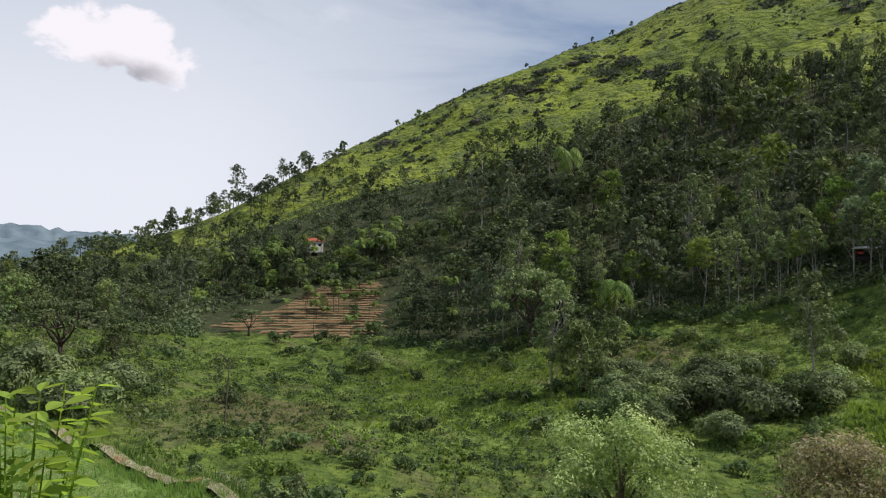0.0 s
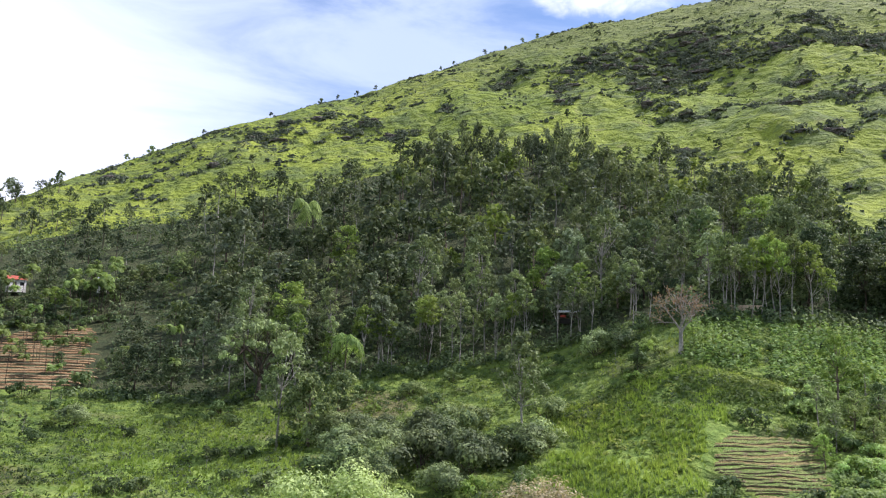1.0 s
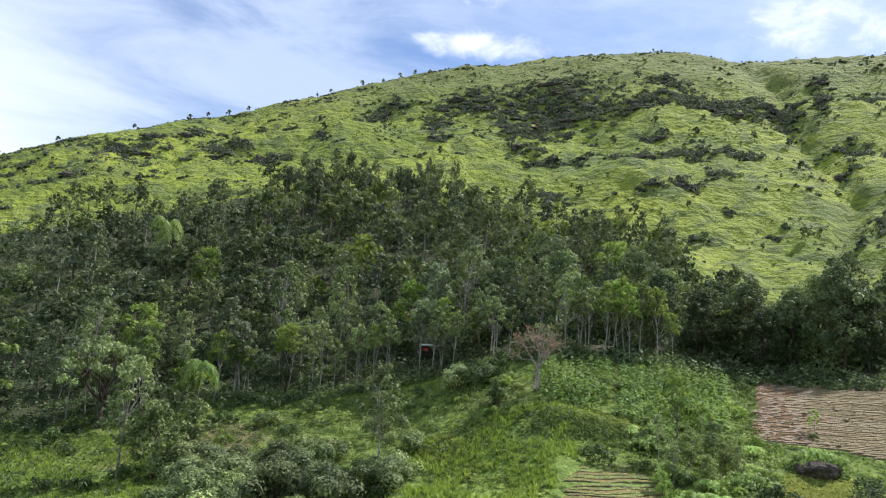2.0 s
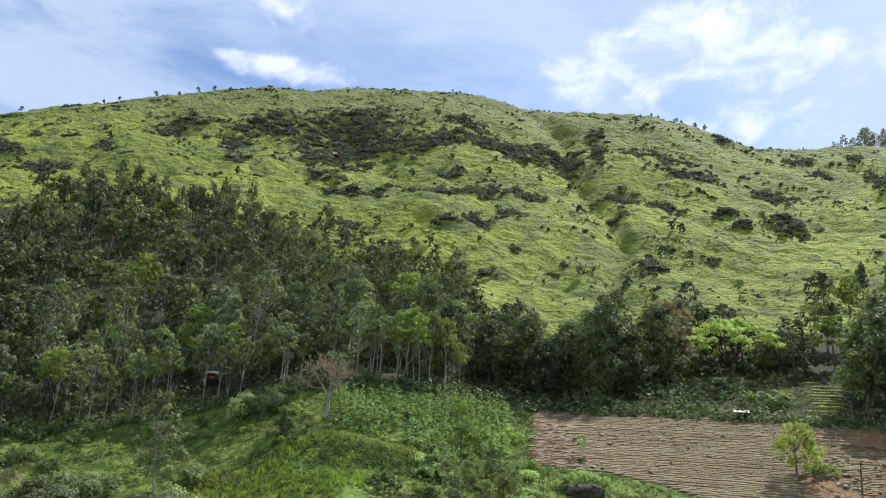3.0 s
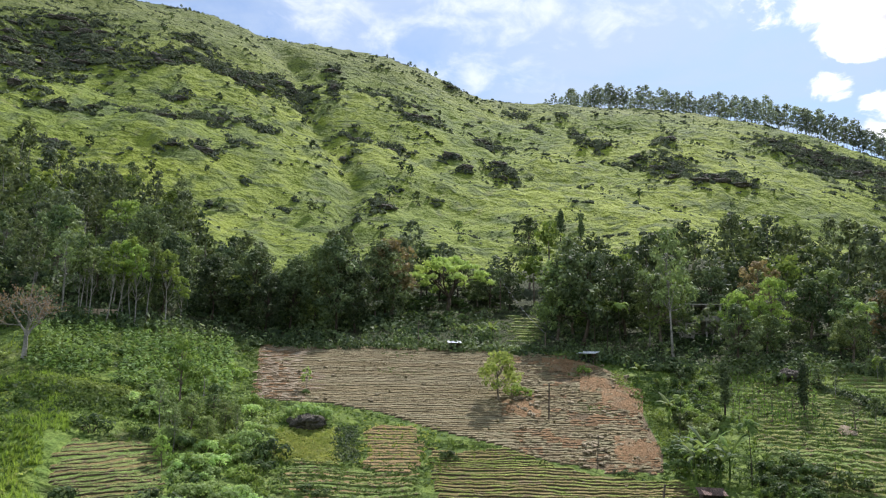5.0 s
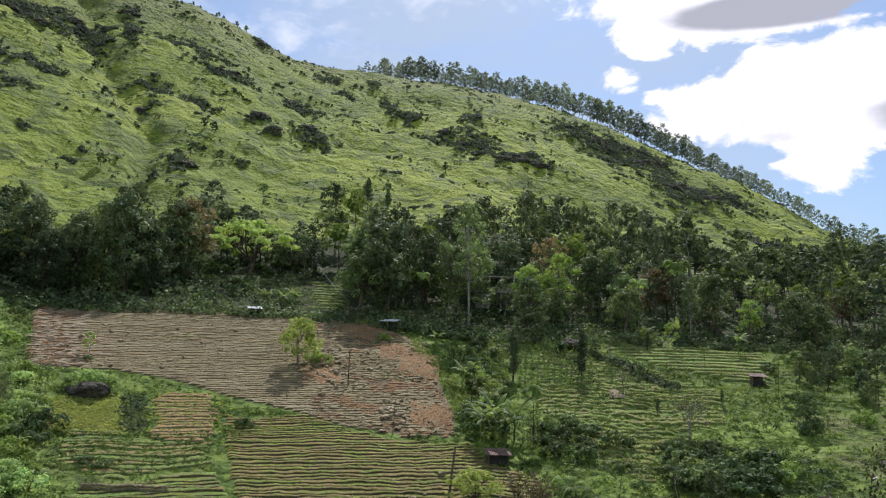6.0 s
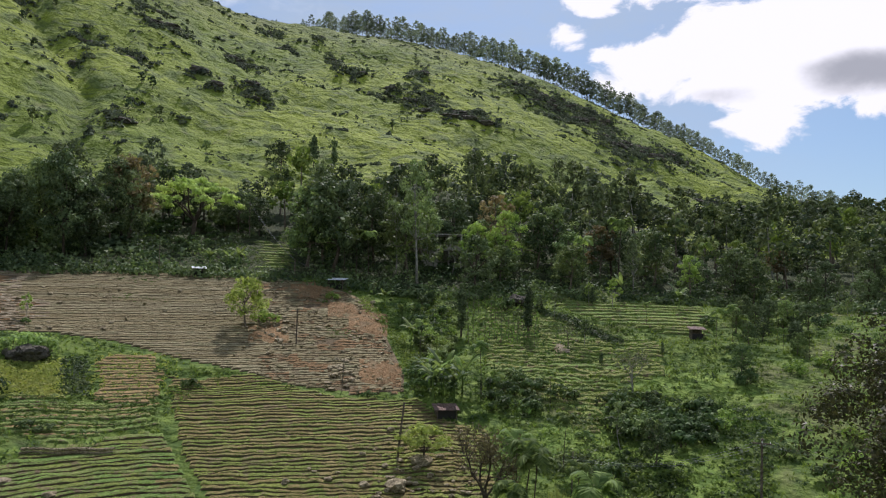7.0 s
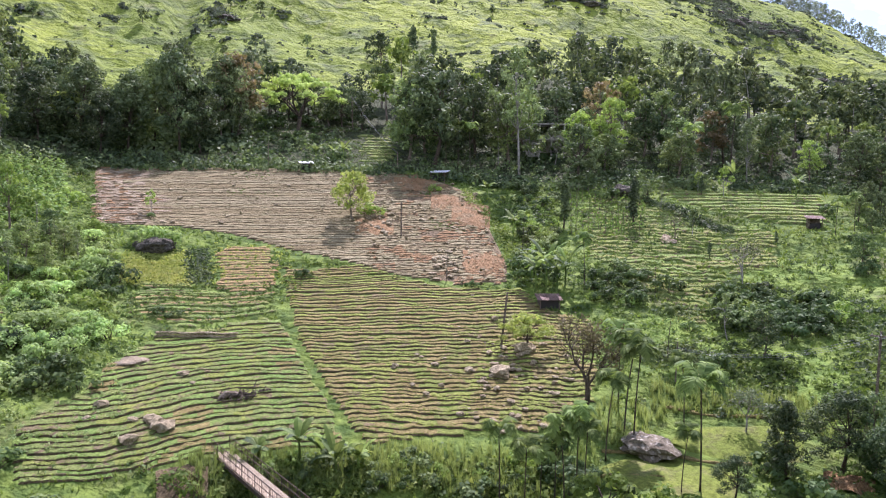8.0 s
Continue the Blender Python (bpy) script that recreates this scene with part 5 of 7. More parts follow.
def scrub_banks():
    """Dense low growth: on the slope beside the terraces, along the gully, the stream and the hedge."""
    mass = Mass()
    for b0, b1, d0, d1, n, hi, leaves in (
            (44.0, 53.0, 70, 109, 1000, 1.2, (LEAF_PALE, LEAF_LIME, LEAF_PALE)), (-33, -19, 88, 150, 900, 1.6, (LEAF_MID, SHRUB_LEAF, LEAF_OLIVE)),
            (28, 38, 82, 110, 420, 0.6, (LEAF_BRIGHT, LEAF_LIME, WEED)), (10, 28, 82, 140, 1200, 1.25, (LEAF_LIME, LEAF_MID, WEED)), (88.5, 97, 68, 90, 300, 1.0, (LEAF_MID, LEAF_LIME, WEED)), (96.5, 103, 85, 98, 160, 1.2, (LEAF_MID, SHRUB_LEAF, WEED)), (103, 107, 82, 98, 120, 1.2, (LEAF_MID, SHRUB_LEAF, WEED)), (97, 107, 70, 83, 420, 0.9, (WEED, LEAF_LIME, SHRUB_LEAF)),
            (91, 95, 77, 83, 130, 1.6, (LEAF_MID, SHRUB_LEAF, LEAF_MID)),
            (81.8, 84.8, 95, 131, 280, 1.2, (LEAF_MID, WEED, LEAF_LIME)), (59.5, 88, 53.5, 58.6, 520, 1.0, (LEAF_BRIGHT, WEED, LEAF_LIME)), (101, 110, 54, 62, 160, 1.0, (LEAF_MID, WEED, LEAF_LIME)),
            (-18, 11, 78, 140, 1300, 1.35, (SHRUB_LEAF, LEAF_DARK, WEED)), (29, 44, 98, 124, 420, 1.1, (LEAF_LIME, LEAF_MID, WEED))):
        b, d = rng.uniform(b0, b1, n), np.sqrt(rng.uniform(d0**2, d1**2, n))
        x, y = d * np.sin(np.radians(b)), d * np.cos(np.radians(b))
        dense = wave(x, y, 22, 95) + 0.7 * wave(x, y, 9, 96) + 0.4 * rng.normal(size=n) > -0.25
        ok = dense & np.array([not in_plots(p, q) for p, q in zip(b, d)])
        b, d = b[ok], d[ok]
        which = rng.randint(3, size=len(b))
        for k, leaf in enumerate(leaves):
            m = which == k
            weed_clumps(mass, b[m], d[m], rng.uniform(0.4, hi, m.sum()), leaf, 15, 0.19)
    # yellowing beds beside the stubble, and the strip of dark crop
    for b0, b1, d0, d1, n, leaf, h in ((53.8, 57.6, 91.5, 100, 900, YELLOW_LEAF, 0.5), (57.7, 59.2, 92, 101, 240, LEAF_MID, 0.5), (59.2, 65.0, 91.4, 103, 160, YELLOW_LEAF, 0.25), (59.2, 65.2, 91, 103.4, 90, WEED, 0.3), (69.7, 73.1, 140, 160, 260, WEED, 0.9), (61, 63.4, 130.5, 132.5, 60, WEED, 0.3), (60.5, 64, 122, 124, 40, WEED, 0.3), (75.4, 77.6, 111, 113.5, 60, WEED, 0.35), (74.6, 76, 125, 129, 50, WEED, 0.5), (54, 64, 84, 91.5, 420, WEED, 0.45), (85.8, 107, 70, 132, 900, WEED, 0.5), (86, 107, 72, 126, 700, LEAF_LIME, 0.5), (44, 54, 62, 108, 500, LEAF_PALE, 0.6), (51.0, 52.0, 109, 134, 150, WEED, 0.6)):
        b, d = rng.uniform(b0, b1, n) + rng.normal(size=n) * 0.25, rng.uniform(d0, d1, n) + rng.normal(size=n) * 0.6
        weed_clumps(mass, b, d, rng.uniform(h * 0.4, h, n), leaf, 10, 0.13)
    # reeds and tall grass by the stream
    n = 1100
    b = rng.uniform(57, 104, n)
    d = np.where(b < 84, rng.uniform(54.5, 60, n), np.where(b < 92, rng.uniform(57, 68, n), rng.uniform(66, 72, n)))
    ok = np.array([not in_plots(p, q) for p, q in zip(b, d)])
    b, d = b[ok], d[ok]
    tufts(mass, b, d, rng.uniform(0.7, 1.5, len(b)), rng.uniform(0.04, 0.07, len(b)), 16, REED, 0.45)
    # leafy lip of the knoll and the shrubs under it
    t = rng.rand(420)
    weed_clumps(mass, 37.5 + 7.6 * t + rng.normal(size=420) * 0.15, 105.2 + 0.8 * np.sin(t * 5) + rng.normal(size=420) * 0.5, rng.uniform(0.5, 1.1, 420), LEAF_LIME, 12, 0.16)
    weed_clumps(mass, 37.0 + 12.0 * t, 101.5 + rng.normal(size=420) * 1.8, rng.uniform(0.4, 1.1, 420), WEED, 14, 0.17)
    # weeds that creep over the field's gully edge
    t = rng.rand(300)
    bb = np.interp(t, [0, 0.5, 1], [77.7, 80.8, 82.2])
    weed_clumps(mass, bb + rng.normal(size=300) * 0.22, np.interp(t, [0, 0.5, 1], [129, 112, 96.5]) + rng.normal(size=300) * 0.8, rng.uniform(0.25, 0.9, 300), LEAF_LIME, 12, 0.15)
    # hedge that runs down the slope
    t = rng.rand(170)
    weed_clumps(mass, 90.4 + 6.4 * t + rng.normal(size=170) * 0.15, 130.5 - 13.5 * t + rng.normal(size=170) * 0.5, rng.uniform(0.6, 1.3, 170), SHRUB_LEAF, 14, 0.2)
    mass.build("slope_scrub", "dense green shrubs and weeds along slope and stream", "scrub")


scrub_banks()

# crop rows of tall leafy plants on the knoll
CROP = leaf_mat("broad crop leaves", (0.076, 0.122, 0.040), (0.205, 0.275, 0.092), 0.4)


def crop_knoll():
    mass = Mass()
    for b in np.arange(37.5, 50.5, 0.62):
        for d in np.arange(104, 131, 1.05):
            if d < 106 + 0.5 * abs(b - 44) or d > float(by_bearing("foot_d", b)) - 4 or abs(b - 42.4 - (d - 118) * 0.03) < 0.35:
                continue
            p = np.array(spot(b + rng.uniform(-0.12, 0.12), d + rng.uniform(-0.3, 0.3)))
            k = 16
            way = unit(rng.normal(size=(k, 3)) + (0, 0, 0.6))
            pos = p + way * rng.uniform(0.4, 0.85, k)[:, None] + (0, 0, 0.75)
            v, f = leaf_cards(rng, pos, unit(way * 0.4 + (0, 0, 0.8) + 0.4 * rng.normal(size=(k, 3))), 0.27)
            mass.raw(v, f, CROP)
    mass.build("cassava_crop", "rows of leafy green crop plants on the knoll", "crop")


crop_knoll()

# ---------------- the open hill ----------------
ROCK = mottled("dark weathered rock", (0.068, 0.062, 0.050), (0.140, 0.128, 0.104), 0.35, fine=3.0, bump=0.4, c=(0.15, 0.135, 0.105))
BOULDER = mottled("pale boulder stone", (0.260, 0.212, 0.132), (0.410, 0.345, 0.228), 1.2, fine=8.0, bump=0.14, c=(0.22, 0.182, 0.115))
SCRUB = leaf_mat("hill scrub", (0.048, 0.060, 0.044), (0.128, 0.148, 0.088), 0.25, 0.85)
TUSSOCK = leaf_mat("hill tussock", (0.090, 0.130, 0.026), (0.150, 0.192, 0.038), 0.35)


def rock_mesh(seed, name="rock", material=None, rough=0.28, detail=3, flat=0.8):
    bm = bmesh.new()
    bmesh.ops.create_icosphere(bm, subdivisions=detail, radius=1.0)
    off = Vector((seed * 3.1, seed * 1.7, seed * 0.9))
    for v in bm.verts:
        n = v.co.normalized()
        k = 1 + rough * 1.5 * (noise.noise(n * 1.4 + off)) + rough * 0.8 * noise.noise(n * 3.6 + off) + rough * 0.4 * noise.noise(n * 8 + off)
        v.co = n * k
        # bedding planes
        v.co.z = (0.6 * v.co.z + 0.4 * round(v.co.z * 3.5) / 3.5) * flat
    me = bpy.data.meshes.new(name)
    bm.to_mesh(me)
    bm.free()
    me.materials.append(material or ROCK)
    return me


CRAGS = [rock_mesh(s, "rock_outcrop", ROCK, 0.34) for s in (1, 2, 3, 4)]
STONES = [rock_mesh(s, "boulder", BOULDER, 0.36, 2, 0.75) for s in (11, 12, 13)]


def crag(b, d, long, deep, high, turn=0.0):
    ob = new("rock_outcrop", CRAGS[rng.randint(4)])
    at = spot(b, d)
    ob.matrix_basis = Matrix.Translation(at + Vector((0, 0, high * 0.02))) @ Matrix.Rotation(radians(-b + turn), 4, "Z") @ Matrix.Diagonal((long / 2, deep / 2, high / 2, 1))
    return tagged(ob, "dark weathered rock ledge on the grassy hill", "rock", "rock outcrops of the hill")


def shrub_mass(mass, b, d, high, leaf, k=16, size=0.42):
    x, y = d * np.sin(np.radians(b)), d * np.cos(np.radians(b))
    p = np.repeat(np.stack([x, y, land(x, y)], 1), k, 0)
    h = np.repeat(high, k)
    way = unit(rng.normal(size=(len(p), 3)))
    way[:, 2] = np.abs(way[:, 2])
    pos = p + way * (h * rng.uniform(0.45, 1.0, len(p)))[:, None] * (1.15, 1.15, 0.9)
    v, f = leaf_tips(rng, pos, unit(way + 0.18 * rng.normal(size=way.shape)), size)
    mass.raw(v, f, leaf)


# where scrub and rock close up along the ledges: bearing, range, half width in degrees, half depth in metres
LEDGES_WEST = [
    (6.0, 377, 2.0, 8.1), (7.6, 397, 0.9, 10.3), (10.5, 401, 0.8, 12.5), (12.7, 376, 1.7, 9.2), (16.3, 354, 1.5, 5.2), (17.5, 314, 0.9, 4.1),
    (2.9, 348, 1.2, 3.0), (13.9, 379, 0.6, 7.6), (19.5, 370, 0.7, 6.3), (23.6, 408, 1.3, 11.5), (-4.2, 372, 0.9, 6.8), (25.2, 414, 1.0, 6.6),
]
LEDGES_SUMMIT = [
    (37.5, 405, 4.5, 29.7), (34.8, 372, 2.0, 20.0), (39.3, 381, 2.5, 11.4), (30.8, 405, 2.7, 16.0), (28.4, 384, 0.9, 13.9), (28.6, 349, 0.7, 7.2),
    (46.0, 412, 1.8, 8.6), (43.5, 377, 1.9, 10.8), (47.0, 381, 2.6, 13.0), (49.7, 382, 2.2, 18.0), (52.8, 385, 2.2, 15.4), (54.5, 386, 0.9, 19.2),
    (35.8, 334, 1.2, 7.0), (36.9, 320, 1.8, 5.2), (39.5, 322, 0.7, 3.7), (43.5, 315, 1.5, 10.0), (47.2, 321, 1.9, 7.3), (50.7, 326, 2.0, 6.3),
    (44.9, 341, 1.1, 3.1), (37.3, 285, 1.2, 5.3), (44.7, 280, 1.3, 2.0), (47.7, 282, 1.3, 3.5), (49.8, 296, 1.1, 6.0), (56.5, 395, 0.6, 25.3),
]
LEDGES_SADDLE = [
    (57.7, 346, 0.8, 4.8), (57.9, 315, 0.8, 7.0), (60.3, 265, 0.9, 11.5), (61.0, 402, 2.0, 17.0), (62.9, 372, 2.2, 8.0), (61.2, 331, 1.5, 7.5),
    (59.0, 336, 0.9, 9.0), (65.6, 331, 1.0, 3.4), (66.6, 318, 0.8, 3.2), (68.8, 377, 1.4, 15.0), (69.7, 327, 1.4, 12.6), (65.5, 474, 0.6, 10.6),
    (72.0, 429, 0.8, 8.0), (70.5, 461, 0.9, 9.2), (56.3, 431, 0.6, 9.7),
]
LEDGES_EAST = [
    (75.2, 417, 0.5, 26.0), (77.0, 386, 1.1, 9.0), (81.5, 412, 0.8, 30.0), (79.4, 359, 1.1, 8.3), (82.0, 356, 1.5, 22.0), (84.2, 341, 1.1, 13.0),
    (86.3, 346, 1.7, 13.3), (90.1, 446, 2.6, 22.0), (92.5, 438, 2.1, 32.0), (94.8, 455, 1.7, 36.0), (96.5, 411, 1.4, 26.0), (98.6, 428, 1.6, 30.0),
    (100.6, 462, 1.2, 14.4), (102.9, 373, 2.3, 12.0), (98.6, 299, 1.2, 9.0), (74.0, 462, 0.5, 10.5),
]
THICK = LEDGES_WEST + LEDGES_SUMMIT + LEDGES_SADDLE + LEDGES_EAST
for b, d, wide, deep in THICK:
    area = wide * d * 0.0175 * deep * 3.1
    for i in range(max(1, int(area / 130))):
        a, r = rng.uniform(0, 6.28), math.sqrt(rng.rand()) * 0.85
        crag(b + wide * r * math.cos(a), d + deep * r * math.sin(a), rng.uniform(3, 9), rng.uniform(2.5, 5), rng.uniform(2.0, 4.6), rng.uniform(-20, 20))


def hill_scrub():
    mass = Mass()
    b, d, h = [], [], []
    # small dark strips of scrub between the large ones
    for i in range(520):
        bb = rng.uniform(-6, 110)
        lo, hi = float(by_bearing("top_d", bb)) + 15, float(by_bearing("ridge_d", bb)) - 12
        n = rng.randint(3, 12)
        b.append(bb + rng.uniform(0.3, 1.2) * rng.normal(size=n) * 0.5)
        d.append(lo + (hi - lo) * rng.rand() ** 0.7 + rng.normal(size=n) * 1.0)
        h.append(rng.uniform(0.4, 1.3, n))
    for bb, dd, wide, deep in THICK:
        n = int(6 + wide * dd * 0.0175 * deep * 3.1 / 1.9)
        sb, sd = rng.normal(size=n) * 0.55, rng.normal(size=n) * 0.55
        pb, pd = bb + wide * sb, dd + deep * (sd + 0.35 * wave(sb * 4.0 + bb, sb * 0, 4.0, 79))
        # clumps stretched along the contour, open grass between them
        lumps = 1.3 * wave(pb * 1.0, pd * 0.22, 2.2, 77) + 0.35 * rng.normal(size=n) - 0.35 * (sb**2 + sd**2) > -0.75
        b.append(pb[lumps])
        d.append(pd[lumps])
        h.append(rng.uniform(0.7, 2.3, lumps.sum()))
    b, d, h = np.concatenate(b), np.concatenate(d), np.concatenate(h)
    shrub_mass(mass, b, d, h, SCRUB, 16, 0.62)
    # single low bushes all over, thicker in the hollows
    n = 14000
    b = rng.uniform(-12, 116, n)
    lo, hi = by_bearing("top_d", b) - 5, by_bearing("ridge_d", b) + 3
    d = lo + (hi - lo) * rng.rand(n)
    x, y = d * np.sin(np.radians(b)), d * np.cos(np.radians(b))
    ok = wave(x, y, 70, 71) + 0.8 * wave(x, y, 22, 72) + rng.normal(size=n) * 0.5 > 0.45
    shrub_mass(mass, b[ok], d[ok], rng.uniform(0.2, 0.95, ok.sum()), SCRUB, 8, 0.40)
    mass.build("hill_scrub", "dark green scrub in bands along the hill ledges", "scrub")
    mass = Mass()
    n = 3200
    b = rng.uniform(-14, 116, n)
    lo, hi = by_bearing("top_d", b) - 8, by_bearing("ridge_d", b) + 4
    d = np.sqrt(lo**2 + (hi**2 - lo**2) * rng.rand(n))
    x, y = d * np.sin(np.radians(b)), d * np.cos(np.radians(b))
    ok = wave(x, y, 40, 73) + wave(x, y, 12, 74) + rng.normal(size=n) * 0.7 > -0.9
    k = int(ok.sum())
    weed_clumps(mass, b[ok], d[ok], rng.uniform(0.35, 0.95, k), TUSSOCK, 5, 0.28)
    mass.build("hill_tussocks", "coarse green tussock grass on the open hill", "grass")


hill_scrub()

# eucalyptus along the far ridge, lower and closer towards its end
for b, k in ((69.9, 0.5), (70.4, 0.62), (70.9, 0.85), (71.2, 0.6)):
    plant("column", b, float(by_bearing("ridge_d", b)) - 10, k, label="dark conifer-shaped tree on the ridge line")
b = 72.9
while b < 112:
    far = float(by_bearing("ridge_d", b)) - 6
    s = float(np.interp(b, [72.9, 74, 76, 84, 90, 96, 104], [0.5, 0.72, 0.88, 0.9, 1.02, 1.0, 0.6])) * rng.uniform(0.75, 1.15)
    plant("gum", b, far + rng.uniform(-30, 5), s)
    b += rng.uniform(0.11, 0.32) * (1.8 if b < 74.2 else 1.0)
# small trees along the summit and the left shoulder
for b, s in ((44.6, 0.6), (45.2, 0.7), (46.4, 1.1), (47.2, 0.9), (47.9, 0.8), (48.3, 0.8), (49.0, 0.7), (52.6, 0.6), (53.4, 0.6), (54.4, 0.6), (59.0, 0.7), (59.6, 0.9), (60.2, 0.7), (60.9, 0.8), (62.1, 0.9), (62.6, 0.8),
             (63.6, 1.1), (64.3, 1.2), (20.0, 0.7), (22.4, 1.0), (24.0, 0.8), (25.3, 1.0), (26.4, 0.9), (27.6, 0.7), (14.0, 0.8), (12.6, 0.9), (11.2, 0.8), (9.9, 0.9), (6.3, 0.7), (1.6, 0.7), (-1.9, 1.1), (-3.4, 0.9), (-7.5, 1.3)):
    plant("hill_tree", b, float(by_bearing("ridge_d", b)) - 14 + rng.uniform(-4, 4), s * 0.95)
# lone trees scattered on the open hill
for b, d, s in [
    (42.0, 342, 0.9), (45.0, 352, 0.9), (52.0, 347, 0.9), (39.6, 285, 0.9), (48.5, 248, 0.9), (44.2, 448, 0.9),
    (28.9, 458, 0.9), (31.1, 461, 0.9), (66.3, 252, 0.9), (63.0, 278, 0.9), (55.2, 252, 0.9), (61.8, 297, 0.9),
    (73.8, 265, 0.9), (75.4, 266, 0.9), (19.7, 375, 0.9), (62.5, 294, 0.9), (55.0, 314, 0.9), (54.2, 348, 0.9),
    (40.7, 264, 0.9), (28.8, 334, 0.9), (48.0, 347, 0.9), (71.7, 258, 0.9), (61.0, 277, 0.9), (79.8, 316, 0.9),
    (42.5, 263, 0.9), (43.6, 264, 0.9),
]:
    plant("hill_tree", b, d, s)
n = 0
while n < 70:
    b = rng.uniform(2, 108)
    lo, hi = float(by_bearing("top_d", b)) + 10, float(by_bearing("ridge_d", b)) - 25
    plant("hill_tree", b, lo + (hi - lo) * rng.rand() ** 1.6, rng.uniform(0.35, 0.85), tall=rng.uniform(0.8, 1.2))
    n += 1
# tall trees that stand over the left shoulder
plant("gum", -15.0, 385, 1.0, label="tall lone tree with tiered crown over the wood")
plant("gum", -11.9, 385, 0.6, label="pale thin-leaved tree over the wood")
plant("gum", -17.0, 385, 0.6, label="pale thin-leaved tree over the wood")
plant("gum", -10.2, 385, 0.55, label="pale thin-leaved tree over the wood")


# far hills beyond the valley, with blue distance haze in their base colour
def far_hills():
    haze, nt, out = new_mat("far forest with painted haze")
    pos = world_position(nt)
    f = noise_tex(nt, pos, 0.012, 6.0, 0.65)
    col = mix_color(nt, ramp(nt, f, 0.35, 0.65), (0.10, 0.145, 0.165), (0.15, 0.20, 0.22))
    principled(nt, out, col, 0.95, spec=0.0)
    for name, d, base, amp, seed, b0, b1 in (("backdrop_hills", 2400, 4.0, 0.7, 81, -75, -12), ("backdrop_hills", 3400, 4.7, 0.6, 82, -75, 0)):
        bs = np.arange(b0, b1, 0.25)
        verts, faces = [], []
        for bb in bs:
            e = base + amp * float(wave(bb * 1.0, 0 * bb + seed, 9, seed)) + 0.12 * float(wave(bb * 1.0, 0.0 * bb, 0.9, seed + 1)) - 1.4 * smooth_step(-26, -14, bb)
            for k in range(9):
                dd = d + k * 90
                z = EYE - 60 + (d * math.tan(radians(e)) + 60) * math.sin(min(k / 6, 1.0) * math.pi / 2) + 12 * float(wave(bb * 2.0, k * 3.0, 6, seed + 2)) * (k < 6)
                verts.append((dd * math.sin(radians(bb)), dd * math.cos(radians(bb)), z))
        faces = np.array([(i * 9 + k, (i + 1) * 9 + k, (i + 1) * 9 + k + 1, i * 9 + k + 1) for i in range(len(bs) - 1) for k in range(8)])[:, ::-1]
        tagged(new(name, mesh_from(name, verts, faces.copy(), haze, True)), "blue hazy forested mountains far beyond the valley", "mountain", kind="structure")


far_hills()

# ---------------- buildings, bridge and poles ----------------
PLASTER = mottled("old whitewash", (0.55, 0.53, 0.48), (0.68, 0.66, 0.61), 0.8, c=(0.36, 0.33, 0.28), bump=0.01)
CONCRETE = mottled("stained concrete", (0.30, 0.28, 0.25), (0.42, 0.40, 0.36), 0.7, c=(0.20, 0.18, 0.15), bump=0.02)
RED_TILE = mottled("red clay tiles", (0.28, 0.075, 0.05), (0.37, 0.11, 0.07), 2.0, c=(0.26, 0.07, 0.05))
RUST_ROOF = mottled("rusty roof sheet", (0.11, 0.070, 0.055), (0.17, 0.115, 0.095), 1.5, rough=0.6)
SHEET = mottled("pale metal sheet", (0.50, 0.54, 0.58), (0.66, 0.69, 0.72), 1.2, rough=0.4, spec=0.5, c=(0.38, 0.36, 0.33), bump=0.01)
TIMBER = mottled("weathered timber", (0.10, 0.078, 0.058), (0.19, 0.155, 0.12), 3.0)
DECK = mottled("bridge deck boards", (0.34, 0.27, 0.19), (0.46, 0.38, 0.28), 2.5, c=(0.25, 0.19, 0.13))
IRON = mottled("rusty painted iron", (0.06, 0.05, 0.045), (0.12, 0.085, 0.06), 3.0, rough=0.55, metal=0.4)
RED_PAINT = plain("red paint", (0.45, 0.05, 0.04), 0.5)
WIRE = plain("grey wire", (0.22, 0.22, 0.23), 0.5, 0.3)
# near-black panel colour that stands in for the shaded inside of openings
DARK_GAP = plain("painted dark of openings", (0.03, 0.028, 0.025), 0.9)


def root(name, bearing, d, turn=0.0, lift=0.0):
    ob = new(name)
    ob.matrix_basis = Matrix.Translation(spot(bearing, d) + Vector((0, 0, lift))) @ Matrix.Rotation(radians(-bearing + turn), 4, "Z")
    return ob


def add(name, bld, material, parent, label=""):
    return child(name, bld.mesh(name, material), parent, label)


def gable_roof(w, d, low, high, thick=0.08, over=0.3):
    b = Build()
    hw, hd = w / 2 + over, d / 2 + over
    for s in (-1, 1):
        y0, y1 = s * hd, 0.0
        vs = [(-hw, y0, low), (hw, y0, low), (hw, y1, high), (-hw, y1, high)]
        b.add(vs + [(x, y, z + thick) for x, y, z in vs], [(0, 1, 2, 3), (7, 6, 5, 4), (0, 4, 5, 1), (1, 5, 6, 2), (2, 6, 7, 3), (3, 7, 4, 0)])
    return b


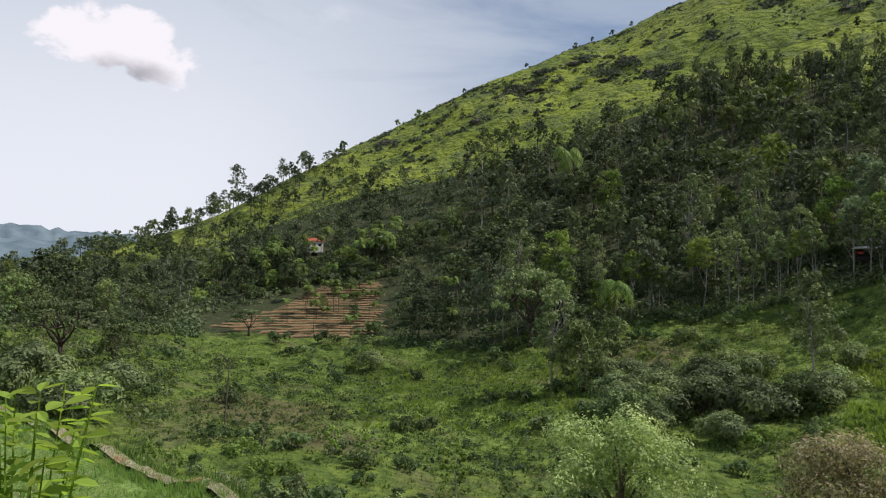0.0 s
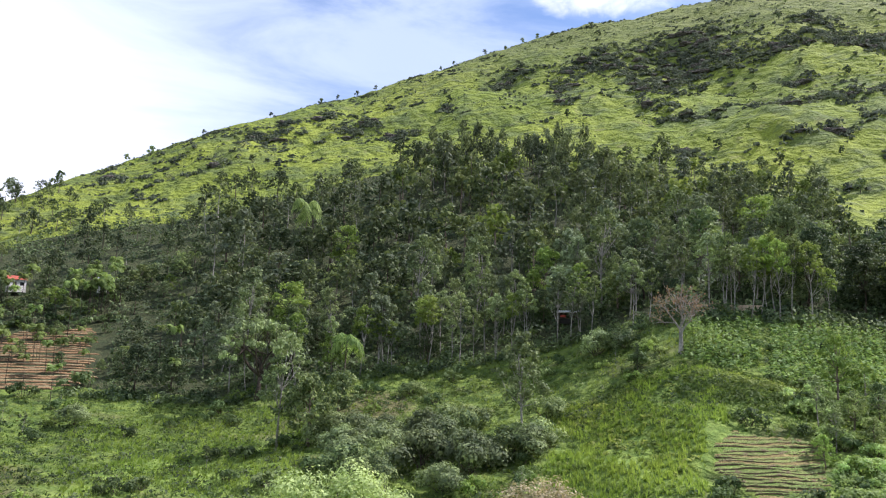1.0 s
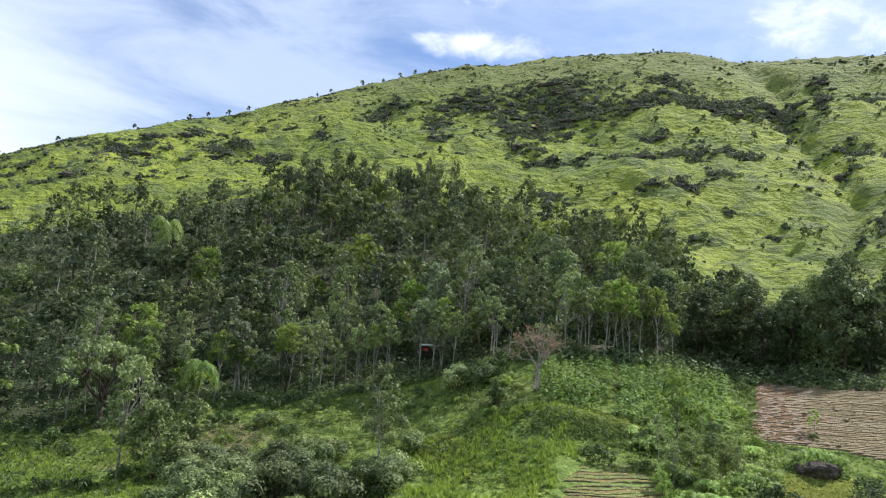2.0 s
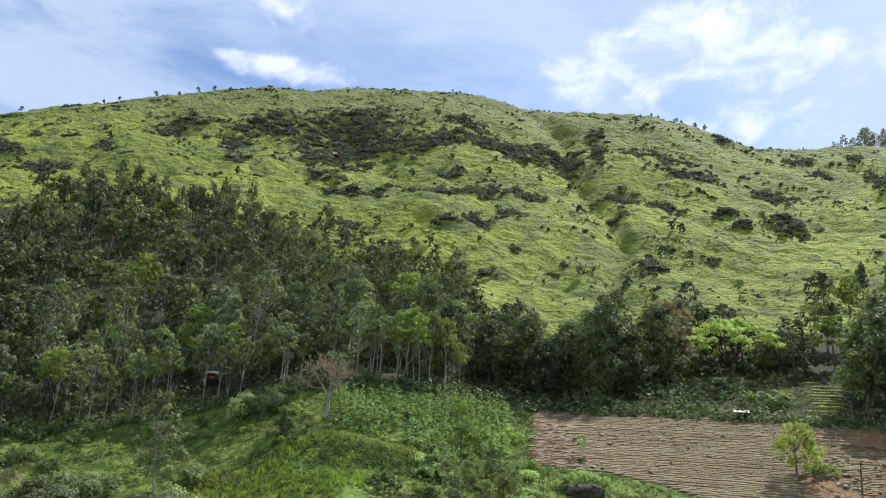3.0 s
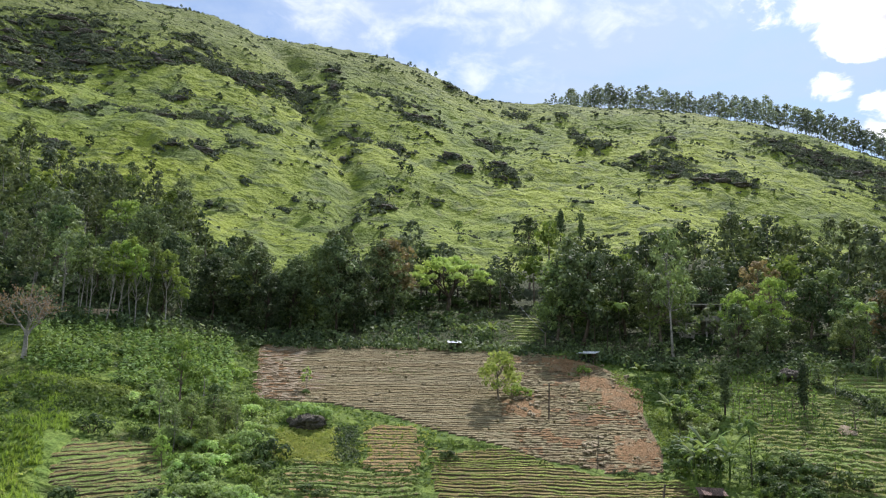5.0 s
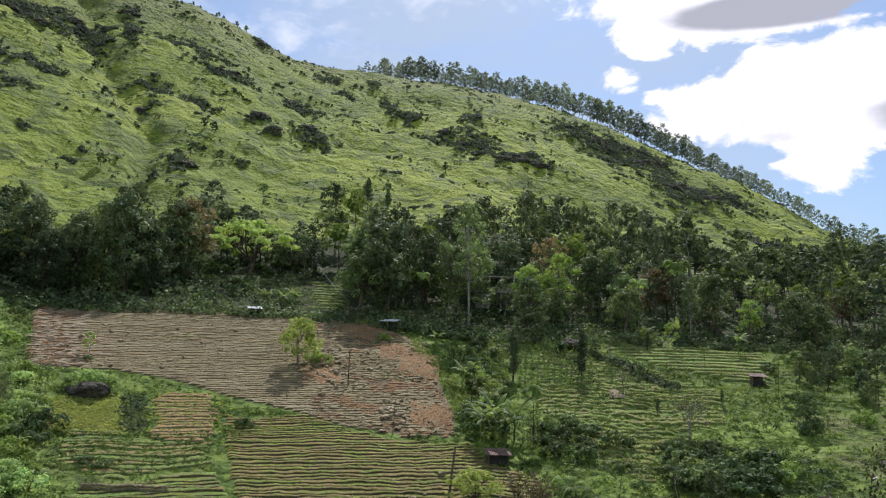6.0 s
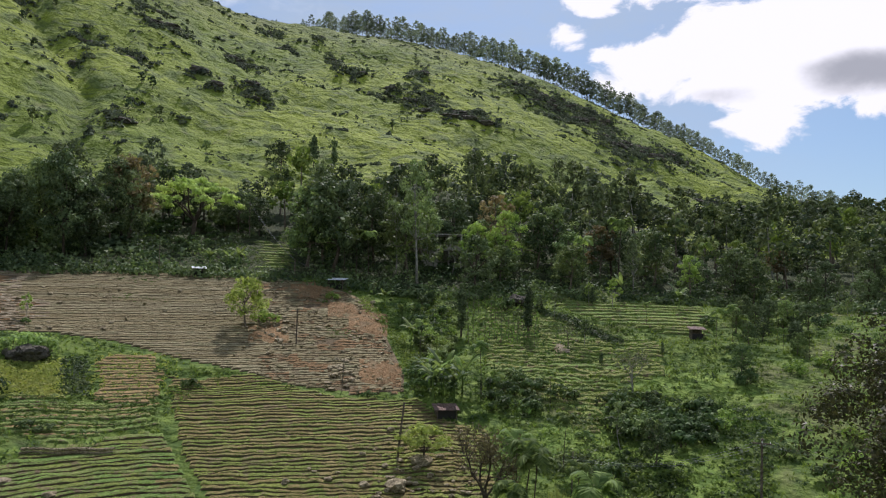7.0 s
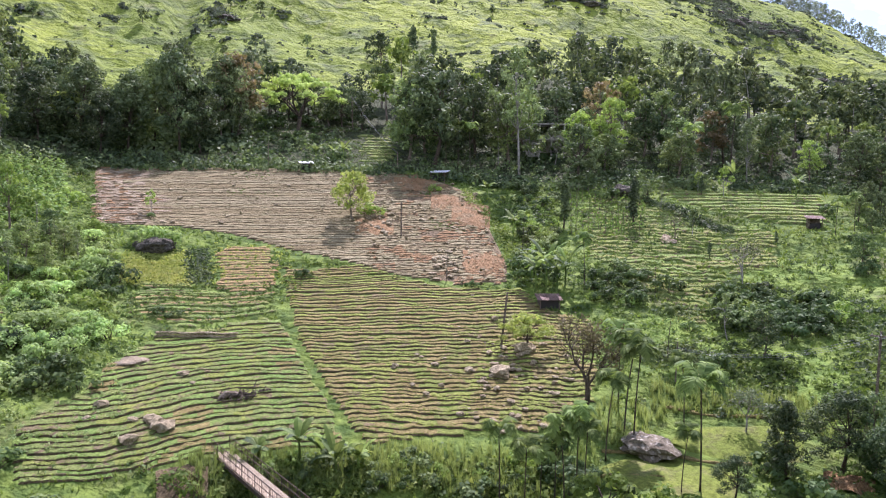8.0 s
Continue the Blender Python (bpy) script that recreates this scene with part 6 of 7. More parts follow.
def slant_roof(w, d, z0, z1, thick=0.05, ribs=10):
    b = Build()
    n = 2 * ribs + 1
    xs = [-w / 2 + w * i / (2 * ribs) for i in range(n)]
    rows = [[(x, y, z + (thick if i % 2 else 0) - drop) for i, x in enumerate(xs)] for y, z, drop in ((-d / 2, z0, 0), (d / 2, z1, 0), (-d / 2, z0, 0.03), (d / 2, z1, 0.03))]
    faces = []
    for i in range(n - 1):
        faces += [(i, i + 1, n + i + 1, n + i), (2 * n + i, 3 * n + i, 3 * n + i + 1, 2 * n + i + 1), (i, 2 * n + i, 2 * n + i + 1, i + 1), (n + i, n + i + 1, 3 * n + i + 1, 3 * n + i)]
    b.add([p for r in rows for p in r], faces)
    return b


def small_house(bearing, d, w, dep, h, wall, roof, label, turn=0.0, lift=0.0, name="house"):
    ob = tagged(root(name, bearing, d, turn, lift), label, "house")
    t = 0.18
    xs = [-w / 2, -w * 0.28, -w * 0.06, w * 0.14, w * 0.36, w / 2]
    y = -dep / 2 + t / 2
    for at, size in (((0, dep / 2 - t / 2, h / 2 - 0.4), (w, t, h + 0.8)), ((-w / 2 + t / 2, 0, h / 2 - 0.4), (t, dep - 2 * t, h + 0.8)), ((w / 2 - t / 2, 0, h / 2 - 0.4), (t, dep - 2 * t, h + 0.8))):
        add("wall", Build().box(at, size), wall, ob)
    # front wall with a door gap and a window gap
    for i in (0, 2, 4):
        add("wall", Build().box(((xs[i] + xs[i + 1]) / 2, y, h / 2 - 0.4), (xs[i + 1] - xs[i], t, h + 0.8)), wall, ob)
    add("lintel", Build().box(((xs[1] + xs[2]) / 2, y, h * 0.9), (xs[2] - xs[1], t, h * 0.2)), wall, ob)
    add("lintel", Build().box(((xs[3] + xs[4]) / 2, y, h * 0.88), (xs[4] - xs[3], t, h * 0.24)), wall, ob)
    add("wall", Build().box(((xs[3] + xs[4]) / 2, y, h * 0.2 - 0.4), (xs[4] - xs[3], t, h * 0.4 + 0.8)), wall, ob)
    add("door", Build().box(((xs[1] + xs[2]) / 2, y + 0.03, h * 0.4), (xs[2] - xs[1] - 0.01, 0.05, h * 0.8)), TIMBER, ob)
    add("window", Build().box(((xs[3] + xs[4]) / 2, y + 0.03, h * 0.58), (xs[4] - xs[3] - 0.01, 0.05, h * 0.35)), DARK_GAP, ob)
    add("roof", gable_roof(w, dep, h, h + dep * 0.32), roof, ob)
    return ob


small_house(-9.5, 236, 4.2, 3.4, 2.5, PLASTER, RED_TILE, "small white house with a red tiled roof among palms", 14, 1.6)
small_house(-4.0, 226, 4.5, 3.5, 2.4, PLASTER, SHEET, "small whitewashed hut half hidden by trees", -10, 1.0, "hut")


def building_frame():
    ob = tagged(root("unfinished_building", 83.7, 155, 8), "unfinished two-storey concrete building behind trees", "building")
    for z in (3.1, 6.2):
        add("floor_slab", Build().box((0, 0, z), (8.0, 5.0, 0.2)), CONCRETE, ob)
    for x in (-3.7, -1.2, 1.2, 3.7):
        for y in (-2.2, 2.2):
            add("column", Build().box((x, y, 1.25), (0.3, 0.3, 3.5)), CONCRETE, ob)
            add("column", Build().box((x, y, 4.65), (0.28, 0.28, 2.9)), CONCRETE, ob)
    add("wall", Build().box((0, 2.2, 1.5), (6.9, 0.16, 3.0)), CONCRETE, ob)
    add("wall", Build().box((-2.45, -2.2, 1.25), (2.2, 0.16, 2.9)), CONCRETE, ob)
    add("wall", Build().box((2.45, -2.2, 3.75), (2.2, 0.16, 1.1)), CONCRETE, ob)
    add("wall", Build().box((0, -2.2, 3.65), (2.1, 0.14, 0.9)), CONCRETE, ob)


building_frame()
plant("young", 82.9, 150, 1.15)
plant("young", 84.5, 149, 1.2)
plant("bush", 83.6, 149, 1.0)


def lean_to(bearing, d, w, dep, h, label, roof=SHEET, turn=0.0, walls=False, name="shed"):
    ob = tagged(root(name, bearing, d, turn), label, "shed")
    for x in (-w / 2 + 0.1, w / 2 - 0.1):
        for y, z in ((-dep / 2 + 0.1, h - 0.25), (dep / 2 - 0.1, h + 0.12)):
            add("post", Build().tube([(x, y, -0.4), (x + 0.03, y, z / 2), (x, y, z)], [0.06, 0.055, 0.05], 6), TIMBER, ob)
    add("roof", slant_roof(w + 0.5, dep + 0.5, h - 0.22, h + 0.16), roof, ob)
    if walls:
        add("back_wall", Build().box((0, dep / 2 - 0.22, h / 2 - 0.15), (w - 0.34, 0.06, h)), TIMBER, ob)
        add("side_wall", Build().box((-w / 2 + 0.22, 0, h / 2 - 0.2), (0.06, dep - 0.55, h - 0.1)), TIMBER, ob)
        # dark panel across the front, painted in place of the shade inside
        add("counter", Build().box((0, -dep / 2 + 0.25, 0.35), (w - 0.34, 0.08, 0.9)), DARK_GAP, ob)
    return ob


lean_to(66.2, 134.8, 1.9, 1.5, 1.5, "small field hut with a pale sheet roof on posts", turn=6, walls=True, name="field_hut")
lean_to(76.0, 133.0, 2.8, 2.0, 1.6, "low shed with a bright metal sheet roof", turn=-20, walls=True)
lean_to(84.3, 88.6, 2.4, 2.2, 1.15, "small mud hut with a rusty brown roof", RUST_ROOF, 10, True, "field_hut")
lean_to(102.2, 124, 2.0, 1.6, 1.7, "dark hut with a rusty roof among shrubs", RUST_ROOF, turn=15, walls=True, name="hut")
kiosk = lean_to(29.0, 148.5, 3.6, 2.4, 2.3, "roadside stall with white roof edge and red board", turn=-4, walls=True, name="stall")
add("red_board", Build().box((-0.9, -1.28, 1.3), (1.0, 0.05, 0.4)), RED_PAINT, kiosk)
add("roof_edge", Build().box((0, -1.53, 2.04), (4.2, 0.05, 0.16)), PLASTER, kiosk)

# footbridge over the stream
A, B = spot(59.9, 60.8), Vector((44.0 * math.sin(radians(67.6)), 44.0 * math.cos(radians(67.6)), 0))
A.z = B.z = EYE - 20.75


def footbridge():
    ob = new("footbridge")
    ob.matrix_basis = Matrix.Translation(A) @ Matrix.Rotation(math.atan2(B.y - A.y, B.x - A.x), 4, "Z")
    tagged(ob, "narrow footbridge with boarded deck and iron railings", "bridge")
    long = (B - A).length
    n = int(long / 0.32)
    plank = Build().box((0, 0, 0), (0.29, 1.3, 0.06)).mesh("deck_board", DECK)
    for i in range(n):
        p = child("deck_board", plank, ob)
        p.location = (0.16 + i * 0.32, rng.uniform(-0.02, 0.02), rng.uniform(-0.008, 0.008))
        p.rotation_euler = (0, 0, rng.uniform(-0.01, 0.01))
    post = Build().tube([(0, 0, -0.3), (0, 0, 1.05)], [0.035, 0.032], 6).mesh("rail_post", IRON)
    for s in (-0.7, 0.7):
        add("girder", Build().box((long / 2, s, -0.2), (long, 0.1, 0.3)), IRON, ob)
        for z in (1.02, 0.55):
            add("rail", Build().tube([(0, s, z), (long / 2, s, z - 0.02), (long, s, z)], [0.03, 0.03, 0.03], 6), IRON, ob)
        for i in range(int(long / 1.25) + 1):
            p = child("rail_post", post, ob)
            p.location = (0.1 + i * 1.25, s, 0)
        for i in range(int(long / 0.31)):
            add("rail_bar", Build().box((0.1 + i * 0.31, s, 0.53), (0.02, 0.02, 0.98)), IRON, ob) if i % 4 else None
    add("abutment", Build().box((-0.6, 0, -1.1), (1.4, 2.2, 2.0), 0, 0.92), CONCRETE, ob)
    add("pier", Build().box((long * 0.62, 0, -2.0), (0.7, 1.5, 3.4), 0, 0.9), CONCRETE, ob)


footbridge()


def pole(bearing, d, h, lean=(0, 0), thick=0.11, label="weathered wooden pole in the field", arm=False, name="pole"):
    ob = tagged(root(name, bearing, d), label, "pole")
    add("shaft", Build().tube([(0, 0, -0.6), (lean[0] * 0.5, lean[1] * 0.5, h * 0.5), (lean[0], lean[1], h)], [thick, thick * 0.9, thick * 0.75], 8), TIMBER, ob)
    if arm:
        add("cross_arm", Build().box((lean[0], lean[1] - thick - 0.05, h - 0.4), (1.6, 0.1, 0.12)), TIMBER, ob)
        for x in (-0.65, 0, 0.65):
            add("insulator", Build().tube([(lean[0] + x, lean[1] - thick - 0.05, h - 0.36), (lean[0] + x, lean[1] - thick - 0.05, h - 0.2)], [0.05, 0.035], 6), PLASTER, ob)
    return ob


pole(73.2, 106.5, 5.0)
pole(80.8, 78.2, 5.7, (0.6, 0.0), 0.13)
pole(63.5, 136.6, 4.6, thick=0.08, label="thin pale pole at the field edge")
pole(72.9, 136.2, 3.4, label="short pole carrying wires at the field edge")
pole(69.6, 164.0, 7.5, (-0.2, 0), 0.12, "wooden power pole above the field", True, "power_pole")
pole(106.4, 72.0, 7.2, (0.1, 0), 0.13, "power pole with cross arm beside trees", True, "power_pole")
pole(-15.8, 91, 7.6, (0.55, 0), 0.09, "thin bare leaning stem in the meadow")
pole(76.6, 93.5, 4.0, (0.2, 0), 0.06, "thin crooked stake in the field")


def wire(a, b, sag, label="thin sagging overhead wire"):
    pts = [a.lerp(b, t) - Vector((0, 0, sag * 4 * t * (1 - t))) for t in np.linspace(0, 1, 14)]
    tagged(new("overhead_wire", Build().tube(pts, [0.009] * 14, 5).mesh("overhead_wire", WIRE)), label, "wire", "overhead wires")


up, down_end = spot(69.6, 164.0) + Vector((0, 0, 7.1)), spot(72.9, 136.2) + Vector((0, 0, 3.2))
for k in (-0.6, 0, 0.6):
    wire(up + Vector((k, 0, 0)), down_end + Vector((k * 0.3, 0, 0)), 0.8)
wire(down_end, spot(76.0, 133.0) + Vector((0, 0, 1.7)), 0.3)
east, west = spot(106.4, 72.0) + Vector((0, 0, 6.8)), spot(93.6, 73) + Vector((0, 0, 3.2))
for k in (-0.6, 0, 0.6):
    wire(east + Vector((k * 0.4, k, 0)), Vector((58 * math.sin(radians(128)), 58 * math.cos(radians(128)), EYE - 9)) + Vector((0, k, 0)), 1.0)
    wire(east + Vector((k * 0.4, k, 0)), west + Vector((0, k * 0.3, k * 0.25)), 1.2)
pole(93.6, 73, 3.8, (0.1, 0), 0.07, "short thin pole carrying wires on the slope")


# ---------------- stones ----------------
def stone(bearing, d, w, h, label="pale weathered boulder on the slope", deep=None, which=None, material=None, name="boulder"):
    ob = new(name, STONES[rng.randint(3)] if which is None else which)
    ob.matrix_basis = Matrix.Translation(spot(bearing, d) + Vector((0, 0, h * 0.22 + (0.12 if name == "field_stone" else 0.0)))) @ Matrix.Rotation(rng.uniform(0, 6.28), 4, "Z") @ Matrix.Diagonal((w / 2, (deep or w * 0.8) / 2, h / 2, 1))
    return tagged(ob, label, "rock", "boulders on the terraces")


stone(80.8, 72.4, 2.3, 1.7)
stone(82.6, 77.6, 2.6, 1.6, "large boulder under a small tree")
stone(91.9, 61.0, 4.6, 2.3, "large grey speckled boulder by the paddy", which=rock_mesh(37, "boulder", mottled("speckled brown rock", (0.085, 0.072, 0.050), (0.165, 0.142, 0.102), 0.9, fine=4, c=(0.32, 0.295, 0.245)), 0.3, 3, 0.75))
stone(89.5, 131.5, 4.6, 2.6, "large grey rock among bushes", which=rock_mesh(38, "boulder", ROCK, 0.2, 3, 0.8))
stone(54.0, 75.4, 4.6, 1.1, "broad flat brown rock in the terraces", deep=3.4, which=rock_mesh(35, "boulder", mottled("dull brown rock", (0.15, 0.122, 0.080), (0.23, 0.190, 0.130), 0.7, fine=5, c=(0.19, 0.168, 0.125)), 0.14, 3, 0.7)).location.z -= 0.55
plant("pale_bush", 55.5, 102.8, 1.1)
plant("pale_bush", 56.4, 102.4, 0.95)
plant("pale_bush", 54.6, 102.2, 0.7)
stone(55.7, 100.8, 5.0, 2.7, "dark rock overgrown with weeds", which=rock_mesh(33, "boulder", ROCK, 0.25, 3, 0.8))
for b, d, w in ((52.0, 67.2, 1.2), (55.3, 64.4, 1.5), (56.0, 63.4, 1.9), (53.6, 61.9, 1.5), (57.4, 72.0, 1.1), (54.0, 64.8, 0.8), (51.0, 65.4, 0.7), (58.0, 70.5, 0.7)):
    stone(b, d, w, w * 0.75)
for i in range(290):
    b = rng.uniform(72, 87.5) if i < 150 else rng.uniform(52, 72)
    d = rng.uniform(63, 92) if i < 110 else rng.uniform(93, 131)
    if 40 <= i < 105:
        b, d = rng.normal(81.6, 1.9), rng.normal(71, 5.5)
    if i >= 215:
        b, d = rng.uniform(70, 80), rng.uniform(94, 132)
    if not in_plots(b, d):
        continue
    w = rng.uniform(0.25, 0.8) * (1.25 if rng.rand() < 0.15 else 1.0)
    stone(b, d, w, w * rng.uniform(0.5, 0.9), "loose pale field stone on a terrace", name="field_stone")
for i in range(26):
    stone(rng.normal(71.3, 0.8), rng.normal(111, 2.6), rng.uniform(0.4, 1.2), rng.uniform(0.3, 0.9), "stone in a heap beside the field tree", name="field_stone")
    stone(rng.normal(76.6, 1.1), rng.normal(98.6, 2.2), rng.uniform(0.35, 1.1), rng.uniform(0.3, 0.8), "stone in a heap on bare earth", name="field_stone")


def soil_clods():
    """Lumps of turned earth on the brown field."""
    mass = Mass()
    n = 1100
    b, d = np.where(np.arange(n) % 5 < 3, rng.uniform(70, 81, n), rng.uniform(51.6, 72, n)), rng.uniform(93, 135, n)
    ok = np.array([bool(in_plots(p, q)) for p, q in zip(b, d)])
    b, d = b[ok], d[ok]
    x, y = d * np.sin(np.radians(b)), d * np.cos(np.radians(b))
    size = rng.uniform(0.05, 0.17, len(b)) * np.where(rng.rand(len(b)) < 0.06, 1.8, 1.0)
    six = np.array([(1, 0, 0), (-1, 0, 0), (0, 1, 0), (0, -1, 0), (0, 0, 0.8), (0, 0, -0.8)])
    verts = np.stack([x, y, land(x, y) + 0.36], 1)[:, None, :] + six * size[:, None, None] * rng.uniform(0.6, 1.4, (len(b), 6, 1))
    tri = np.array([(0, 2, 4), (2, 1, 4), (1, 3, 4), (3, 0, 4), (2, 0, 5), (1, 2, 5), (3, 1, 5), (0, 3, 5)])
    for k, material in enumerate((SOIL, SOIL_GREY, BOULDER)):
        m = np.arange(len(b)) % 7 < 3 if k == 0 else (np.arange(len(b)) % 7 >= 3) & (np.arange(len(b)) % 7 < 6) if k == 1 else np.arange(len(b)) % 7 == 6
        mass.raw(verts[m].reshape(-1, 3), (tri[None] + 6 * np.arange(m.sum())[:, None, None]).reshape(-1, 3), material)
    mass.build("soil_clods", "lumps of earth and small stones on the tilled field", "soil")


soil_clods()

# dry stone wall on the low terraces, stone by stone
wall = tagged(new("dry_stone_wall"), "low dark dry stone wall on the terraces", "wall")
wall.location = spot(58.4, 79.2)
for i in range(34):
    for k in range(2):
        o = child("stone", STONES[(i + k) % 3], wall)
        p = spot(55.6 + i * 0.165 + (0.08 if k else 0), 79.2 + 0.12 * math.sin(i * 0.4))
        o.matrix_basis = Matrix.Translation(p - wall.location + Vector((0, 0, 0.15 + 0.32 * k))) @ Matrix.Rotation(rng.uniform(0, 6), 4, "Z") @ Matrix.Diagonal((0.18, 0.16, 0.19, 1))
low_wall = tagged(new("low_wall", Build().box((0, 0, 0.2), (8.0, 0.35, 1.3)).mesh("low_wall", mottled("tan mud wall", (0.34, 0.27, 0.18), (0.46, 0.37, 0.26), 0.9))), "low tan wall at the edge of the wood", "wall")
low_wall.matrix_basis = Matrix.Translation(spot(40.6, 133.0)) @ Matrix.Rotation(radians(-40), 4, "Z")


# ---------------- single trees and plants ----------------
def branch(bld, r, a, way, long, thick, depth):
    b = a + way * long
    mid = a.lerp(b, 0.5) + Vector(r.normal(size=3)) * long * 0.06
    bld.tube([a, mid, b], [thick, thick * 0.8, thick * 0.55], 5 if depth > 1 else 4, cap=False)
    if depth:
        for k in range(2 if depth < 3 else 3):
            turn = Vector(r.normal(size=3)) * 0.62
            branch(bld, r, b if k else mid, (way + turn + Vector((0, 0, 0.16))).normalized(), long * r.uniform(0.6, 0.82), thick * 0.55, depth - 1)


def bare_tree(bearing, d, h, seed, bark, label, leaves=0, leaf=None, stout=1.0):
    r = np.random.RandomState(seed)
    ob = tagged(root("bare_tree", bearing, d), label, "tree")
    t, c = Build(), Build()
    t.tube([(0, 0, -0.4), (0.06, 0, h * 0.2), (0, 0.05, h * 0.38)], [h * 0.022 * stout, h * 0.017 * stout, h * 0.014 * stout], 7)
    for k in range(4):
        a = k * 1.6 + r.uniform(-0.4, 0.4)
        branch(c, r, Vector((0, 0.05, h * (0.26 + 0.035 * k))), Vector((math.cos(a) * 0.6, math.sin(a) * 0.6, 0.9)).normalized(), h * 0.25, h * 0.010 * stout, 5)
    add("trunk", t, bark, ob)
    add("crown", c, bark, ob)
    if leaves:
        tips = np.array([v for v in c.v if v[2] > h * 0.45])
        pos = tips[r.randint(len(tips), size=leaves)] + r.normal(size=(leaves, 3)) * 0.12
        v, f = leaf_cards(r, pos, unit(r.normal(size=(leaves, 3))), 0.14)
        child("foliage", mesh_from("foliage", v, f, leaf), ob)


bare_tree(36.9, 113.5, 9.6, 3, BARK_PALE, "nearly bare tree with sparse pinkish leaves on the knoll", 900, leaf_mat("pinkish leaves", (0.25, 0.16, 0.10), (0.42, 0.29, 0.20), 0.4), 1.7)
bare_tree(87.3, 66.2, 8.8, 5, BARK_DARK, "nearly leafless brown tree on the terraced slope", 1300, leaf_mat("withered leaves", (0.10, 0.085, 0.05), (0.20, 0.17, 0.10), 0.3), 1.45)
bare_tree(98.5, 65.7, 4.2, 7, BARK_PALE, "thin grey tree with few leaves by the paddy", 500, LEAF_GREY)
bare_tree(97.8, 98.0, 6.5, 9, BARK_PALE, "thin pale tree with sparse leaves on the slope", 500, LEAF_OLIVE)
bare_tree(93.2, 112.0, 4.0, 11, BARK, "small bare tree on the green slope", 100, LEAF_OLIVE)


def banana(bearing, d, h, seed, turn=0.0):
    r = np.random.RandomState(seed)
    ob = tagged(root("banana_plant", bearing, d), "banana plant with broad torn leaves", "plant", "banana plants")
    add("stem", Build().tube([(0, 0, -0.2), (0.03, 0, h * 0.28), (0, 0, h * 0.5)], [0.13, 0.11, 0.07], 7), PALM_LEAF, ob)
    for k in range(8):
        a = k * 2.4 + r.uniform(-0.3, 0.3)
        out, side = Vector((math.cos(a), math.sin(a), 0)), Vector((-math.sin(a), math.cos(a), 0))
        up, long = r.uniform(0.8, 1.9), h * r.uniform(0.42, 0.6)
        lf = Build()
        pts = [Vector((0, 0, h * 0.5)) + out * long * t * 0.9 + Vector((0, 0, long * (up * t - 0.85 * t * t))) for t in np.linspace(0, 1, 8)]
        for i in range(7):
            w0, w1 = (0.05 + 0.3 * math.sin(math.pi * min(1, (i + j) / 7.3)) ** 0.7 for j in (0, 1))
            for s in (-1, 1):
                lf.add([pts[i], pts[i + 1], pts[i + 1] + side * s * w1 - Vector((0, 0, 0.12 * w1 * 3)), pts[i] + side * s * w0 * 0.92 - Vector((0, 0, 0.12 * w0 * 3))], [(0, 1, 2, 3)])
        add("leaf", lf, LEAF_MID if k % 3 else LEAF_LIME, ob)


for i, (b, d, h) in enumerate(((65.6, 57.6, 4.0), (68.3, 55.6, 3.6), (67.4, 57.0, 3.0), (62.6, 58.6, 2.4), (70.0, 56.5, 2.6), (83.3, 92.6, 5.4), (84.1, 94.0, 5.8), (84.9, 92.0, 5.0), (83.0, 95.5, 4.6), (85.5, 95, 4.6), (80.9, 120, 3.4), (79.6, 127, 3.2), (34.9, 147.5, 7.0), (81.6, 112, 3.6), (101.0, 140, 4.5), (97, 143, 4.5), (68.2, 141, 3.2), (66.9, 141.5, 3.2), (68.9, 143, 3.4))):
    banana(b, d, h, 300 + i)

plant("umbrella", 65.6, 164, 1.16, tall=1.05, turn=1.0, which=0, label="spreading yellow-green umbrella tree above the brown field")
plant("umbrella", 76.9, 172, 1.15, which=1, label="broad dark flat-topped tree in the wood")
plant("umbrella", 81.6, 176, 0.85, which=2, label="flat-topped olive tree in the wood")
plant("umbrella", 6.4, 140, 1.0, which=2, tall=1.4, label="tall flat-topped tree at the edge of the wood")
for b, d, k in ((-9.1, 224, 0.85), (-9.9, 222, 0.8), (-9.5, 219, 0.7), (-10.3, 226, 0.9), (-8.7, 227, 0.95)):
    plant("areca", b, d, k)
plant("round", -10.2, 230, 0.5)
plant("umbrella", -14.2, 164, 0.55, which=1, label="dark spreading tree before the brown plot")
plant("umbrella", -26.5, 118, 0.9, which=2, label="broad olive tree at the meadow's edge")
plant("umbrella", 50.2, 150, 0.8, which=0, label="flat-topped light green tree at the edge of the wood")
plant("field", 69.6, 111.8, 1.1, which=0, label="small leafy tree standing in the brown field")
plant("bright_bush", 71.0, 114.5, 0.95)
plant("bright_bush", 75.6, 127, 0.6)
plant("field", 82.8, 77.4, 1.0, which=1, label="small bright green tree growing on a boulder")
plant("lime", 46.8, 104, 0.60, tall=1.2, label="light green tree with a slim stem below the knoll")
plant("mid", 49.2, 101, 0.42, label="bushy green tree below the knoll")
plant("young", 48.2, 103, 0.9)
for b, d, s in ((45.6, 97, 0.6), (46.6, 92, 0.55), (47.6, 96, 0.7), (48.8, 93, 0.5), (49.9, 98, 0.55), (50.8, 95, 0.45), (46.0, 88, 0.5)):
    plant(pick(("mid", 2), ("lime", 1.4), ("tall", 1)), b, d, s * 0.62, label="airy pale green tree on the weedy slope")
plant("column", 33.9, 111.6, 0.45, label="small dark cone-shaped shrub on the knoll")
plant("column", 85.3, 115.2, 0.92)
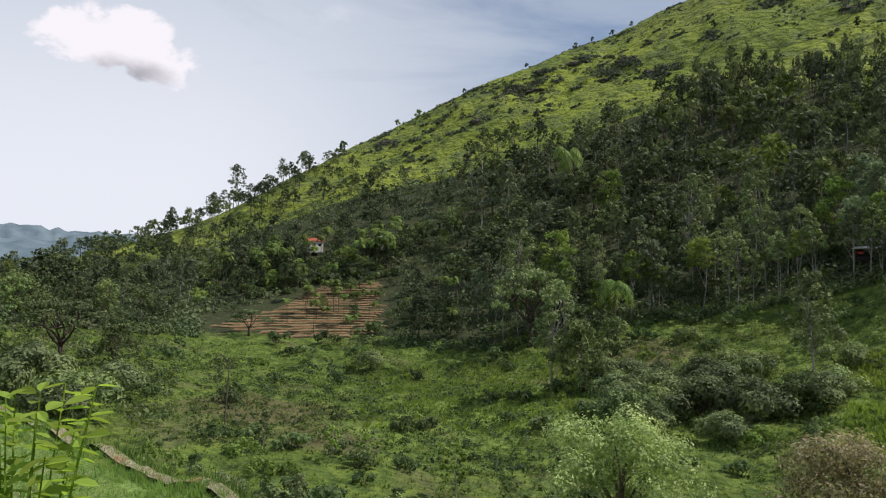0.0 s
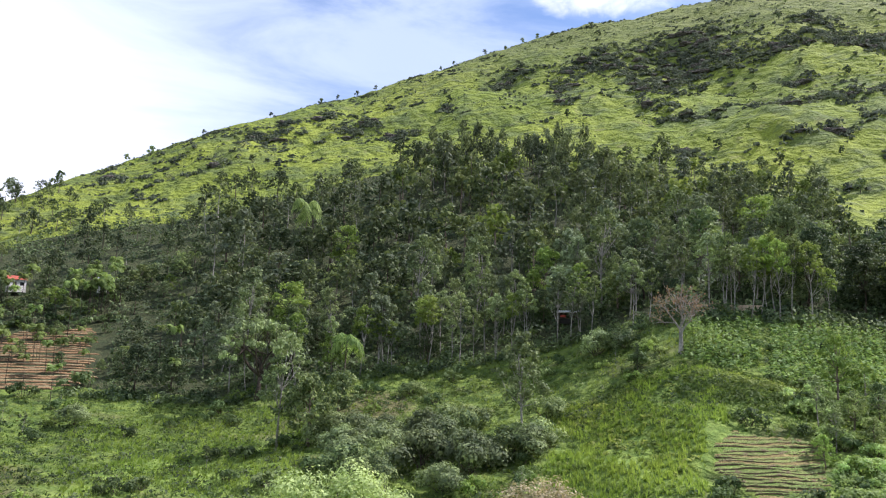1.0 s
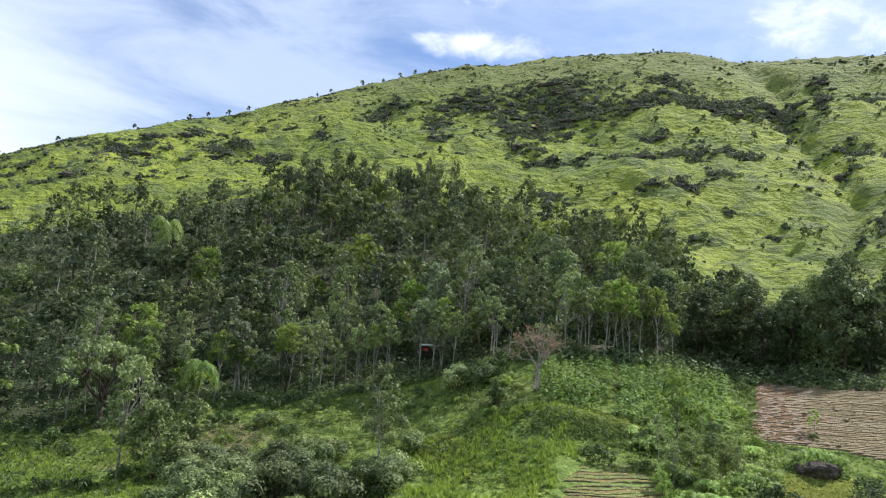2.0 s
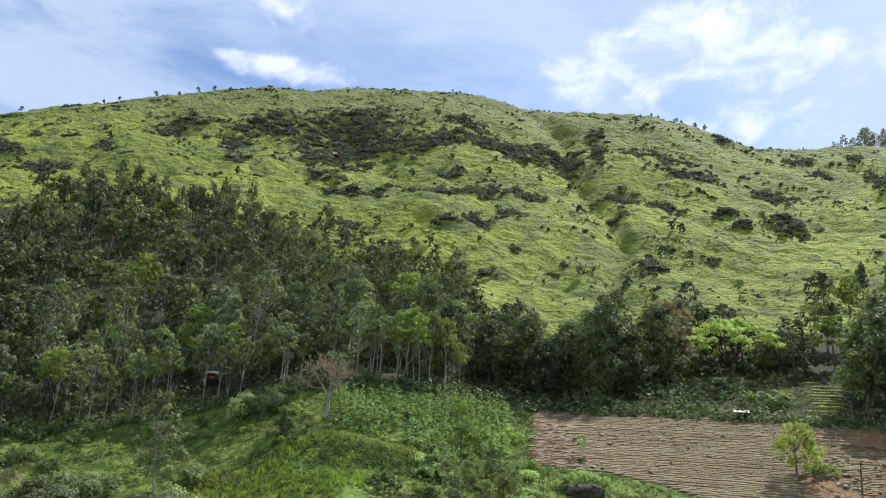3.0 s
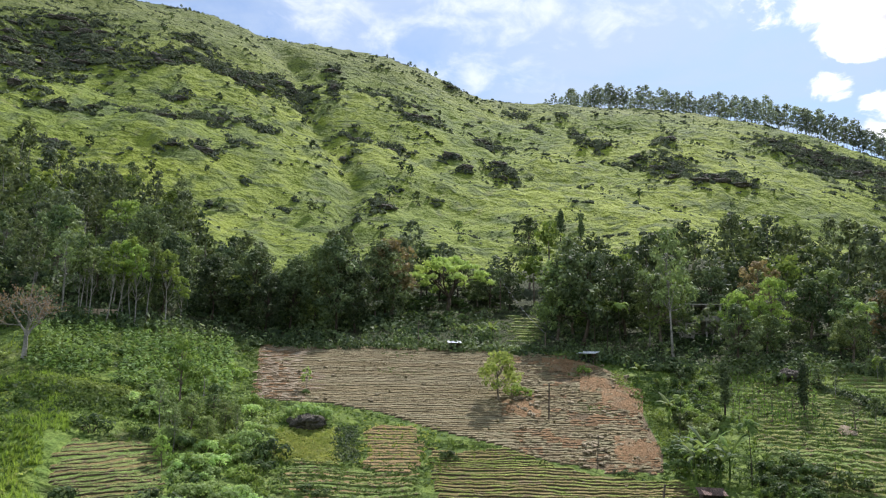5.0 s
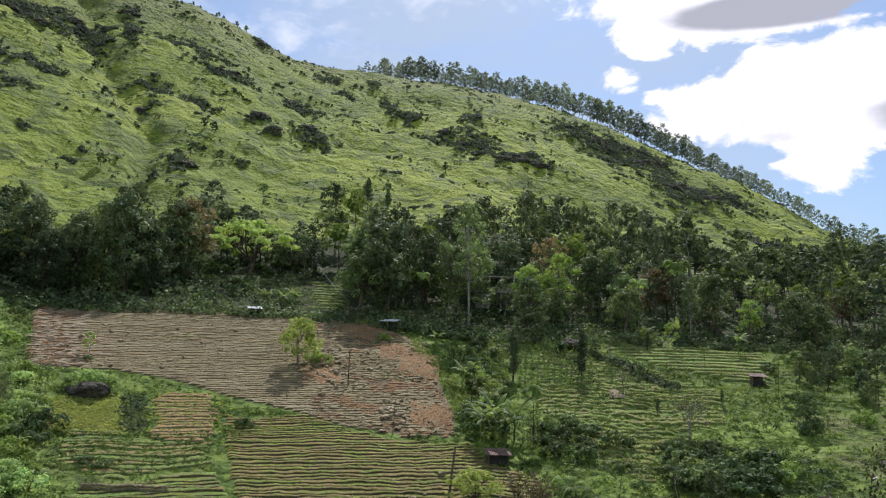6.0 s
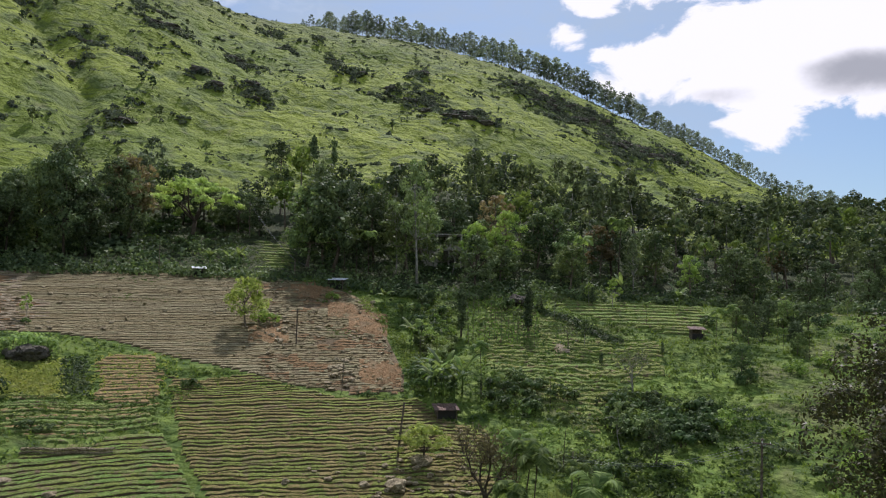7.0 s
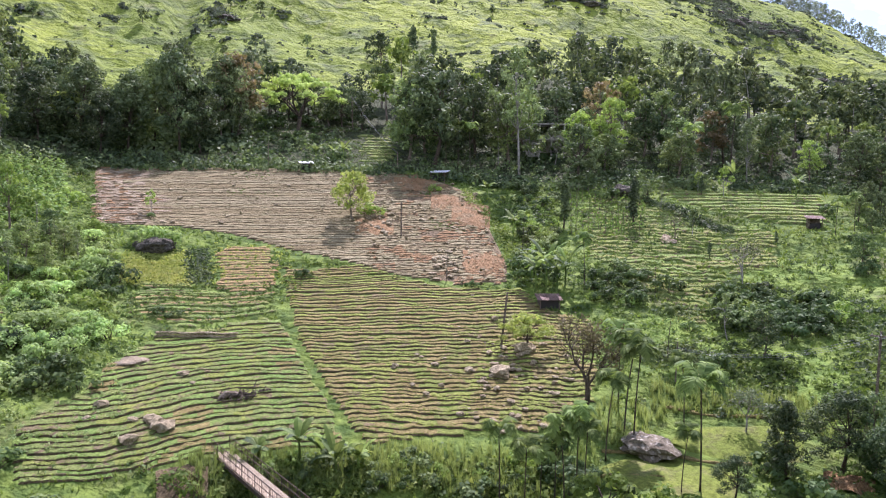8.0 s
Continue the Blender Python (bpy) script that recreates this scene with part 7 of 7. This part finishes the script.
for b, d in ((67.9, 171), (68.8, 166), (69.4, 175), (66.4, 178), (64.2, 180), (68.3, 182)):
    plant(pick(("mid", 1), ("round", 1)), b, d, rng.uniform(0.6, 0.85))
plant("column", 90.3, 116.5, 0.9)
plant("column", 94.9, 136, 0.42)
plant("round", 91.2, 129.0, 0.24, label="round dark green small tree beside a rock")
plant("bush", 88.4, 128, 1.1)
plant("column", 74.0, 246, 1.3, label="dark upright tree above the wood")
plant("column", 75.5, 248, 1.05, label="dark upright tree above the wood")
plant("round", 71.6, 240, 0.9)
plant("lime", 86.3, 149, 0.9, label="light green tree before an unfinished building")
plant("lime", 88.2, 150, 1.1, label="light green leafy tree at the edge of the wood")
plant("rust", 95.4, 158, 1.0)
plant("big", 61.0, 158, 0.95, which=2, label="tall tree with a rust-tinged top at the edge of the wood")
plant("rust", 61.4, 160, 1.55, label="tree with rust-tinged young leaves among green trees")
plant("tall", 80.4, 146, 0.95)
plant("coconut", 12.6, 138, 0.95)
plant("coconut", 9.3, 224, 1.3, tall=1.35)
for i in range(44):
    b = rng.uniform(4, 47)
    plant("stem", b, float(by_bearing("foot_d", b)) + rng.uniform(-1.0, 4.5), rng.uniform(0.62, 0.95), tall=rng.uniform(0.9, 1.15))
plant("lime", 12.2, 205, 1.2)
plant("lime", 11.7, 146, 0.7)
plant("tall", 8.0, 113, 1.05, label="tall slender grey-green tree in the meadow")
plant("mid", 10.2, 111, 0.95)
plant("mid", 12.2, 117, 0.8)
plant("tall", 25.8, 99, 0.95, which=1, label="slender dark tree standing in the meadow")
plant("thicket", 25.0, 97, 1.0)
plant("thicket", 22.0, 92, 1.1)
plant("thicket", 18.5, 95, 1.15)
plant("thicket", 15.2, 100, 1.1)
plant("thicket", 20.0, 102, 1.0)
plant("thicket", 13.0, 97, 0.9)
plant("thicket", 27.4, 108, 0.8)
plant("thicket", 31.0, 126, 0.95)
plant("thicket", 33.0, 124, 0.75)
plant("bush", 53.1, 91.6, 1.0, label="dense black-green bush beside a path")
plant("bush", 52.4, 90.4, 0.8)
plant("bush", 66.0, 93, 0.6)
plant("bush", 49.6, 73, 0.8)
plant("bush", 50.6, 70, 0.75)
plant("bush", 55.8, 84, 0.55, tall=0.7)
plant("bush", 57.0, 83.6, 0.5, tall=0.7)
plant("young", 55.5, 113.6, 0.5, which=1, label="small pale shrub in the tilled field")
plant("bush", 55.5, 111.6, 0.35)
plant("thicket", -25.5, 88, 1.2)
plant("thicket", -28.5, 96, 1.3)
plant("thicket", -23.0, 100, 1.0)
plant("thicket", -27.0, 84, 1.0)
plant("mid", -23.0, 118, 0.7)
plant("young", -18.9, 140, 0.8)
plant("bush", -8.5, 158, 1.3, label="dark rounded bush before a brown plot")
plant("bush", -12.2, 158, 1.2, label="dark rounded bush before a brown plot")
plant("bush", -5.4, 161, 1.5, label="dark rounded bush before a brown plot")
for i in range(24):
    b = rng.uniform(10.5, 27)
    plant("thicket", b, rng.uniform(86, 114), rng.uniform(0.6, 1.05), tall=rng.uniform(0.8, 1.25))
for i in range(14):
    plant("areca", rng.uniform(-12, -4), rng.uniform(166, 200), rng.uniform(0.5, 0.85))
for i in range(7):
    plant("mid", rng.uniform(-9, -3.6), rng.uniform(170, 200), rng.uniform(0.25, 0.42))
plant("near_lime", 13.0, 46, 1.18, tall=0.92, label="bushy tree with sunlit yellow-green leaves in the valley")
plant("near_rust", 26.6, 46, 1.15, tall=0.98)
plant("young", 1.0, 68, 0.85)
plant("young", 8.5, 62, 0.8)
# trees by the stream and the paddies
plant("cone", 101.2, 59.6, 1.0)
plant("near_dark", 104.6, 62.0, 0.62)
plant("mid", 106.6, 62, 0.55)
plant("near_dark", 108.5, 60, 0.62)
plant("near_dark", 97.9, 53.6, 0.34, label="small bushy dark tree by the paddy")
plant("bush", 100.0, 60.5, 0.7)
plant("bush", 103.0, 56, 0.8)
plant("mid", 99.5, 80, 0.42)
plant("near_umber", 118.5, 36, 1.12,  label="big dark glossy-leaved tree close to the railway bank")
plant("bright_bush", 111.3, 32.5, 0.7, which=0, label="yellow-green leafy shrub beside the bank")
# bearing, range and height of the crown
ARECAS = ((80.9, 54, 5.6), (82.8, 53, 5.0), (84.0, 53.5, 4.2), (85.1, 54.5, 4.4), (85.8, 54, 5.3), (86.7, 55, 5.2), (87.3, 53.5, 4.3), (94.3, 54, 3.9), (95.6, 54.5, 7.1), (90.8, 62, 6.8), (90.1, 63, 7.0),
          (93.0, 78, 4.4), (94.3, 66, 4.9), (86.9, 93.6, 5.5), (92.0, 93.5, 3.0), (98.8, 126, 3.2), (103.5, 120, 4.2), (82.3, 106, 4.4), (88.8, 59, 5.6), (89.6, 68, 5.9), (-6.9, 153, 5.6), (104.6, 123, 4.4))
for b, d, h in ARECAS:
    plant("areca", b, d, h / 8.9 * 1.06)
for b in np.arange(67.5, 69.6, 0.9):
    plant("areca", b + 9.0, 140 + rng.uniform(-1, 2), 0.85)
for i in range(60):
    plant(pick(("bush", 3), ("bright_bush", 1)), rng.uniform(-18, -3), rng.uniform(200, 232), rng.uniform(0.7, 1.2))
for i in range(46):
    b = rng.uniform(-17, 1)
    if not -10.8 < b < -8.3:
        plant(pick(("mid", 2), ("round", 2), ("lime", 0.4)), b, rng.uniform(205, 238), rng.uniform(0.42, 0.7))
for i in range(34):
    b = rng.uniform(-17, -3.4)
    plant("areca", b if not -10.8 < b < -8.3 else b - 2.6, rng.uniform(206, 226), rng.uniform(0.75, 1.0))
for b in np.arange(-10, -4, 0.75):
    plant("areca", b + rng.uniform(-0.2, 0.2), 175 + rng.uniform(-10, 14), rng.uniform(0.45, 0.75))

for i in range(18):
    plant(pick(("mid", 2), ("round", 4), ("areca", 3)), rng.uniform(103.6, 109.5), rng.uniform(119, 136), rng.uniform(0.28, 0.42))
# shrubs and reeds along the stream bank
for i in range(80):
    b = rng.uniform(62, 88.2)
    plant(pick(("bush", 1), ("bright_bush", 4)), b, rng.uniform(54.5, 58.5), rng.uniform(0.22, 0.5))
for i in range(60):
    b, d = rng.uniform(81.8, 84.8), rng.uniform(94, 133)
    if not in_plots(b, d):
        plant(pick(("bush", 3), ("bright_bush", 4)), b, d, rng.uniform(0.3, 0.75))


for i in range(90):
    b, d = rng.uniform(61.5, 69.2), rng.uniform(139, 186)
    plant(pick(("bush", 5), ("bright_bush", 1)), b, d, rng.uniform(0.3, 0.55) if d < 168 else rng.uniform(0.6, 1.2))


# sticks that carry climbing beans in the garden
def bean_sticks():
    mass = Mass()
    for b in np.arange(85.8, 91.2, 0.42):
        for d in np.arange(113, 134, 1.3):
            p = np.array(spot(b + rng.uniform(-0.1, 0.1), d))
            h = rng.uniform(0.8, 1.4)
            v = [p + (dx, dy, z) for z in (-0.1, h) for dx, dy in ((-0.03, -0.03), (0.03, -0.03), (0.03, 0.03), (-0.03, 0.03))]
            mass.raw(v, np.array([(0, 1, 5, 4), (1, 2, 6, 5), (2, 3, 7, 6), (3, 0, 4, 7)]), TIMBER)
            k = 9
            pos = p + rng.normal(size=(k, 3)) * (0.16, 0.16, 0.3) + (0, 0, h * 0.55)
            vv, f = leaf_cards(rng, pos, unit(rng.normal(size=(k, 3))), 0.17)
            mass.raw(vv, f, WEED)
    mass.build("bean_sticks", "rows of short sticks with climbing bean plants", "crop")


bean_sticks()

# dark shrubs in two hollows of the open slope, and bright ones beside the terraces
for i in range(52):
    b = rng.uniform(95.6, 103.2)
    plant(pick(("bush", 4), ("bright_bush", 1)), b, rng.uniform(86.5, 97.5) - 0.5 * abs(b - 98), rng.uniform(0.45, 0.95))
for i in range(26):
    plant(pick(("bush", 3), ("bright_bush", 1)), rng.uniform(87.3, 91.3), rng.uniform(90, 99), rng.uniform(0.4, 0.75))
for i in range(90):
    b, d = rng.uniform(44.2, 52.6), rng.uniform(66, 108)
    if not in_plots(b, d):
        plant(pick(("bush", 0.5), ("bright_bush", 0.8), ("pale_bush", 4)), b, d, rng.uniform(0.4, 0.9))
for i in range(34):
    b, d = rng.uniform(31, 50), rng.uniform(103, 128)
    if d < float(np.interp(b, [31, 37, 38, 50], [128, 124, 107, 106])):
        plant(pick(("bush", 1), ("bright_bush", 3), ("pale_bush", 2)), b, d, rng.uniform(0.35, 0.75))
plant("young", 96.4, 136, 0.8)
plant("young", 94.4, 113.2, 0.6)
plant("column", 95.6, 107.6, 0.26, label="small dark cone-shaped shrub on the grassy slope")
plant("column", 99.9, 113.5, 0.27, label="small dark cone-shaped shrub on the grassy slope")
plant("mid", 105.2, 107.5, 0.42)
earth_slip(92.8, 111.8, 0.45, 1.1, SILVER_SOIL, "pale bare earth laid open in the green slope")

# an uprooted stump with dark brushwood on the terraces
heap = tagged(root("brush_heap", 61.4, 68.2, 20), "dark heap of uprooted stump and dead branches", "brushwood")
hb = Build()
r4 = np.random.RandomState(44)
for k in range(46):
    a = r4.uniform(0, 6.28)
    c = Vector((r4.normal() * 0.9, r4.normal() * 0.5, r4.uniform(0.05, 0.5)))
    branch(hb, r4, c, Vector((math.cos(a), math.sin(a), r4.uniform(-0.1, 0.5))).normalized(), r4.uniform(0.35, 0.7), 0.085, 1)
add("brushwood", hb, BARK_DARK, heap)
add("stump", Build().tube([(-1.9, 0.2, 0.1), (-1.3, 0.15, 0.5), (-0.6, 0, 0.45), (0.1, -0.1, 0.2)], [0.2, 0.34, 0.28, 0.12], 8), BARK, heap)


# ---------------- the railway bank ----------------
def edge_range(b):
    return bank_edge_at(b) / np.cos(np.radians(b - 45))


TURF = mottled("short bank turf", (0.110, 0.190, 0.040), (0.180, 0.275, 0.066), 0.9, fine=14.0, bump=0.03, c=(0.20, 0.25, 0.09))
polar_sheet("bank_turf", lambda b: 2.6, lambda b: float(edge_range(b)) * 0.94, -44, 20, TURF, 0.03, "short green turf on top of the railway bank", "ground", edge=0.05, db=1.0, rows=16)


def bank_plants():
    mass = Mass()
    blade = leaf_mat("bank grass blades", (0.150, 0.240, 0.055), (0.260, 0.370, 0.100), 0.6)
    n = 5200
    b = rng.uniform(-44, 20, n)
    d = edge_range(b) * (1.0 - np.abs(rng.normal(size=n)) * 0.2)
    ok = d > 2.6
    b, d = b[ok], d[ok]
    k = len(b)
    tufts(mass, b, d, rng.uniform(0.05, 0.15, k), rng.uniform(0.010, 0.026, k), 9, blade, 0.8)
    n = 900
    b = rng.uniform(-44, 20, n)
    tufts(mass, b, edge_range(b) * rng.uniform(0.945, 1.02, n), rng.uniform(0.05, 0.13, n), rng.uniform(0.010, 0.026, n), 8, blade, 0.8)
    # ranker weeds just over the edge
    n = 1700
    b = rng.uniform(-44, 30, n)
    d = edge_range(b) * (1.03 + 0.05 * np.abs(rng.normal(size=n)))
    tufts(mass, b, d, rng.uniform(0.12, 0.34, n), rng.uniform(0.012, 0.03, n), 9, WEED, 0.7)
    mass.build("bank_grass", "short green grass and weeds on the railway bank", "grass")


bank_plants()
vs = []
for b in np.arange(-43, 40, 0.6):
    for k in (0.955, 0.985, 1.015):
        d, r = float(edge_range(b)) * k + rng.uniform(-0.09, 0.09), radians(b)
        vs.append((d * math.sin(r), d * math.cos(r), float(land(d * math.sin(r), d * math.cos(r))) + rng.uniform(0.03, 0.07)))
fs = np.array([(3 * i + j, 3 * i + 3 + j, 3 * i + 4 + j, 3 * i + 1 + j)[::-1] for i in range(len(vs) // 3 - 1) for j in (0, 1)])
tagged(new("bank_edge", mesh_from("bank_edge", vs, fs, mottled("dry edge of the bank", (0.24, 0.245, 0.13), (0.36, 0.32, 0.20), 1.5, c=(0.36, 0.21, 0.115)), True)), "dry earth edge along the railway bank", "ground", kind="structure")


def near_shrub():
    """A leafy shrub within reach of the viewer."""
    ob = tagged(root("leafy_shrub", -29.2, 3.7), "fresh lime-green leafy shrub on the bank", "bush")
    r = np.random.RandomState(9)
    blade = Build()
    ring = [(0, 0), (0.22, 0.16), (0.5, 0.24), (0.8, 0.17), (1.0, 0.0), (0.8, -0.17), (0.5, -0.24), (0.22, -0.16)]
    blade.add([(u, w, 0.10 * abs(w) * 3 - 0.12 * u * u) for u, w in ring] + [(0.5, 0, -0.06)], [(i, (i + 1) % 8, 8) for i in range(8)])
    leaf_me = blade.mesh("leaf", LEAF_FRESH)
    for s in range(26):
        a = r.uniform(0, 6.28)
        top = Vector((math.cos(a) * r.uniform(0.1, 0.5), math.sin(a) * r.uniform(0.1, 0.45), r.uniform(1.15, 1.85)))
        path = [Vector((0, 0, -0.1)).lerp(top, t) + Vector((0, 0, 0.12 * math.sin(math.pi * t))) for t in np.linspace(0, 1, 6)]
        stem = add("stem", Build().tube(path, [0.008, 0.007, 0.006, 0.005, 0.004, 0.003], 5), LEAF_FRESH, ob)
        for k in range(26):
            t = 0.3 + 0.7 * k / 25
            p = Vector((0, 0, -0.1)).lerp(top, t) + Vector((0, 0, 0.12 * math.sin(math.pi * t)))
            lf = child("leaf", leaf_me, ob)
            size = r.uniform(0.07, 0.13)
            lf.matrix_basis = Matrix.Translation(p) @ Euler((r.uniform(-0.5, 0.5), r.uniform(-0.5, 0.35), r.uniform(0, 6.28))).to_matrix().to_4x4() @ Matrix.Diagonal((size, size * 1.1, size, 1))


near_shrub()
